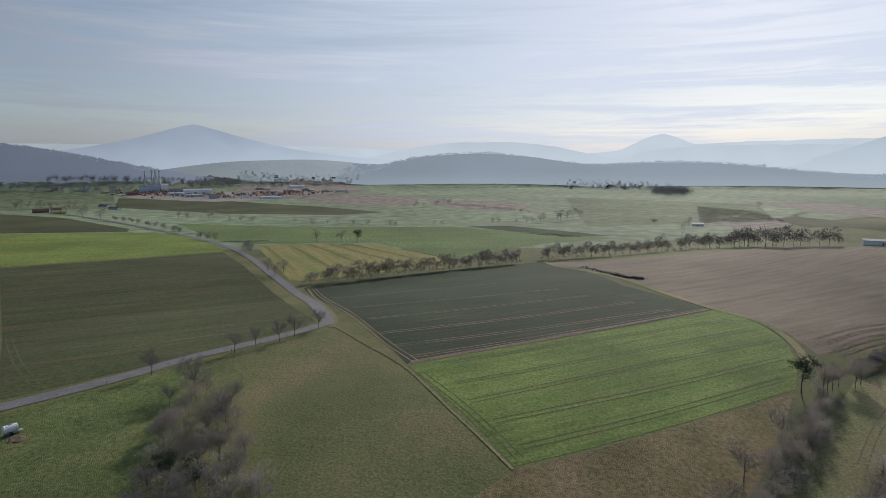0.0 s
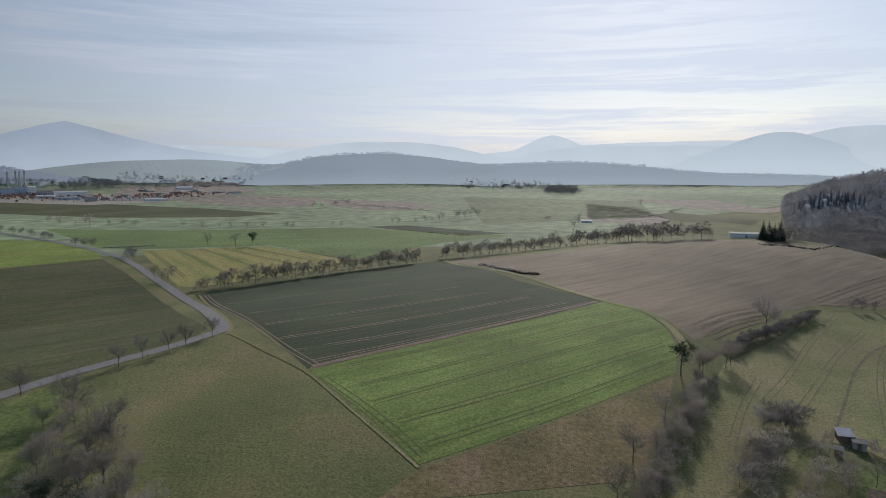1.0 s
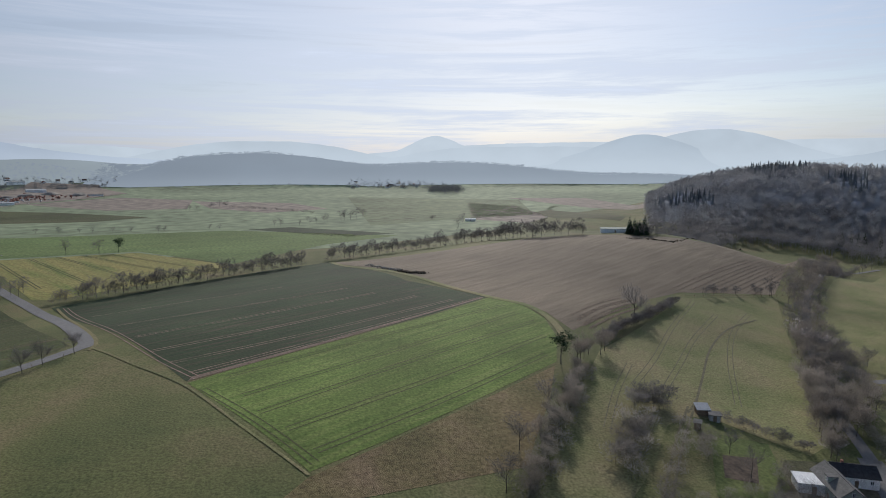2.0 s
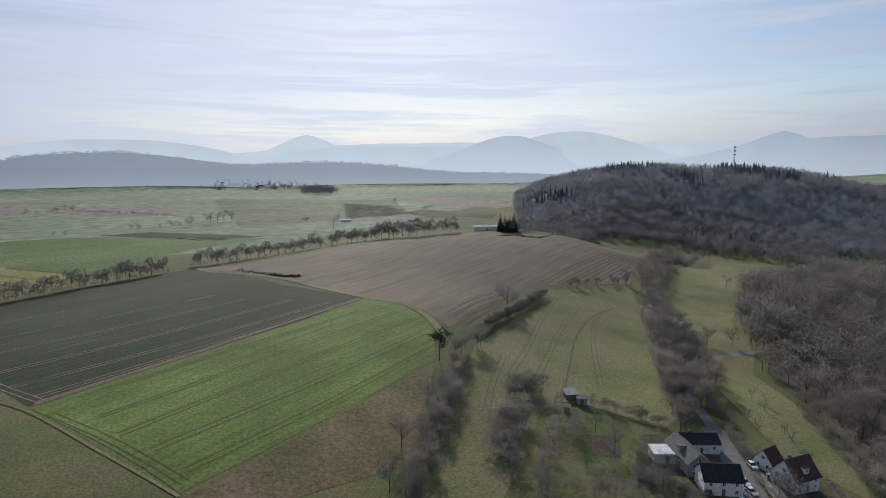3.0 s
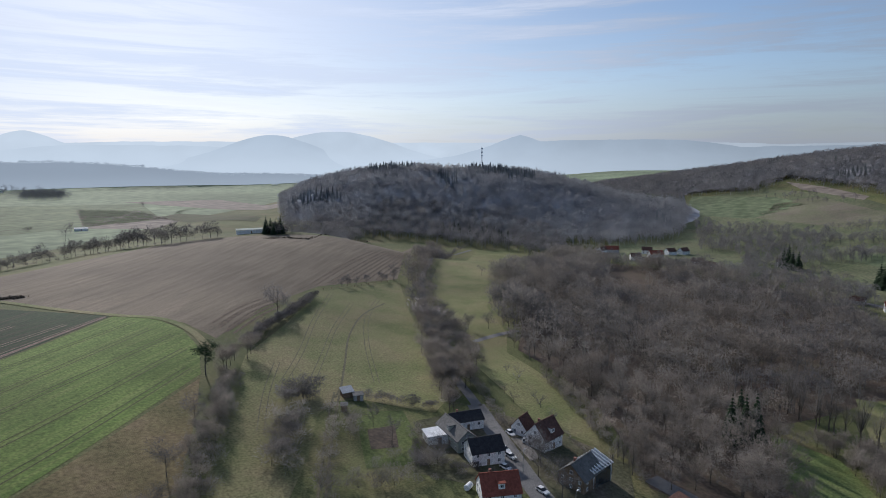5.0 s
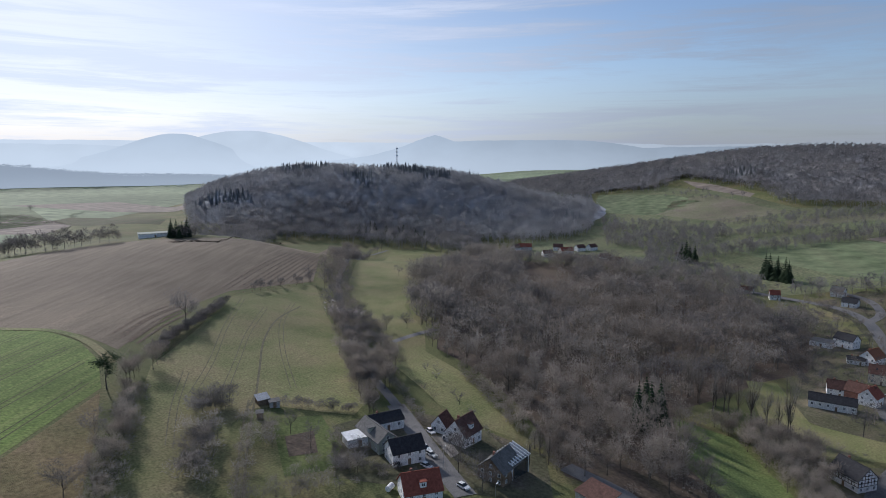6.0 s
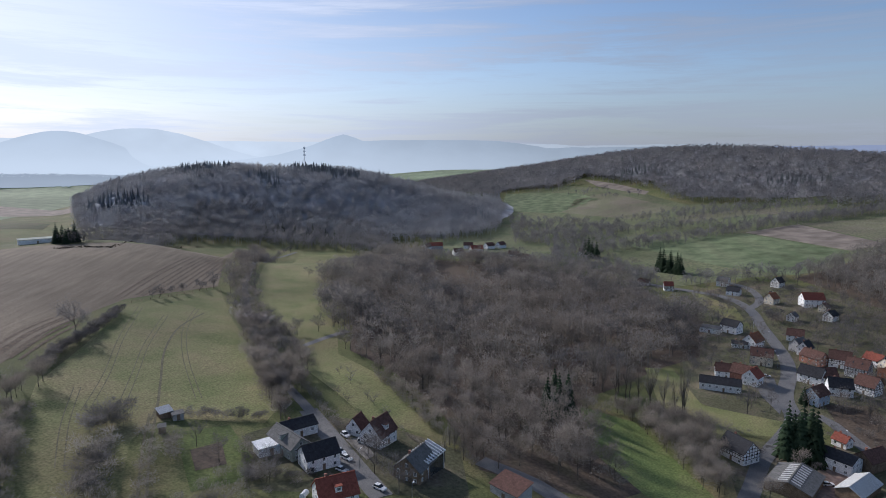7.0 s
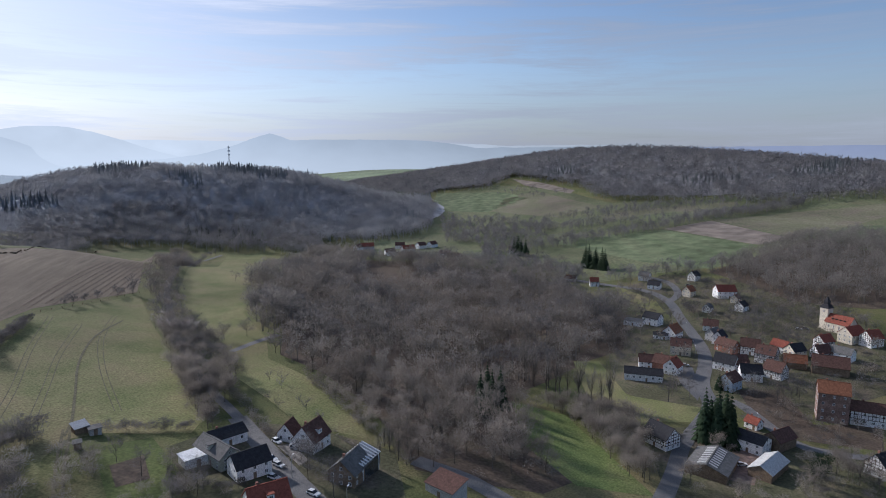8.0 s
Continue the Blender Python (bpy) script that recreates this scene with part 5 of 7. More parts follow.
# Much paler than near needles: haze is in this base colour too.
ridge_needle_haze = surface("ridge_conifers", [(0.22, 0.235, 0.235), (0.25, 0.26, 0.255)], 0.05, fine=0.04, spec=0.0, thin=0.15, even=0.88)
woods("ridge_conifers", firs, fir_kinds, ridge_needle_haze, "dark conifers on the long ridge", 6, (0.7, 1.05))
# Ground ovals glow in the same haze colours as the woods above.
wood_floor((210, 2168, -11, 1227, 126, 1.8), 1.9, ridge_haze, "hazy ground of the far wooded ridge", 0.09, -380)
wood_floor((-1371, 1670, -6, 627, 265, 2.2), 1.15, west_haze, "hazy ground of the western wooded hill", 0.09)
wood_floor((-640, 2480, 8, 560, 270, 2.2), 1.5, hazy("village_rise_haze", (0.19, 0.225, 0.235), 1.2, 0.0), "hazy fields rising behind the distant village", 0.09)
canopy("ridge_canopy", ridge, 0.24, 10.0, 16, ridge_wood_twig_haze, "closed leafless canopy of the long ridge", 4)
woods("castle_ridge_forest", [p for p in over_bump((210, 2168, -11, 1227, 126, 1.8), 0.05, 16.0, 3) if -360 < p[0] < 1900 and p[1] < 2190 - (p[0] - 210) * 0.194], ridge_kinds, ridge_haze, "hazy backdrop forest on the far ridge", 7, (0.5, 0.75), 2.0)
woods("west_ridge_forest", [p for p in over_bump((-1371, 1670, -6, 627, 265, 2.2), 0.22, 13.0, 4) if p[0] > -1600 and p[1] < 1700], ridge_kinds, west_haze, "hazy grey-blue wooded hill beyond the plain", 8, (0.5, 0.8), 1.8)

# ---- the wood in the ravine ----
ravine = [(218.5, 124.5), (206.4, 98.8), (184.7, 72.1), (164.2, 53.5), (154.2, 43.6), (155.3, 27.7), (160.0, 12.0), (172.0, 3.0), (197.2, 14.0), (244.0, 30.0), (262.0, 22.0), (306.3, -0.4), (330.3, -19.0), (408.4, -26.0), (453.6, -3.2), (500.0, 20.0), (545.0, 70.0), (580.0, 152.9), (580.0, 224.5), (620.0, 290.0), (437.8, 232.0), (285.0, 172.0)]
glade = [(544.5, 208.9), (562.8, 185.8), (495.4, 138.1), (445.3, 135.7), (426.8, 155.5)]
spots = [p for p in places_in(ravine, 8.8, 31) if not inside(*p, glade)]
spots += places_in([(283.0, 175.1), (374.6, 225.4), (396.8, 222.3), (265.8, 142.5), (244.1, 141.1)], 7.5, 35)
spots.sort(key=lambda p: math.hypot(*p))
near, rest = spots[:100], spots[100:]
for p in near:
    tree_at("wood" if planting.random() < 0.7 else "tall", *p, planting.uniform(10, 16), "ravine trees")
mixed = [[], [], []]
for x, y in rest:
    k = noise.noise((x * 0.02, y * 0.02, 3)) + planting.uniform(-0.35, 0.35)
    size = 1.3 + 0.8 * noise.noise((x * 0.035, y * 0.035, 9)) + planting.uniform(-0.25, 0.25)
    mixed[0 if k < -0.12 else 1 if k < 0.25 else 2].append((x, y, size))
wood_kinds = [dome_tree(700 + i, 12, 5.0, 230, 1.1, 0.24, 0.12, 6 + i % 4, 4) for i in range(7)]
woods("undergrowth", [(x, y, planting.uniform(0.7, 1.3)) for x, y in places_in(ravine, 14, 32) if not inside(x, y, glade)], light_kind("bush", 4, 5, 6), twig, "leafless undergrowth in the ravine wood", 16)
woods("ravine_wood", mixed[0], wood_kinds, rosy, "dense leafless reddish-brown wood in the ravine", 9)
woods("ravine_wood", mixed[1], wood_kinds, twig, "dense leafless grey-brown wood in the ravine", 14)
woods("ravine_wood", mixed[2], wood_kinds, dusk, "dense dark leafless wood in the ravine", 15)
spur_wood = [(363.4, 221.6), (534.4, 288.0), (653.4, 307.5), (665.3, 255.6), (555.0, 207.7), (415.6, 196.4), (315.5, 171.0)]
woods("spur_wood", places_in(spur_wood, 9.0, 33), light_kind("wood", 4, 7, 8), twig, "leafless trees on the spur's edge", 10, (0.6, 0.95))
church_wood = [(546.0, -105.6), (658.5, -208.3), (670.8, -252.2), (636.1, -285.7), (435.7, -199.4), (431.5, -178.8), (455.2, -140.1), (505.1, -122.7)]
woods("church_wood", places_in(church_wood, 8.2, 34), light_kind("wood", 4, 6, 8), twig, "leafless wood rising behind the church", 11, (1.0, 1.5))
# Lightened like the hill wood, with haze in its base colour.
foot_twig_haze = surface("foot_wood", [(0.29, 0.285, 0.285), (0.33, 0.32, 0.315)], 0.03, fine=0.1, spec=0.0, thin=0.15, even=0.88)
foot_wood = [(306.6, 381.9), (581.8, 646.9), (668.7, 574.5), (705.5, 505.1), (727.7, 394.3), (728.6, 331.8), (602.9, 278.8), (579.0, 289.2), (604.1, 332.5), (596.1, 388.2), (583.6, 448.6), (542.7, 510.4)]

# ---- trees by the fields ----
trees_along("lane", [(-89.8, 387.7), (-62.1, 399.2), (-33.2, 417.7), (2.5, 440.4), (37.2, 457.3), (61.2, 470.0)], 5.0, 12, 1.0, group="avenue trees", vary=0.3)
trees_along("bush", [(-89.8, 387.7), (-33.2, 417.7), (37.2, 457.3), (61.2, 470.0)], 5, 3.5, 1.0, group="avenue bushes")
trees_along("lane", [(79.1, 487.5), (124.5, 496.5), (184.0, 506.1), (217.8, 507.5), (236.9, 422.5), (271.4, 405.8)], 5.5, 13, 1.0, group="avenue trees", vary=0.3)
trees_along("bush", [(79.1, 487.5), (184.0, 506.1), (236.9, 422.5)], 8, 3.0, 1.0, group="avenue bushes")
for x, y in [(-175.4, 532.3), (-168.8, 525.4), (-178.0, 546.5)]:
    tree_at("lane", x, y, 10, "road trees")
for x, y in [(-126.4, 431.0), (-117.9, 417.7), (-112.8, 413.4), (-113.8, 426.5)]:
    tree_at("round", x, y, 11, "road trees")
for x, y in [(-46.9, 222.5), (-53.5, 212.6), (-57.0, 205.1), (-63.4, 199.0), (-68.5, 192.6), (-85.5, 170.9)]:
    tree_at("lane", x, y, 8.5, "young road trees")
for x, y in [(-238.9, 611.5), (-250.0, 620.7), (-231.5, 611.5), (-293.9, 671.2), (-303.8, 682.3), (-326.6, 705.5), (-344.5, 724.0), (-360.2, 736.9), (-385.5, 764.1), (-401.3, 778.4), (-418.5, 793.3), (-437.9, 808.7)]:
    tree_at("lane", x, y, 9.5, "road trees")
for x, y in [(-476.6, 841.5), (-512.0, 858.8)]:
    tree_at("broad", x, y, 17)
for x, y in [(-125.0, 593.9), (-99.2, 589.6)]:
    tree_at("round", x, y, 15, "field trees")
tree_at("pine", *[(-84.8, 593.9)][0], 12)
trees_along("round", [(-197.8, 785.8), (-161.7, 771.2), (-102.1, 757.1), (-44.6, 743.5)], 18, 9, 2.0, group="plain trees")
trees_along("round", [(-20.4, 750.3), (14.9, 757.1)], 16, 8, 2.0, group="plain trees")
trees_along("tall", [(-362.6, 800.9), (-332.0, 808.7), (-296.5, 808.7)], 13, 15, 2.0, group="plain trees")
trees_along("round", [(-283.9, 800.9), (-239.0, 793.3)], 18, 10, 2.0, group="plain trees")
trees_along("round", [(-62.9, 1054.1), (-24.5, 1095.4), (17.2, 1155.8)], 22, 11, 2.0, group="plain trees")
trees_along("bush", [(16.8, 1124.8), (83.5, 1041.0), (137.8, 946.6)], 9, 6, 2.0, group="plain bushes")
trees_along("round", [(54.8, 771.2), (99.1, 778.4), (135.6, 800.9)], 15, 10, 2.0, group="plain trees")
trees_along("round", [(134.6, 808.7), (158.9, 824.8), (195.4, 850.1)], 12, 16, 4.0, group="plain trees")
for x, y in [(274.7, 687.9), (302.1, 743.5), (1.1, 1155.7), (11.7, 1140.1), (542.5, 1040.9)]:
    tree_at("round", x, y, 14, "plain trees")
for x, y in [(278.7, 800.9), (282.4, 800.9)]:
    tree_at("thorn", x, y, 6, "plain bushes")
trees_along("broad", [(65.1, 1949.9), (376.9, 1880.8)], 60, 9, 20, group="plain trees")

# ---- the grove below the road ----
for x, y in [(-67.4, 157.6), (-52.1, 138.2)]:
    tree_at("broad", x, y, 10.5, "grove trees")
for x, y in [(-62.9, 141.3), (-70.0, 148.1), (-54.5, 132.2), (-55.6, 124.0), (-47.4, 121.5), (-49.4, 114.6), (-54.1, 112.4), (-44.3, 107.2), (-40.3, 111.1), (-33.9, 104.6), (-61.7, 126.5), (-55.8, 106.5), (-48.1, 103.5), (-39.0, 101.0), (-44.2, 99.0)]:
    tree_at("round", x, y, planting.uniform(6.5, 8.5), "grove trees")
for x, y in [(-53.2, 110.4), (-47.6, 108.8)]:
    tree_at("pine", x, y, 6.5, "grove pines")
for x, y in [(-61.2, 119.0), (-58.6, 110.2), (-58.5, 148.2), (-43.4, 124.1), (-35.4, 113.4), (-36.0, 104.4), (-57.1, 102.9)]:
    tree_at("bush", x, y, 4, "grove bushes")

for p in places_in([(-67.0, 141.3), (-65.9, 159.7), (-50.4, 141.4), (-41.0, 124.1), (-30.9, 104.9), (-54.6, 99.8), (-61.8, 116.7)], 6.0, 41):
    tree_at("wood" if planting.random() < 0.55 else "bush", *p, planting.uniform(4.0, 7.5), "grove thicket")

# ---- the hedge down to the gardens ----
tree_at("pine", *[(105.8, 171.2)][0], 10)
trees_along("wood", [(109.4, 170.3), (119.9, 175.4), (129.7, 180.2)], 3.4, 8.5, 2.0, group="hedge trees")
trees_along("wood", [(109.6, 165.4), (97.1, 151.4), (84.2, 137.2), (73.6, 125.6), (64.9, 113.5), (57.5, 105.6)], 3.4, 6.5, 3.0, group="hedge trees")
trees_along("bush", [(111.6, 164.9), (92.9, 145.0), (78.6, 129.6), (67.8, 117.2), (58.1, 105.4)], 2.6, 4.5, 3.0, group="hedge bushes")
for x, y in [(66.5, 125.4), (84.5, 143.2), (55.5, 110.6)]:
    tree_at("round", x, y, 9.5, "hedge trees")
trees_along("thorn", [(136.0, 190.8), (152.0, 200.8), (168.3, 209.6), (188.1, 220.9), (208.9, 233.9)], 1.9, 4.2, 1.2, group="thorn hedge")
tree_at("broad", *[(169.7, 215.5)][0], 14, "hedge trees")
trees_along("lane", [(228.4, 244.0), (248.6, 246.4), (269.8, 248.3), (293.1, 249.2)], 9, 7, 0.6, group="field edge trees", vary=0.35)
tree_at("round", *[(286.8, 247.4)][0], 12, "field edge trees")
for x, y in [(119.5, 145.1), (124.4, 145.9), (125.9, 143.3), (114.5, 142.5)]:
    tree_at("thorn", x, y, 6.5, "thicket")
for x, y in [(107.1, 128.0), (100.9, 126.8), (95.6, 123.8), (98.2, 119.7), (91.6, 116.2), (88.7, 117.3), (89.6, 111.4), (109.8, 132.5), (103.5, 132.7)]:
    tree_at("bush", x, y, 6.5, "thicket")
for x, y in [(106.5, 129.3), (100.3, 124.7), (94.2, 120.6), (93.9, 117.7), (91.3, 118.7), (102.7, 126.2), (102.5, 129.6), (116.0, 142.0), (119.7, 141.8), (121.6, 140.4)]:
    tree_at("thorn", x, y, 5.0, "thicket")
trees_along("bush", [(121.6, 130.5), (107.1, 116.4), (94.7, 104.0), (84.8, 93.7)], 4.5, 4.5, 1.0, group="garden hedge")
trees_along("bush", [(125.1, 125.4), (113.4, 113.9)], 3, 4.5, 0.5, group="garden hedge")
trees_along("thorn", [(136.8, 132.1), (142.7, 126.4), (146.9, 119.4), (149.7, 112.6)], 2.4, 3.2, 0.8, group="garden hedge")
trees_along("fruit", [(123.5, 116.7), (129.5, 112.3), (119.2, 103.1)], 12, 7, 1, group="garden trees")
trees_along("bush", [(95.4, 101.0), (98.9, 96.8), (103.2, 93.4), (110.6, 90.9)], 4.5, 4.5, 2, group="garden hedge")
trees_along("bush", [(132.1, 109.2), (127.1, 100.9), (122.4, 93.3), (117.0, 87.3)], 4, 4, 1, group="garden hedge")
for x, y in [(125.1, 91.8), (119.2, 89.0), (142.3, 73.2), (114.0, 91.9)]:
    tree_at("round", x, y, 7, "garden trees")

# ---- trees along the lane on the spur ----
lane_wood = [(323.4, 269.2), (568.2, 436.6), (535.3, 389.0), (319.3, 244.4), (252.8, 190.9), (219.6, 149.0), (185.2, 118.0), (161.2, 108.3), (159.5, 116.8), (190.2, 148.3), (237.8, 195.2)]
for p in places_in(lane_wood, 5.6, 35):
    tree_at("wood" if planting.random() < 0.6 else "round", *p, planting.uniform(8, 11.5), "lane trees")
for x, y in [(230.4, 183.8), (231.1, 179.2), (230.7, 174.9), (241.2, 194.4), (230.4, 170.5)]:
    tree_at("blossom", x, y, 9, "budding trees")
for x, y in [(222.0, 156.5), (236.4, 157.7), (245.2, 151.7), (314.2, 186.6), (286.9, 173.2), (255.4, 146.4), (227.2, 127.2), (360.7, 229.5), (322.0, 196.9)]:
    tree_at("round", x, y, 9, "slope trees")
trees_along("round", [(392.9, 293.3), (528.2, 373.3), (569.7, 384.8)], 8, 9, 1.5, group="crest trees")
trees_along("bush", [(153.0, 88.0), (168.0, 105.0), (184.0, 122.0), (204.0, 144.0)], 2.6, 3.2, 1.0, group="lane bushes")
trees_along("wood", [(149.0, 107.0), (160.0, 117.0), (176.0, 132.0), (196.0, 152.0)], 4.0, 9.5, 2.0, group="lane trees")
trees_along("fruit", [(200.0, 116.6), (188.9, 103.6), (177.6, 89.4), (165.9, 76.1)], 9, 4, 2.5, group="orchard trees")
trees_along("fruit", [(181.0, 109.1), (167.7, 94.4)], 9, 4, 2.5, group="orchard trees")
for x, y in [(149.7, 53.4), (158.2, 53.2), (154.1, 49.4), (161.0, 55.9)]:
    tree_at("ivy", x, y, 11, "garden trees")
for x, y in [(138.7, 69.1), (127.8, 57.6), (133.2, 66.9)]:
    tree_at("round", x, y, 10, "garden trees")
tree_at("blossom", *[(154.2, 109.3)][0], 6)

trees_along("bush", [(202.9, 100.6), (185.6, 80.7), (173.1, 66.7), (159.1, 51.8), (151.8, 44.6)], 2.6, 3.6, 1.5, group="wood edge bushes")
trees_along("wood", [(206.1, 100.5), (189.6, 81.5), (176.7, 67.1), (161.4, 51.7), (154.3, 44.5)], 5, 7, 2.0, group="wood edge trees")
# ---- valley trees ----
trees_along("ivy", [(272.0, 27.0), (260.0, 14.0), (254.0, 3.0), (250.0, -12.0)], 3.2, 21, 3.5, group="poplars")
trees_along("ivy", [(245.8, -5.5), (252.2, -13.6)], 7, 17, 2.0, group="poplars")
trees_along("bush", [(239.5, 28.7), (237.7, 14.7), (233.8, 3.3), (230.7, -3.2)], 4.5, 4.5, 1.5, group="stream bushes")
stream_wood = [(241.0, 15.0), (238.0, -10.0), (236.0, -20.0), (222.0, -20.0), (208.0, -23.0), (182.0, -22.0), (184.0, -16.5), (206.0, -6.5), (230.0, 4.0)]
for p in places_in(stream_wood, 4.0, 36):
    tree_at("wood", *p, planting.uniform(7, 11), "stream trees")
for x, y in [(210.1, 35.5), (216.7, 32.3), (222.6, 29.9), (225.6, 35.5)]:
    tree_at("spruce", x, y, 17, "ravine spruces")
for x, y in [(227.5, -46.6), (223.3, -48.3), (228.8, -52.1), (236.0, -51.1), (221.9, -52.2), (224.6, -44.2)]:
    tree_at("spruce", x, y, planting.uniform(15, 21), "village spruces")
for x, y in [(578.0, -1.0), (575.0, -4.0), (570.0, -10.0), (565.1, -15.6), (563.0, -18.0), (636.2, 60.8), (640.0, 66.0), (646.0, 70.0), (653.4, 74.8)]:
    tree_at("spruce", x, y, planting.uniform(18, 22), "valley spruces")
for x, y in [(424.4, -67.8), (424.7, -71.4), (418.8, -68.7)]:
    tree_at("thorn", x, y, 9, "village yews")
tree_at("spruce", *[(279.6, -60.0)][0], 8)
tree_at("round", *[(259.5, -36.4)][0], 14)
for x, y in [(280.2, -91.5), (286.7, -90.1), (415.5, -138.3), (415.6, -109.0), (379.2, -103.2), (367.1, -94.2), (391.3, -112.4), (403.4, -120.4), (390.0, -94.9), (442.9, -105.0), (639.3, -231.3), (348.4, -106.5)]:
    tree_at("round", x, y, planting.uniform(9, 13), "village trees")
for x, y in [(401.8, -10.4), (389.5, -20.6), (407.8, -3.2), (361.6, -14.6), (352.2, -25.3), (404.7, -23.1), (474.6, -36.7), (503.0, -51.6)]:
    tree_at("wood", x, y, planting.uniform(8, 11), "village trees")
trees_along("wood", [(558.8, 191.5), (568.9, 148.2), (563.1, 102.0), (585.3, 72.3), (559.4, 37.6)], 9, 10, 5, group="valley trees")
trees_along("tall", [(480.0, 154.6), (475.0, 123.8), (471.3, 89.9), (457.4, 56.2)], 8, 14, 4, group="valley trees")
for x, y in [(211.1, -92.3), (205.4, -83.7), (202.4, -85.8), (229.6, -103.1), (208.6, -81.6), (195.5, -70.8), (200.1, -90.3)]:
    tree_at("wood", x, y, planting.uniform(8, 12), "yard trees")
for x, y in [(199.2, -72.0), (203.8, -76.7)]:
    tree_at("pine", x, y, 8, "yard pines")
castle_wood = [(275.7, -72.4), (253.7, -81.6), (239.0, -84.8), (241.1, -104.2), (246.7, -117.5), (270.3, -127.8), (256.9, -106.5), (252.8, -89.3), (265.0, -80.6)]
for p in places_in(castle_wood, 6.5, 37):
    tree_at("bush" if planting.random() < 0.6 else "wood", *p, planting.uniform(4.5, 7), "castle slope bushes")
for x, y in [(295.3, 385.2), (300.7, 386.3), (300.8, 380.5), (303.8, 378.4), (294.4, 375.3)]:
    tree_at("spruce", x, y, planting.uniform(11, 15), "wood edge conifers")
    tree_at("thorn", x + 4, y - 3, planting.uniform(8, 11), "wood edge bushes")
woods("foot_wood", places_in(foot_wood, 8.0, 38), bare_kinds, foot_twig_haze, "leafless trees at the hill's foot behind the rise", 12, (0.7, 1.1))
trees_along("spruce", [(632.7, 469.2), (650.8, 440.3), (663.1, 409.1), (654.2, 367.4)], 9, 14, 3, group="wood edge conifers")

# ---- the houses on the lane ----
def lane_house():
    """The white house with its black roofs, a glazed link and a terrace."""
    house(132.2, 82.8, -36, "white rendered house with a steep black slate roof", 11, 8, 4.6, 38, white_wall, dark_roof, chimney=0)
    house(136.0, 94.7, -117, "long weathered house wing with a grey roof", 16, 7, 4.2, 38, green_wall, grey_roof, chimney=0, dormers=1)
    house(146.6, 99.0, -34, "white annex with a low black roof", 12, 8, 3.4, 25, white_wall, dark_roof, chimney=1, floors=1)
    shed(132.6, 99.1, -33, "white flat terrace roof beside the house", 7, 5, 2.6, 2.8, frame_white, frame_white, "terrace", "terrace_roof")


lane_house()
house(118.3, 69.9, -44, "red-tiled house with a large dormer", 11, 9, 3.6, 42, white_wall, red_roof, dormers=1)
house(151.2, 74.4, -9, "white gabled house with brown-red tiles", 10, 8.5, 4.2, 48, white_wall, brown_roof, dormers=1, chimney=1)
house(153.7, 82.7, 0, "small white garage house with a steep brown roof", 6, 6, 3.0, 50, white_wall, brown_roof, chimney=0, floors=1)
house(138.5, 57.6, -7, "brown boarded house under old grey tiles", 11, 9, 4.2, 40, wood_wall, grey_roof, chimney=1)


def winter_garden(x, y, turn):
    """A white-framed glass extension with sloping rafters."""
    root = tagged(new("winter_garden"), "white-framed glass winter garden on the house", "winter garden")
    root.matrix_basis = pose(x, y, ground_z(x, y), 0, 0, turn)
    part("glass_wall", block(-4, 4, -2.5, 2.5, -1.5, 4.6), pane_glass, root)
    r = part("glass_roof", block(-4.3, 4.3, -3.0, 3.0, 0.0, 0.12), metal_grey, root)
    r.matrix_basis = pose(0, 0, 5.2, 18, 0, 0)
    for i in range(8):
        k = -4.3 + 8.6 * i / 7
        part("rafter", block(k - 0.14, k + 0.14, -3.1, 3.1, 0.12, 0.34), frame_white, r)
    for k in (-4, 4):
        for j in (-2.5, 2.5):
            part("post", block(k - 0.12, k + 0.12, j - 0.12, j + 0.12, -1.5, 4.9), frame_white, root)


winter_garden(142.5, 55.6, -11)
shed(141.9, 32.7, -117, "brown-roofed shed beside the car park", 9, 6, 3, 4.4, grey_wall, brown_roof)
shed(134.3, 137.0, -24, "old garden shed with a pale solar panel roof", 3.6, 2.8, 1.8, 2.7, wood_wall, metal_grey)
shed(135.5, 133.2, -35, "garden hut with a flat grey roof", 3.0, 2.4, 1.9, 2.1, grey_wall, grey_roof)
shed(125.9, 129.7, -44, "small grey garden hut on legs", 1.8, 1.6, 1.9, 2.2, wood_wall, grey_roof)
car(140.0, 80.8, -112, frame_white, "white estate car parked on the lane")
car(137.4, 77.3, -113, frame_white, "white hatchback parked on the lane")
car(149.9, 84.7, -121, frame_white, "white car parked beside the drive")
car(148.9, 79.4, 33, metal_grey, "dark silver car before the garage")
car(126.9, 62.4, -109, frame_white, "white car on the lane by the lamp")
car(131.2, 75.3, -105, frame_white, "white car behind the red-roofed house")
def garden_tank(x, y, turn):
    root = tagged(new("garden_tank"), "old white cylindrical tank lying in the garden", "tank")
    root.matrix_basis = pose(x, y, ground_z(x, y), 0, 0, turn)
    bm = bmesh.new()
    bmesh.ops.create_cone(bm, cap_ends=True, segments=18, radius1=0.75, radius2=0.75, depth=2.2, matrix=pose(0, 0, 0.85, 0, 90, 0))
    part("tank", bm, frame_white, root)
    for k in (-0.7, 0.7):
        part("cradle", block(k - 0.12, k + 0.12, -0.6, 0.6, -0.2, 0.35), wood_wall, root)


garden_tank(116.7, 77.5, 4)
trees_along("thorn", [(121.0, 89.1), (123.4, 83.6), (127.6, 80.2)], 2.0, 2.2, 0.5, group="house hedge")
trees_along("thorn", [(126.8, 103.4), (121.3, 97.1), (116.7, 90.9)], 2.0, 2.2, 0.4, group="house hedge")
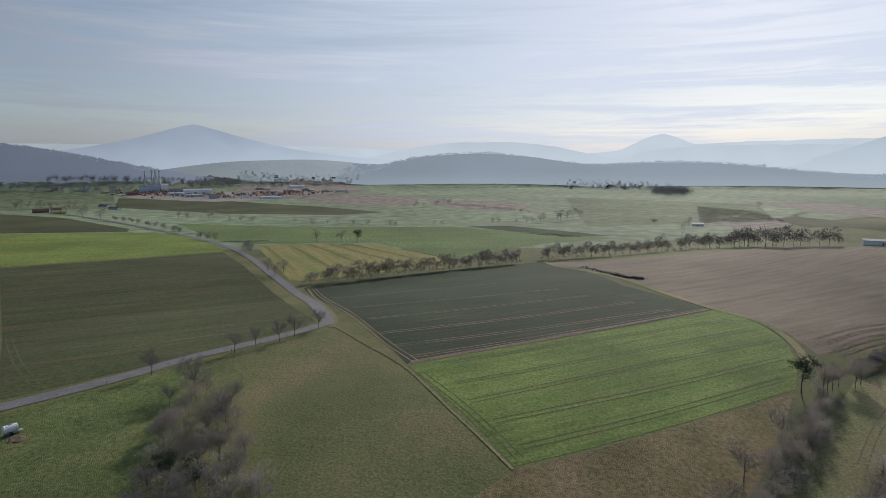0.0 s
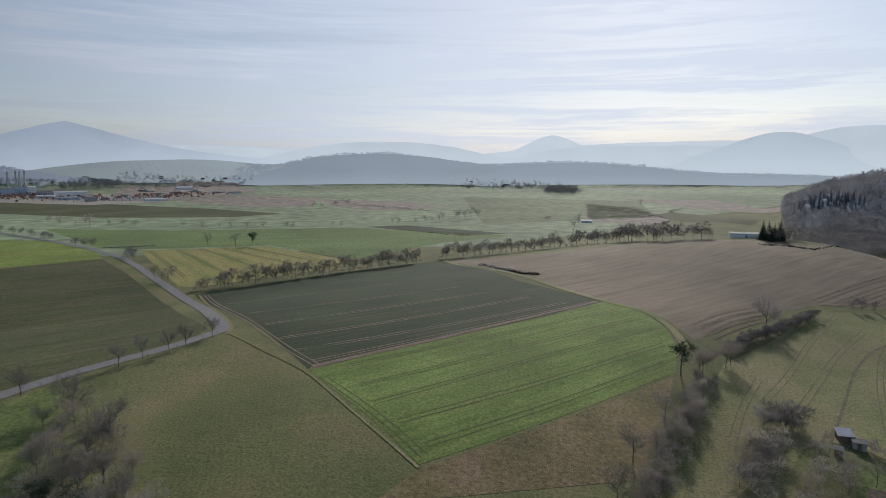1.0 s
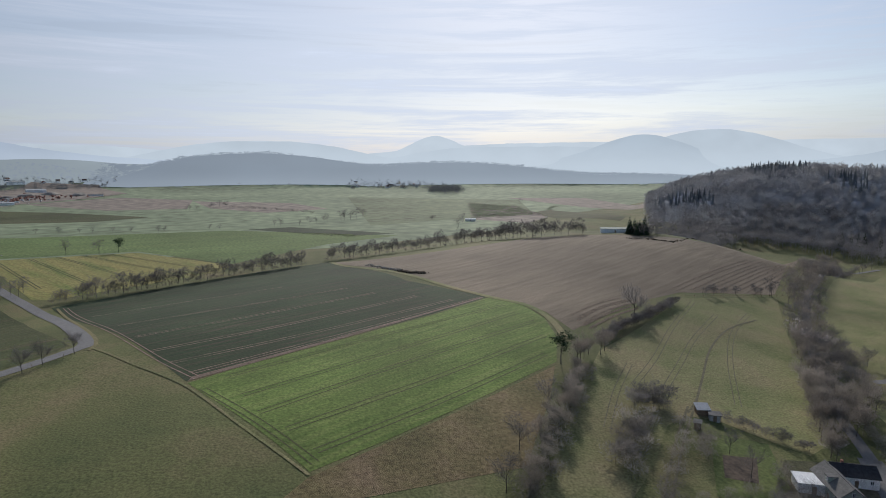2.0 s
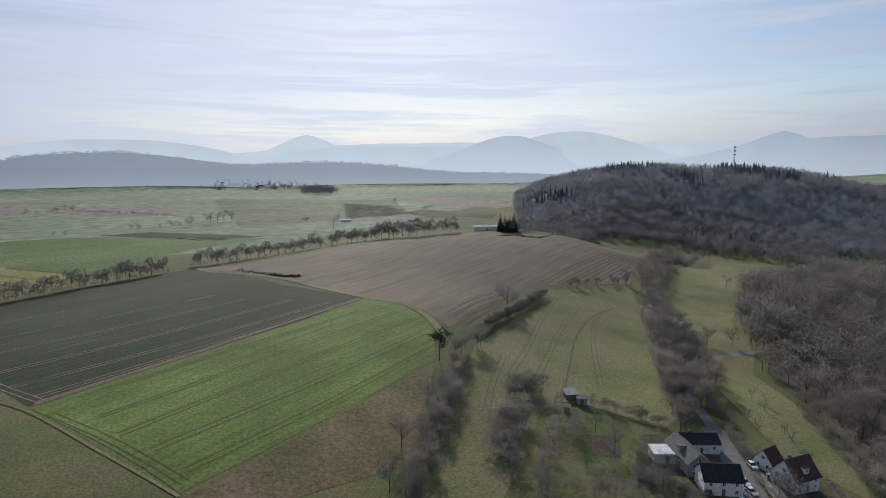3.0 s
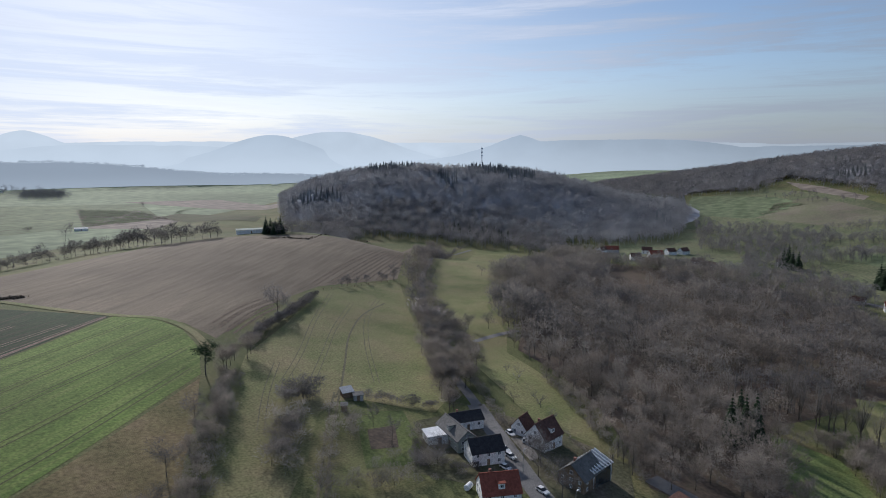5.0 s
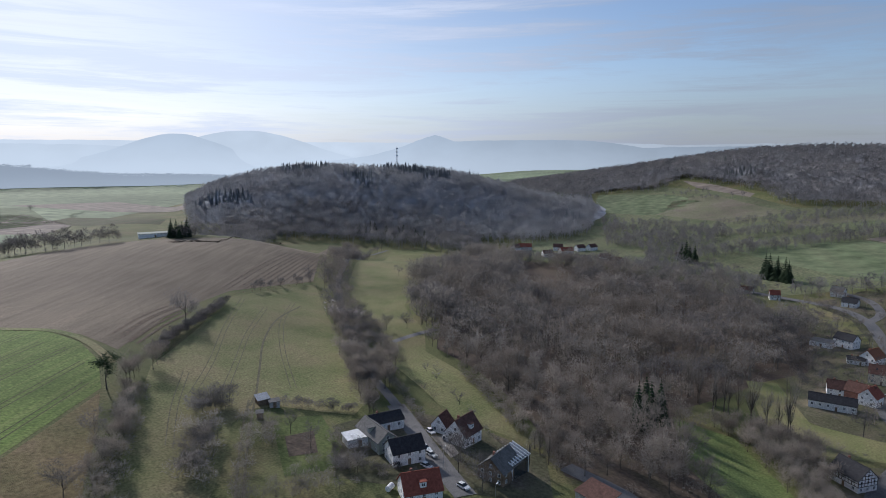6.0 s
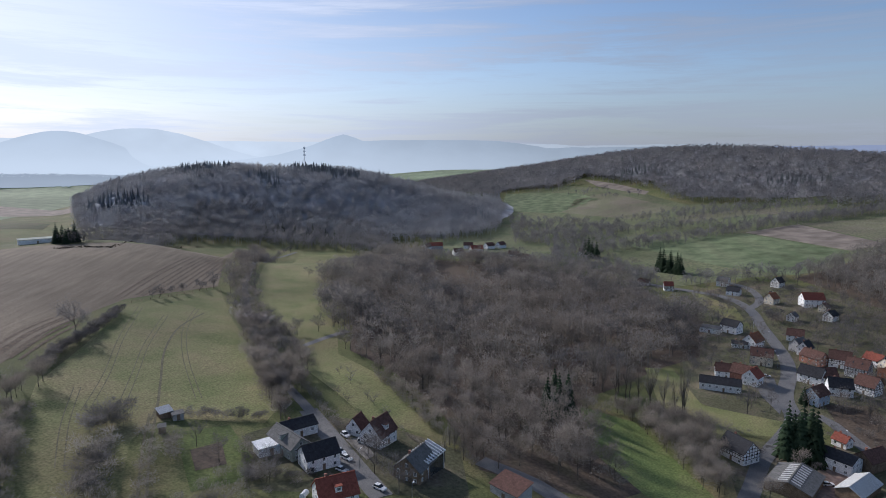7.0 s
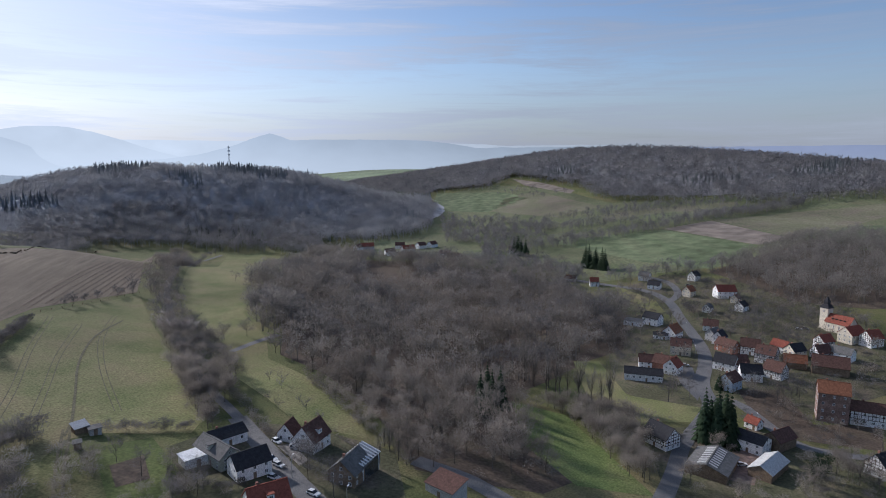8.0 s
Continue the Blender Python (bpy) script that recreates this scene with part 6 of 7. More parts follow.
trees_along("bush", [(162.8, 72.4), (157.8, 66.5), (154.9, 61.7)], 2.0, 1.3, 0.4, group="slope hedge")
trees_along("bush", [(149.0, 83.7), (141.3, 75.7)], 1.8, 1.4, 0.3, group="drive hedge")
lamp_post(*[(133.0, 71.2)][0])
lamp_post(*[(123.1, 52.1)][0])

# ---- the village ----
house(521.0, -49.2, -115, "white house with a grey hipped roof by the road", 10, 8, 5, 42, white_wall, grey_roof)
house(491.5, -53.9, -111, "white house with a dark roof and terrace", 11, 8, 4, 38, white_wall, dark_roof)
house(517.3, -86.8, -40, "white gabled house with a dark grey roof", 9, 8, 5, 45, white_wall, dark_roof)
house(468.3, -75.7, -39, "yellow house with an orange gable roof", 9, 8, 5, 45, cream_wall, orange_roof)
house(500.4, -8.1, -81, "half-timbered house with a red roof", 8, 7, 5, 42, white_wall, red_roof, timbered=True)
house(516.5, 10.8, -99, "low red-roofed barn beside the road", 11, 7, 3.5, 38, grey_wall, brown_roof, windows=False, category="barn", name="barn")
house(464.2, -99.2, -77, "large white farmhouse with a red roof", 16, 11, 6, 40, white_wall, red_roof)
house(450.2, -103.7, -33, "small cream gabled outhouse", 8, 6, 4, 40, cream_wall, brown_roof)
house(428.8, -102.6, -38, "white gabled house with a dark roof", 9, 7, 4.5, 42, white_wall, dark_roof)
house(389.1, -42.7, -124, "modern white house with a grey roof", 12, 9, 5.5, 38, white_wall, dark_roof, chimney=0)
shed(385.1, -31.3, -110, "white flat-roofed garage with a terrace", 11, 7, 3, 3.3, white_wall, grey_roof, "garage", "garage")
house(360.6, -50.8, -33, "white house with a steep orange-red roof", 12, 9, 5, 44, white_wall, orange_roof)
house(357.7, -43.7, -92, "low white annex with a dark roof", 9, 6, 3, 25, white_wall, dark_roof, floors=1)
house(330.5, -50.9, -99, "cream house with a dark red roof and skylights", 12, 9, 6, 40, cream_wall, brown_roof, skylights=2)
house(382.6, -75.1, -101, "plain white house with a dark brown roof", 10, 8, 4, 42, white_wall, brown_roof)
house(425.4, -81.1, -31, "small white house among gardens", 7, 6, 4, 40, white_wall, grey_roof)
house(361.0, -72.7, -41, "grey gabled house close to the road", 9, 7, 5, 45, grey_wall, grey_roof)
house(354.8, -74.8, -32, "white gabled house with a dark roof at the road", 8, 7, 5, 48, white_wall, dark_roof)
house(340.4, -75.9, -138, "long brick house with brown tiles", 13, 8, 4.5, 42, brick_wall, brown_roof)
house(338.9, -86.7, -104, "white half-timbered house with a brown roof", 11, 8, 5.5, 46, white_wall, brown_roof, timbered=True)
house(325.9, -91.3, -121, "half-timbered house with brown-red tiles", 11, 9, 6, 44, white_wall, brown_roof, timbered=True, skylights=2)
house(345.0, -103.1, -137, "white house with a red tile roof", 10, 7, 4.5, 42, white_wall, red_roof)
house(337.3, -107.6, -58, "cream gabled house with a dark roof", 10, 8, 5, 42, cream_wall, dark_roof)
house(355.7, -127.1, -60, "half-timbered gable under a bright red roof", 9, 8, 5, 42, white_wall, red_roof, timbered=True)
house(336.1, -129.0, -131, "white house with a grey roof and long annex", 12, 8, 5, 38, white_wall, grey_roof)
house(337.4, -119.7, -70, "timbered house with a dark brown roof", 9, 8, 4.5, 45, white_wall, brown_roof, timbered=True)
house(360.2, -151.4, -63, "half-timbered house with a weathered red roof", 10, 9, 6, 44, white_wall, red_roof, timbered=True)
house(309.2, -68.8, -123, "white gabled house with a black roof at the bend", 12, 8, 5, 46, white_wall, dark_roof)
house(309.7, -74.5, -74, "brown-roofed house behind the bend", 9, 8, 5, 46, white_wall, brown_roof)
house(296.7, -76.7, -89, "compact white house with a black slate roof", 11, 8, 5, 44, white_wall, dark_roof)
house(282.2, -64.9, -41, "pale blue house with a red-brown roof", 10, 8, 5.5, 42, blue_wall, brown_roof)
house(302.7, -89.1, -131, "half-timbered house with old brown tiles", 10, 9, 5, 44, white_wall, brown_roof, timbered=True)
house(320.5, -102.4, -98, "old barn with an orange-brown roof", 12, 8, 4, 42, wood_wall, orange_roof, windows=False, category="barn", name="barn")
house(315.1, -116.2, -105, "large barn with a dark brown roof", 18, 11, 5, 42, wood_wall, brown_roof, windows=False, category="barn", name="barn")
house(286.0, -28.4, -94, "long low white house with a dark tile roof", 20, 8, 4, 32, white_wall, dark_roof, floors=1, chimney=0)
house(304.0, -32.3, -91, "white cottage with a brown roof", 11, 8, 4.5, 40, white_wall, brown_roof)
house(301.6, -39.9, -118, "reddish barn with weathered tiles", 12, 9, 5, 40, brick_wall, brown_roof, windows=False, category="barn", name="barn")
house(298.1, -42.9, -28, "red-roofed gabled farm building", 9, 8, 5, 45, white_wall, red_roof)
house(218.2, -28.9, -136, "half-timbered house with a long black roof", 12, 9, 5, 42, white_wall, dark_roof, timbered=True)
house(221.5, -59.5, -127, "white house with a dark flat-pitched roof", 12, 9, 5, 26, white_wall, dark_roof)
house(240.7, -64.7, -135, "small white cottage with a red roof", 6, 5, 3, 40, white_wall, red_roof, floors=1)
house(226.0, -69.4, -47, "barn with an old brown roof", 12, 8, 4.5, 38, wood_wall, brown_roof, windows=False, category="barn", name="barn")
house(211.9, -95.9, -54, "dark half-timbered house at the yard", 9, 8, 5, 45, white_wall, dark_roof, timbered=True)
big_barn = house(203.0, -43.0, -24, "wide barn with a grey corrugated roof and pale light panels", 19, 15, 3.4, 18, wood_wall, grey_roof, windows=False, category="barn", name="barn", chimney=0)
house(205.0, -60.5, -35, "long barn with a pale grey sheet roof", 17, 8.5, 3.4, 28, wood_wall, pale_roof, windows=False, category="barn", name="barn", chimney=0)


for i in range(9):
    for side in (-1, 1):
        panel = part("light_panel", block(-0.42, 0.42, -1.7, 1.7, 0, 0.08), pale_roof, big_barn, "pale translucent roof panel")
        panel.matrix_basis = pose((i - 4) * 1.9, side * 2.1, 3.4 + 5.4 * math.tan(radians(18)) + 0.26, -side * 18, 0, 0)


def church(x, y, turn):
    """The village church: nave with a red roof, tower with a slate helmet."""
    root = tagged(new("church"), "cream church with red roof and slate-capped tower", "church")
    root.matrix_basis = pose(x, y, ground_z(x, y), 0, 0, turn) @ Matrix.Scale(0.78, 4)
    bm = bmesh.new()
    l, w, eave, ridge = 9.0, 5.0, 7.0, 12.5
    v = [bm.verts.new(p) for p in ((-l, -w, -2), (l, -w, -2), (l, w, -2), (-l, w, -2), (-l, -w, eave), (l, -w, eave), (l, w, eave), (-l, w, eave), (-l, 0, ridge), (l, 0, ridge))]
    for f in ((0, 1, 5, 4), (2, 3, 7, 6), (1, 2, 6, 9, 5), (3, 0, 4, 8, 7), (3, 2, 1, 0)):
        bm.faces.new([v[i] for i in f])
    part("nave", bm, cream_wall, root)
    bm = bmesh.new()
    slab_roof(bm, 18, 10, eave, ridge)
    roof = part("roof", bm, red_roof, root)
    for i in range(4):
        part("dormer", block(-5 + 3 * i, -4 + 3 * i, -3.6, -2.4, 9.0, 10.0), dark_roof, roof)
    tower = part("tower", block(-14.6, -8.6, -3, 3, -2, 16), cream_wall, root)
    bm = bmesh.new()
    rings = [(3.5, 16.0), (3.4, 16.4), (2.0, 18.6), (1.5, 19.0), (1.5, 20.4), (1.7, 20.6), (0.9, 22.6), (0.05, 24.6)]
    last = None
    for r, z in rings:
        ring = [bm.verts.new((-11.6 + r * sx, r * sy, z)) for sx, sy in ((-1, -1), (1, -1), (1, 1), (-1, 1))]
        if last:
            for i in range(4):
                bm.faces.new((last[i], last[(i + 1) % 4], ring[(i + 1) % 4], ring[i]))
        else:
            bm.faces.new(ring[::-1])
        last = ring
    bm.faces.new(last)
    part("helmet", bm, dark_roof, tower, "dark slate tower helmet")
    for i in range(4):
        for sign, tt in ((-1, 0), (1, 180)):
            window_at(root, -6 + 4 * i, sign * 5, 3.8, tt, 1.0, 2.6)
    for tx, ty, tt in ((-11.6, -3, 0), (-14.6, 0, -90), (-11.6, 3, 180)):
        window_at(root, tx, ty, 13.5, tt, 1.0, 1.6)


church(383.7, -145.1, -143)
house(366.5, -144.3, -56, "cream parsonage with a red gabled roof", 13, 10, 6, 42, cream_wall, red_roof)


def castle(x, y, turn):
    """The tall red sandstone residence with its half-timbered wing."""
    house(x, y, turn, "tall red sandstone castle block with orange roof", 12, 9.5, 13.5, 40, stone_wall, orange_roof, floors=4, size=0.88, category="castle", name="castle", chimney=1, door=False)
    c, s = math.cos(radians(turn)), math.sin(radians(turn))
    house(x + 13.5 * c - 1 * s, y + 13.5 * s + 1 * c, turn, "castle wing with half-timbered upper floor", 18, 8, 7, 40, white_wall, brown_roof, timbered=True, category="castle", name="castle_wing", door=False)


castle(256.1, -96.4, -103)

# ---- the far hamlet ----
for place in ((647.1, 252.8, -9), (622.8, 206.7, -52), (680.5, 187.5, -35), (675.2, 211.5, -73), (624.6, 145.2, -87), (608.5, 130.6, -93), (692.4, 176.8, -26), (657.4, 75.3, -83)):
    house(*place, "white house with a brown roof in the far hamlet", 13, 9, 5, 40, white_wall, brown_roof, chimney=0, door=False)
for place in ((658.0, 245.9, -60), (651.3, 194.7, -43)):
    house(*place, "red-roofed farm barn in the far hamlet", 18, 10, 5, 40, grey_wall, red_roof, windows=False, category="barn", name="barn", chimney=0)


# ---- more trees in the valley and village ----
valley_spots = [(x, y, planting.uniform(0.4, 0.75)) for x, y in places_in([(855.0, 122.7), (781.3, 37.3), (797.0, -98.2), (870.7, -247.3), (895.3, -256.2), (832.7, -104.9), (818.8, 40.6)], 8, 51, 0.8)]
for outline, apart, keep in (([(930.6, 223.7), (889.1, 110.9), (824.6, 38.1), (731.2, 43.3), (688.0, 98.4), (723.1, 166.6)], 9, 0.7), ([(669.6, 115.0), (707.9, 48.3), (736.8, -15.7), (782.7, -96.6), (873.2, -192.2), (926.0, -288.9), (894.7, -286.4), (823.0, -181.6), (745.8, -92.4), (703.3, -15.2), (663.6, 45.1), (608.1, 98.5)], 8, 0.85), ([(865.2, 75.7), (918.3, -34.2), (974.6, -213.2), (966.2, -358.0), (937.8, -348.0), (926.2, -203.2), (837.9, -31.7)], 13, 0.8),
                             ([(578.5, 228.7), (552.8, 105.5), (528.0, 35.4), (502.1, -3.1), (554.8, 1.9), (623.7, 77.2), (603.2, 121.1), (604.6, 232.5)], 8, 0.7), ([(513.3, -7.7), (527.4, -67.3), (550.6, -124.2), (566.8, -127.6), (547.9, -69.6), (531.1, -7.9)], 8, 0.8), ([(780.4, 25.3), (790.0, -30.2), (796.6, -78.2), (813.4, -31.0), (811.9, 26.4)], 12, 0.6), ([(1147.2, 176.2), (1157.7, 113.1), (1078.7, 36.7), (1063.8, 84.1)], 14, 0.3)):
    valley_spots += [(x, y, planting.uniform(0.4, 0.85)) for x, y in places_in(outline, apart * 0.78, 52 + len(valley_spots), keep)]
woods("valley_trees", valley_spots, bare_kinds, valley_twig, "leafless trees and hedges along the valley stream", 17)
for outline, apart, seed in (([(350.7, -19.0), (312.6, -31.2), (292.5, -19.1), (326.7, -9.1)], 7, 53), ([(442.9, -101.5), (440.5, -149.4), (381.3, -136.4), (369.5, -115.4), (367.1, -94.2), (402.1, -92.8)], 9, 54), ([(469.3, 5.3), (428.7, -22.3), (330.1, -23.9), (348.5, -9.5), (399.2, 0.4)], 8, 55), ([(551.4, -74.7), (540.4, -134.9), (504.6, -126.6), (491.6, -87.7)], 11, 56), ([(282.9, -74.2), (287.0, -91.3), (267.2, -89.7), (269.4, -73.1)], 8, 57), ([(231.9, -75.2), (234.4, -105.1), (196.7, -89.6), (190.4, -63.0)], 9, 58), ([(686.6, 85.2), (585.2, 2.2), (524.0, 1.6), (585.3, 72.3)], 10, 59)):
    for x, y in places_in(outline, apart, seed, 0.75):
        key = planting.choice(("round", "wood", "bush", "bush"))
        tree_at(key, x, y, planting.uniform(3, 5) if key == "bush" else planting.uniform(6, 10), "village growth")
for p in places_in([(513.6, -25.9), (465.3, -178.2), (318.9, -139.7), (274.0, -65.3), (271.4, -25.2), (350.0, -15.8)], 15, 60, 0.6):
    tree_at("bush", *p, planting.uniform(1.5, 3.2), "garden bushes")
for p in places_in([(135.5, 109.2), (142.0, 92.5), (157.5, 61.7), (133.5, 43.6), (115.4, 93.9)], 8, 61, 0.45):
    tree_at("bush", *p, planting.uniform(1.5, 3.0), "garden bushes")
for p in places_in([(98.9, 104.8), (131.4, 98.5), (114.8, 82.3), (87.7, 96.5)], 5.5, 62, 0.7):
    tree_at("bush", *p, planting.uniform(2.0, 4.0), "garden bushes")



def free(x, y, room):
    """Whether a plant of this reach stands clear of houses and roads."""
    return all(math.hypot(x - a, y - b) > r + room for a, b, r in HOMES) and all(math.hypot(x - a, y - b) > r + room * 0.7 for a, b, r in ROADS)


village = [(472.2, -11.6), (541.6, -68.9), (504.6, -126.6), (439.5, -162.4), (371.9, -163.3), (289.0, -129.2), (250.8, -80.7), (260.2, -60.1), (262.0, -40.0), (300.0, -20.0), (349.2, -14.7)]
for x, y in places_in(village, 6.0, 63, 0.9):
    key = planting.choice(("round", "wood", "bush", "thorn", "bush", "thorn"))
    if free(x, y, 1.5 if key in ("bush", "thorn") else 3.0):
        tree_at(key, x, y, planting.uniform(1.6, 4.2) if key in ("bush", "thorn") else planting.uniform(6, 11.5), "village growth")
for x, y in places_in([(232.0, -22.0), (262.0, -64.0), (232.0, -108.0), (196.0, -92.0), (180.0, -60.0), (182.0, -32.0)], 6.0, 64, 0.7):
    key = planting.choice(("wood", "bush", "thorn", "bush"))
    if free(x, y, 1.5 if key != "wood" else 3.0):
        tree_at(key, x, y, planting.uniform(1.8, 4.0) if key != "wood" else planting.uniform(6, 10), "farm growth")

# ---- on the hill ----
def radio_mast(x, y):
    """A lattice mast with antennas."""
    root = tagged(new("radio_mast"), "slim grey lattice radio mast on the wooded hill", "mast")
    root.matrix_basis = pose(x, y, ground_z(x, y))
    tall = 48.0
    for k in range(3):
        t = 2.094 * k
        v, f = [], []
        tube(v, f, [Vector((math.cos(t) * 1.6, math.sin(t) * 1.6, -1)), Vector((math.cos(t) * 0.5, math.sin(t) * 0.5, tall))], [0.22, 0.15], 4)
        mesh_object("leg", v, f, metal_grey, root)
    v, f = [], []
    for i in range(24):
        z0, z1 = tall * i / 24, tall * (i + 1) / 24
        r0, r1 = 1.6 - 1.1 * i / 24, 1.6 - 1.1 * (i + 1) / 24
        for k in range(3):
            a, b = 2.094 * k, 2.094 * (k + 1)
            tube(v, f, [Vector((math.cos(a) * r0, math.sin(a) * r0, z0)), Vector((math.cos(b) * r1, math.sin(b) * r1, z1))], [0.08, 0.08], 3)
    mesh_object("lattice", v, f, metal_grey, root)
    for z in (32, 38, 44):
        part("antenna", block(-1.3, 1.3, -1.3, 1.3, z, z + 2.2), frame_white, root)


radio_mast(900, 574)
for k in range(12):
    tree_at("tall", clearing[0] + planting.uniform(-38, 38), clearing[1] + planting.uniform(-38, 38), planting.uniform(16, 24))


# ---- the plain ----
def chimney_stack(x, y, tall):
    root = tagged(new("factory_chimney"), "tall pale concrete factory chimney", "chimney", "factory chimneys")
    root.matrix_basis = pose(x, y, ground_z(x, y))
    v, f = [], []
    tube(v, f, [Vector((0, 0, -1)), Vector((0, 0, tall * 0.5)), Vector((0, 0, tall - 1)), Vector((0, 0, tall))], [2.4, 2.1, 1.8, 2.0], 12)
    mesh_object("shaft", v, f, pale_roof, root)
    v, f = [], []
    tube(v, f, [Vector((0, 0, tall - 3)), Vector((0, 0, tall - 1.5))], [2.15, 2.15], 12)
    mesh_object("rim", v, f, grey_wall, root)


for x, y in [(-680.3, 1393.3), (-673.2, 1411.4), (-666.7, 1414.1), (-662.1, 1424.2)]:
    chimney_stack(x, y, 42)
for place, size, wall, roof in (((-667.6, 1366.5, 26), (26, 14, 12), blue_wall, grey_roof), ((-654.3, 1387.1, 25), (30, 16, 14), blue_wall, grey_roof), ((-636.6, 1393.6, 30), (16, 14, 14), white_wall, pale_roof), ((-595.6, 1381.8, 23), (50, 20, 8), grey_wall, grey_roof),
                                ((-554.9, 1376.1, 25), (60, 14, 9), white_wall, pale_roof), ((-586.1, 1336.0, 19), (30, 12, 5), white_wall, pale_roof), ((-536.9, 1315.3, 22), (36, 12, 5), blue_wall, pale_roof), ((-671.4, 1315.8, 27), (24, 12, 6), brick_wall, brown_roof),
                                ((-851.1, 1340.2, 32), (16, 12, 9), cream_wall, brown_roof), ((-793.7, 1352.7, 30), (16, 12, 9), white_wall, brown_roof), ((-731.4, 1348.5, 28), (14, 12, 9), cream_wall, brown_roof), ((-552.5, 2098.6, 15), (46, 14, 10), white_wall, pale_roof),
                                ((-403.9, 1680.3, 24), (40, 20, 7), white_wall, pale_roof), ((-369.3, 1305.9, 16), (40, 14, 4), white_wall, pale_roof), ((-417.6, 2010.1, 12), (24, 12, 5), grey_wall, grey_roof), ((-257.6, 1549.5, 9), (30, 12, 4), white_wall, grey_roof), ((-484.1, 1288.2, 41), (20, 10, 9), grey_wall, grey_roof)):
    house(*place, "low industrial hall on the works site", size[0], size[1], size[2], 12, wall, roof, windows=False, chimney=0, size=1.0, category="factory hall", name="factory_hall")
drape("works_ground", [(-467.1, 1290.9), (-533.9, 1673.7), (-524.5, 2144.6), (-333.7, 2068.7), (-208.9, 1679.2), (-261.9, 1452.4), (-345.9, 1309.3)], far_soil_haze, "churned reddish ground of the gravel works", 0.1, "ground")
drape("works_ground", [(-713.8, 1315.1), (-509.3, 1428.2), (-415.7, 1298.9), (-337.7, 1278.1), (-454.3, 1207.9), (-650.7, 1262.6)], gravel, "pale paved ground of the works", 0.1, "ground")


def mound(x, y, r, tall, seed, material, label):
    """A heap with an uneven outline."""
    bm = bmesh.new()
    bmesh.ops.create_icosphere(bm, subdivisions=3, radius=1.0)
    for v in bm.verts:
        k = 1 + 0.35 * noise.noise(v.co * 1.7 + Vector((seed * 7.3, 0, 0)))
        v.co = Vector((v.co.x * r * k, v.co.y * r * k, max(v.co.z, -0.15) * tall * k))
    root = part("mound", bm, material, None)
    root.location = (x, y, ground_z(x, y))
    return tagged(root, label, "mound", "heaps")


for i, (x, y) in enumerate([(-453.7, 1387.0), (-452.0, 1526.5), (-393.3, 1439.8), (-375.7, 1503.9), (-349.3, 1574.2), (-294.9, 1556.7)]):
    mound(x, y, 18, 7, i, gravel, "reddish gravel heap at the works")


def rubble(name, line, count, size, spread, material, label, seed):
    """A row of tumbled lumps."""
    rng = random.Random(seed)
    bm = bmesh.new()
    for i in range(count):
        t = rng.random() * (len(line) - 1.001)
        k = int(t)
        x = line[k][0] + (line[k + 1][0] - line[k][0]) * (t - k) + rng.gauss(0, spread)
        y = line[k][1] + (line[k + 1][1] - line[k][1]) * (t - k) + rng.gauss(0, spread)
        s = size * rng.uniform(0.4, 1.2)
        m = Matrix.LocRotScale((x, y, ground_z(x, y) + s * 0.25), Euler((rng.uniform(0, 3), rng.uniform(0, 3), rng.uniform(0, 3))), (s, s * rng.uniform(0.5, 1), s * rng.uniform(0.4, 0.8)))
        bmesh.ops.create_icosphere(bm, subdivisions=1, radius=0.6, matrix=m)
    tagged(part(name, bm, material, None), label, "rubble", kind="stuff")


rubble("dung_heap", [(97.1, 335.0), (100.2, 324.5), (107.1, 317.4)], 130, 1.5, 1.0, furrow, "dark row of dumped dung at the field's edge", 3)
rubble("straw_heap", [(94.8, 407.9), (94.2, 360.7), (98.3, 337.2)], 110, 1.3, 1.2, gravel, "pale row of straw and stones at the field's edge", 4)
rubble("stone_row", [(-218.5, 602.5), (-200.4, 602.5), (-176.2, 607.0)], 110, 1.6, 1.5, gravel, "row of pale stones beside the field", 5)
rubble("hay_bank", [(278.0, 363.3), (303.9, 344.2), (533.3, 499.6)], 160, 1.3, 1.2, furrow, "dark straw bank along the rise", 6)

rubble("works_clutter", [(-560.0, 1335.0), (-430.0, 1330.0), (-350.0, 1420.0)], 260, 5.0, 26, pale_roof, "pale machines and stacked goods on the works site", 7)
rubble("works_clutter", [(-700.0, 1345.0), (-560.0, 1350.0), (-400.0, 1400.0), (-330.0, 1520.0)], 300, 6.5, 30, brick_wall, "brown heaps and stores on the works site", 8)
# hamlet and farm by the plain road
house(-636.1, 957.3, 34, "long red-brown barn by the plain road", 26, 12, 4, 30, wood_wall, brown_roof, windows=False, chimney=0, category="barn", name="barn")
house(-618.1, 968.4, 43, "barn with a yellow wall and red roof", 16, 11, 5, 32, cream_wall, brown_roof, windows=False, chimney=0, category="barn", name="barn")
shed(-592.4, 935.9, 32, "yellow container beside the barn", 16, 4, 3.4, 3.6, paint("yellow_paint", (0.55, 0.38, 0.06)), grey_roof, "container", "container")
for place in ((-602.1, 1078.4, -16), (-550.1, 1015.1, -17)):
    house(*place, "grey field barn beside the track", 24, 9, 4, 25, grey_wall, grey_roof, windows=False, chimney=0, category="barn", name="barn")
for x, y in places_in([(-741.9, 1014.6), (-513.7, 895.8), (-571.8, 1015.1), (-706.2, 1141.9), (-831.1, 1138.1)], 19, 71, 0.5):
    tree_at("round", x, y, planting.uniform(9, 14))
shed(294.0, 402.0, -28, "long white and green field shelter", 22, 6, 3.0, 3.6, white_wall, green_wall, "shelter", "field_shelter")
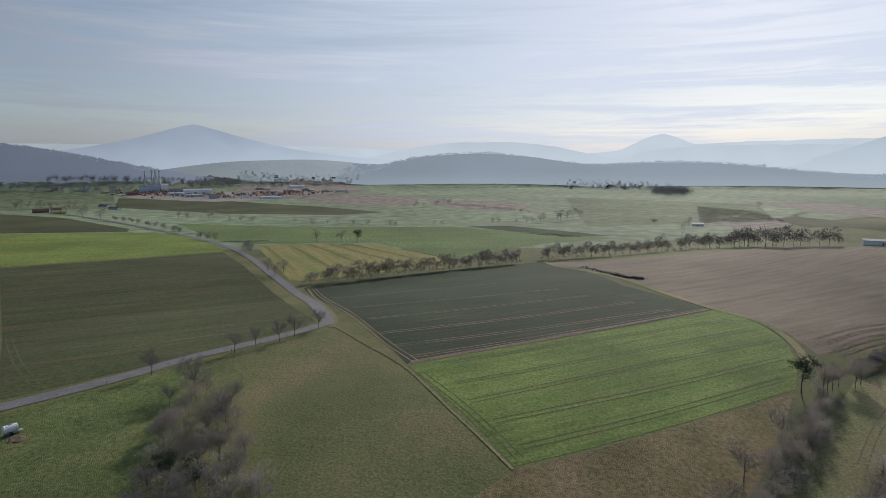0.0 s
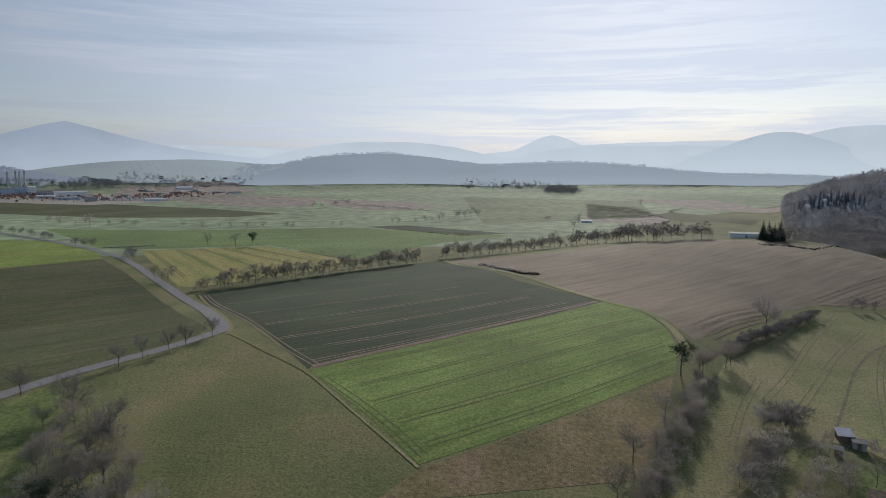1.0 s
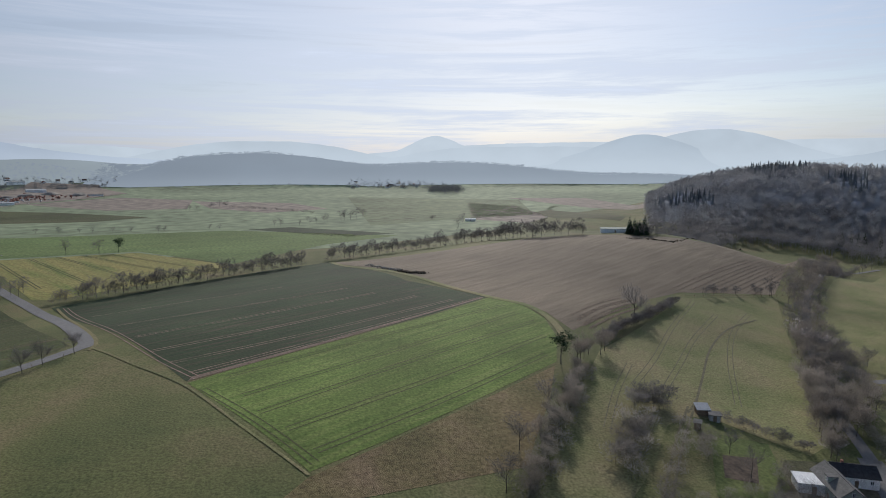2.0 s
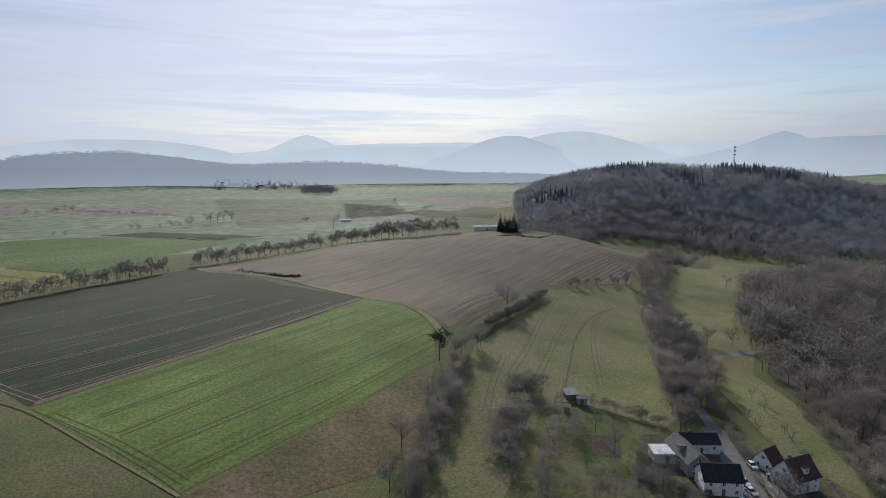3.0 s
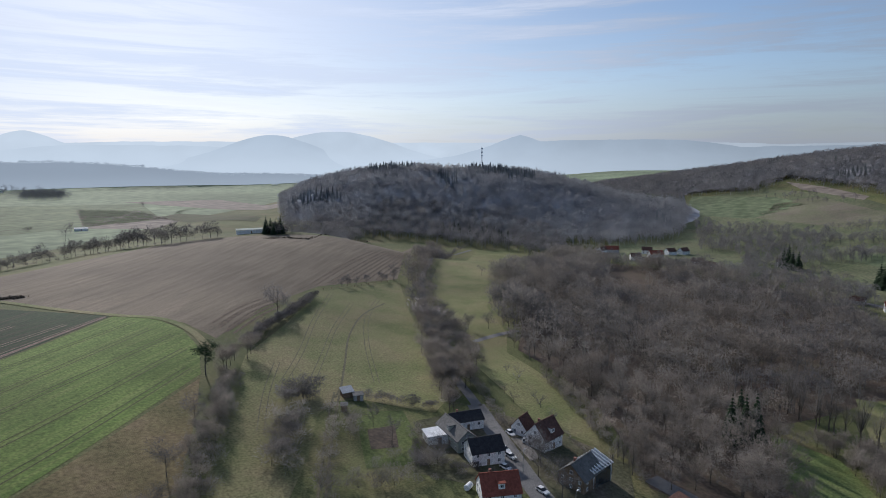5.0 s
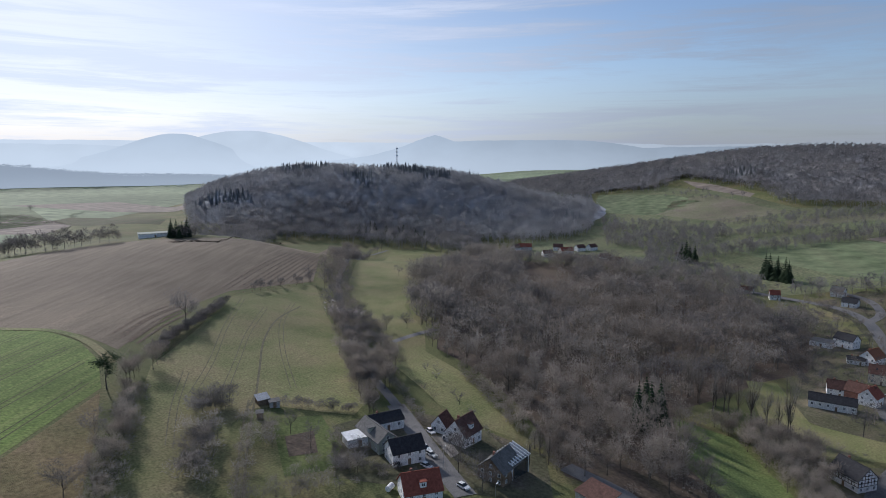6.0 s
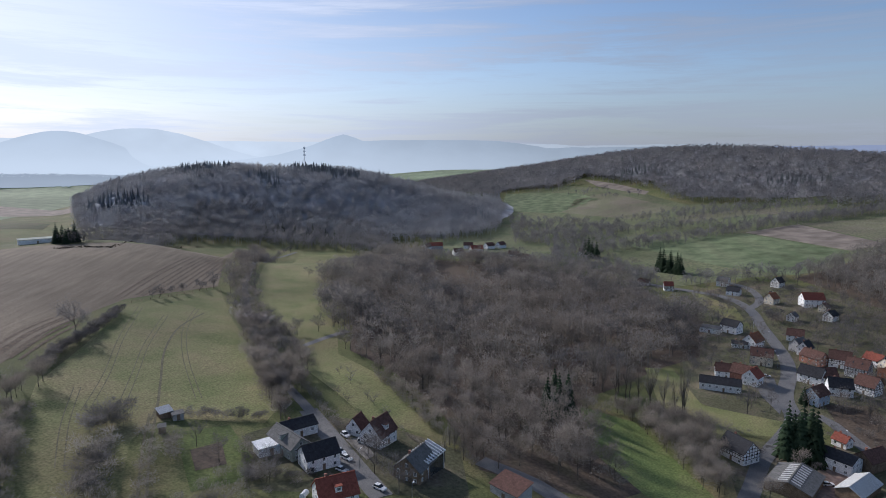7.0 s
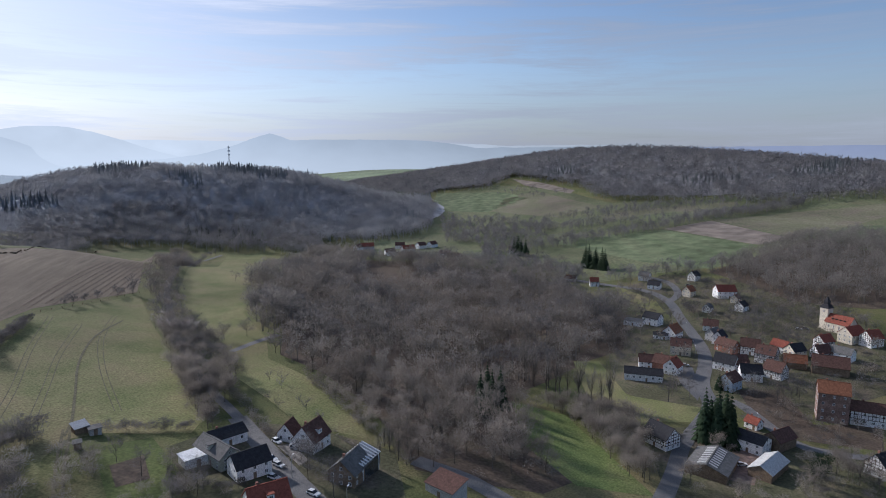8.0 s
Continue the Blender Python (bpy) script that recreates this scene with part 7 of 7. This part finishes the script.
shed(319.6, 757.1, -23, "pale shelter beside the field trees", 14, 8, 2.5, 3.4, white_wall, pale_roof, "shelter", "field_shelter")


def far_village(outline, apart, seed, keep, label):
    rng = random.Random(seed)
    for x, y in places_in(outline, apart, seed, keep):
        house(x, y, rng.uniform(0, 180), label, rng.uniform(11, 16), rng.uniform(9, 12), rng.uniform(4, 6), 42, rng.choice((white_wall, white_wall, cream_wall)), rng.choice((brown_roof, grey_roof, red_roof)), windows=False, chimney=0)


far_village([(-722.3, 2203.2), (-492.1, 2179.6), (-281.7, 2113.2), (-277.5, 2080.1), (-558.3, 2120.9)], 42, 81, 0.5, "pale house in the distant village")
far_village([(393.5, 1920.2), (605.9, 1888.5), (581.1, 1783.5), (369.2, 1759.6)], 34, 82, 0.6, "pale house in the hamlet under the ridge")
far_village([(2551.3, 842.5), (1591.4, 429.5), (1431.5, 365.1), (1530.5, 490.0)], 45, 83, 0.6, "pale house in the valley village")
# Copse twigs tinted cool grey, with the distance haze in their base colour.
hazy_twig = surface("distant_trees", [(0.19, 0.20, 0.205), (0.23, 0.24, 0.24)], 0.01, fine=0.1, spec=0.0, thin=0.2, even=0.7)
copse_spots = []
for outline, apart in (([(-936.9, 1320.7), (-680.8, 1322.3), (-699.4, 1372.0), (-949.4, 1357.6)], 15), ([(-604.5, 1434.6), (-518.8, 1536.2), (-712.2, 2140.2), (-624.1, 1516.1)], 12), ([(-614.5, 1641.5), (-273.5, 2048.6), (-282.3, 2117.9), (-732.6, 2236.2)], 24), ([(340.3, 1824.0), (548.1, 1657.8), (593.9, 1432.3), (696.9, 1721.5), (622.6, 1886.1), (387.6, 1935.5)], 24), ([(495.7, 1457.1), (555.2, 1385.1), (663.5, 1657.6), (601.6, 1723.2)], 13), ([(2357.2, 875.5), (1325.9, 318.6), (1234.8, 308.9), (1334.9, 441.3)], 24)):
    copse_spots += places_in(outline, apart, 90 + len(copse_spots))
far_wood = surface("far_wood_twigs", [(0.15, 0.158, 0.165), (0.18, 0.187, 0.19)], 0.01, fine=0.1, spec=0.0, thin=0.2, even=0.7)
woods("distant_wood", places_in([(-903.4, 1380.2), (-733.9, 1428.5), (-742.0, 1458.4), (-908.0, 1401.9)], 12, 95), bare_kinds, far_wood, "tall dark leafless wood behind the works", 18, (0.95, 1.2), 1.2)
woods("distant_wood", places_in([(-730.1, 1436.9), (-627.3, 1490.1), (-641.2, 1524.0), (-736.7, 1461.3)], 12, 96), bare_kinds, far_wood, "leafless wood with a ragged edge behind the works", 19, (0.85, 1.1), 1.2)
woods("works_trees", [(x, y, planting.uniform(0.4, 0.75)) for x, y in places_in([(-960.0, 1300.0), (-660.0, 1290.0), (-440.0, 1270.0), (-430.0, 1290.0), (-660.0, 1330.0), (-950.0, 1345.0)], 13, 97, 0.7) + places_in([(-600.0, 1440.0), (-420.0, 1560.0), (-420.0, 1620.0), (-640.0, 1500.0)], 14, 98, 0.8)], bare_kinds, far_wood, "dark leafless trees round the works", 22)
# Village trees share the western ridge's glowing haze colour.
woods("distant_village_trees", [(x, y, planting.uniform(0.35, 0.6)) for x, y in places_in([(-1000.0, 2350.0), (-430.0, 2330.0), (-330.0, 2180.0), (-720.0, 2200.0)], 17, 99, 0.7)], ridge_kinds, west_haze, "hazy grey trees among the distant village houses", 23, wide=1.3)
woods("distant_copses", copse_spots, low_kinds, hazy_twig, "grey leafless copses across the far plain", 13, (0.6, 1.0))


def wind_turbine(x, y, tall, turn):
    root = tagged(new("wind_turbine"), "white wind turbine standing on the horizon", "wind turbine", "wind turbines")
    root.matrix_basis = pose(x, y, ground_z(x, y), 0, 0, turn)
    v, f = [], []
    tube(v, f, [Vector((0, 0, -2)), Vector((0, 0, tall))], [2.6, 1.5], 10)
    mesh_object("tower", v, f, metal_grey, root)
    hub = part("hub", block(-2, 2, -5, 4, tall, tall + 4), metal_grey, root)
    for k in range(3):
        v, f = [], []
        a = radians(90 + 120 * k + 15)
        tube(v, f, [Vector((0, -5.5, tall + 2)), Vector((math.cos(a) * 20, -5.5, tall + 2 + math.sin(a) * 20)), Vector((math.cos(a) * 45, -5.5, tall + 2 + math.sin(a) * 45))], [1.2, 1.3, 0.3], 5)
        mesh_object("blade", v, f, metal_grey, hub)


wind_turbine(-2555, 2900, 190, 40)
wind_turbine(-2470, 2960, 165, 40)


def water_trailer(x, y, turn):
    """A round livestock tank on a two-wheeled trailer."""
    root = tagged(new("water_trailer"), "white livestock water tank on a small trailer", "trailer")
    root.matrix_basis = pose(x, y, ground_z(x, y), 0, 0, turn)
    bm = bmesh.new()
    bmesh.ops.create_cone(bm, cap_ends=True, segments=20, radius1=0.9, radius2=0.9, depth=2.8, matrix=pose(0, 0, 1.6, 0, 90, 0))
    tank = part("tank", bm, frame_white, root)
    part("filler_cap", block(-0.25, 0.25, -0.25, 0.25, 2.45, 2.65), metal_grey, tank)
    part("chassis", block(-1.6, 2.4, -0.6, 0.6, 0.55, 0.72), metal_grey, root)
    for y0 in (-0.75, 0.75):
        bm = bmesh.new()
        bmesh.ops.create_cone(bm, cap_ends=True, segments=16, radius1=0.4, radius2=0.4, depth=0.22, matrix=pose(0, y0, 0.4, 90, 0, 0))
        part("wheel", bm, dark_roof, root)


water_trailer(-99.1, 131.7, 52)
mound(*[(-96.2, 129.5)][0], 2.2, 0.35, 9, furrow, "trampled dark earth round the trough")
fence([(221.3, 241.8), (252.5, 243.3), (290.8, 247.2)], "low field fence along the track", 1.2, 6.0, 1)
fence([(-103.5, 155.2), (-86.1, 172.8), (-70.0, 194.0), (-49.6, 221.0)], "line of short posts beside the road", 0.8, 12.0, 0)
fence([(158.7, 76.5), (153.7, 68.9), (151.1, 61.8)], "wooden garden fence on the slope", 1.1, 3.0, 2)
for x, y in [(244.1, -52.3), (326.2, -57.5), (390.4, -54.6), (372.4, -60.2), (239.4, -65.7)]:
    lamp_post(x, y)
for place, col, lab in (((310.0, -50.5, -89), frame_white, "white van-like car on the forecourt"), ((354.6, -59.4, -95), frame_white, "white car beside the cream house"), ((387.4, -124.7, -108), frame_white, "white car parked near the church"), ((388.6, -128.4, -108), metal_grey, "silver car parked near the church"), ((499.3, -79.9, -99), metal_grey, "grey car parked in the village"), ((207.6, -53.2, -74), frame_white, "white car in the farm yard")):
    car(*place, col, lab)

# ---- the trees too far off to tell apart ----
FAR_LOOK = {"round": (dusk, "leafless trees standing in the plain and valley"), "broad": (dusk, "broad dark trees by the plain road"), "tall": (twig, "tall bare trees in the valley"), "wood": (rosy, "reddish leafless trees in the valley"),
            "lane": (dusk, "bare avenue trees along the field track"), "bush": (twig, "bare hedge bushes across the plain"), "thorn": (dusk, "dark bushes in the plain"), "spruce": (needle, "dark spruces in the valley"), "pine": (needle, "dark pine in the plain"), "ivy": (twig, "tall narrow poplars"), "fruit": (dusk, "small bare trees"), "blossom": (pale, "pale budding trees")}
for key, spots in FAR.items():
    woods("far_trees", spots, light_kind(key, 4, *((9, 12) if key == "lane" else (6, 8))), *FAR_LOOK[key], 60)
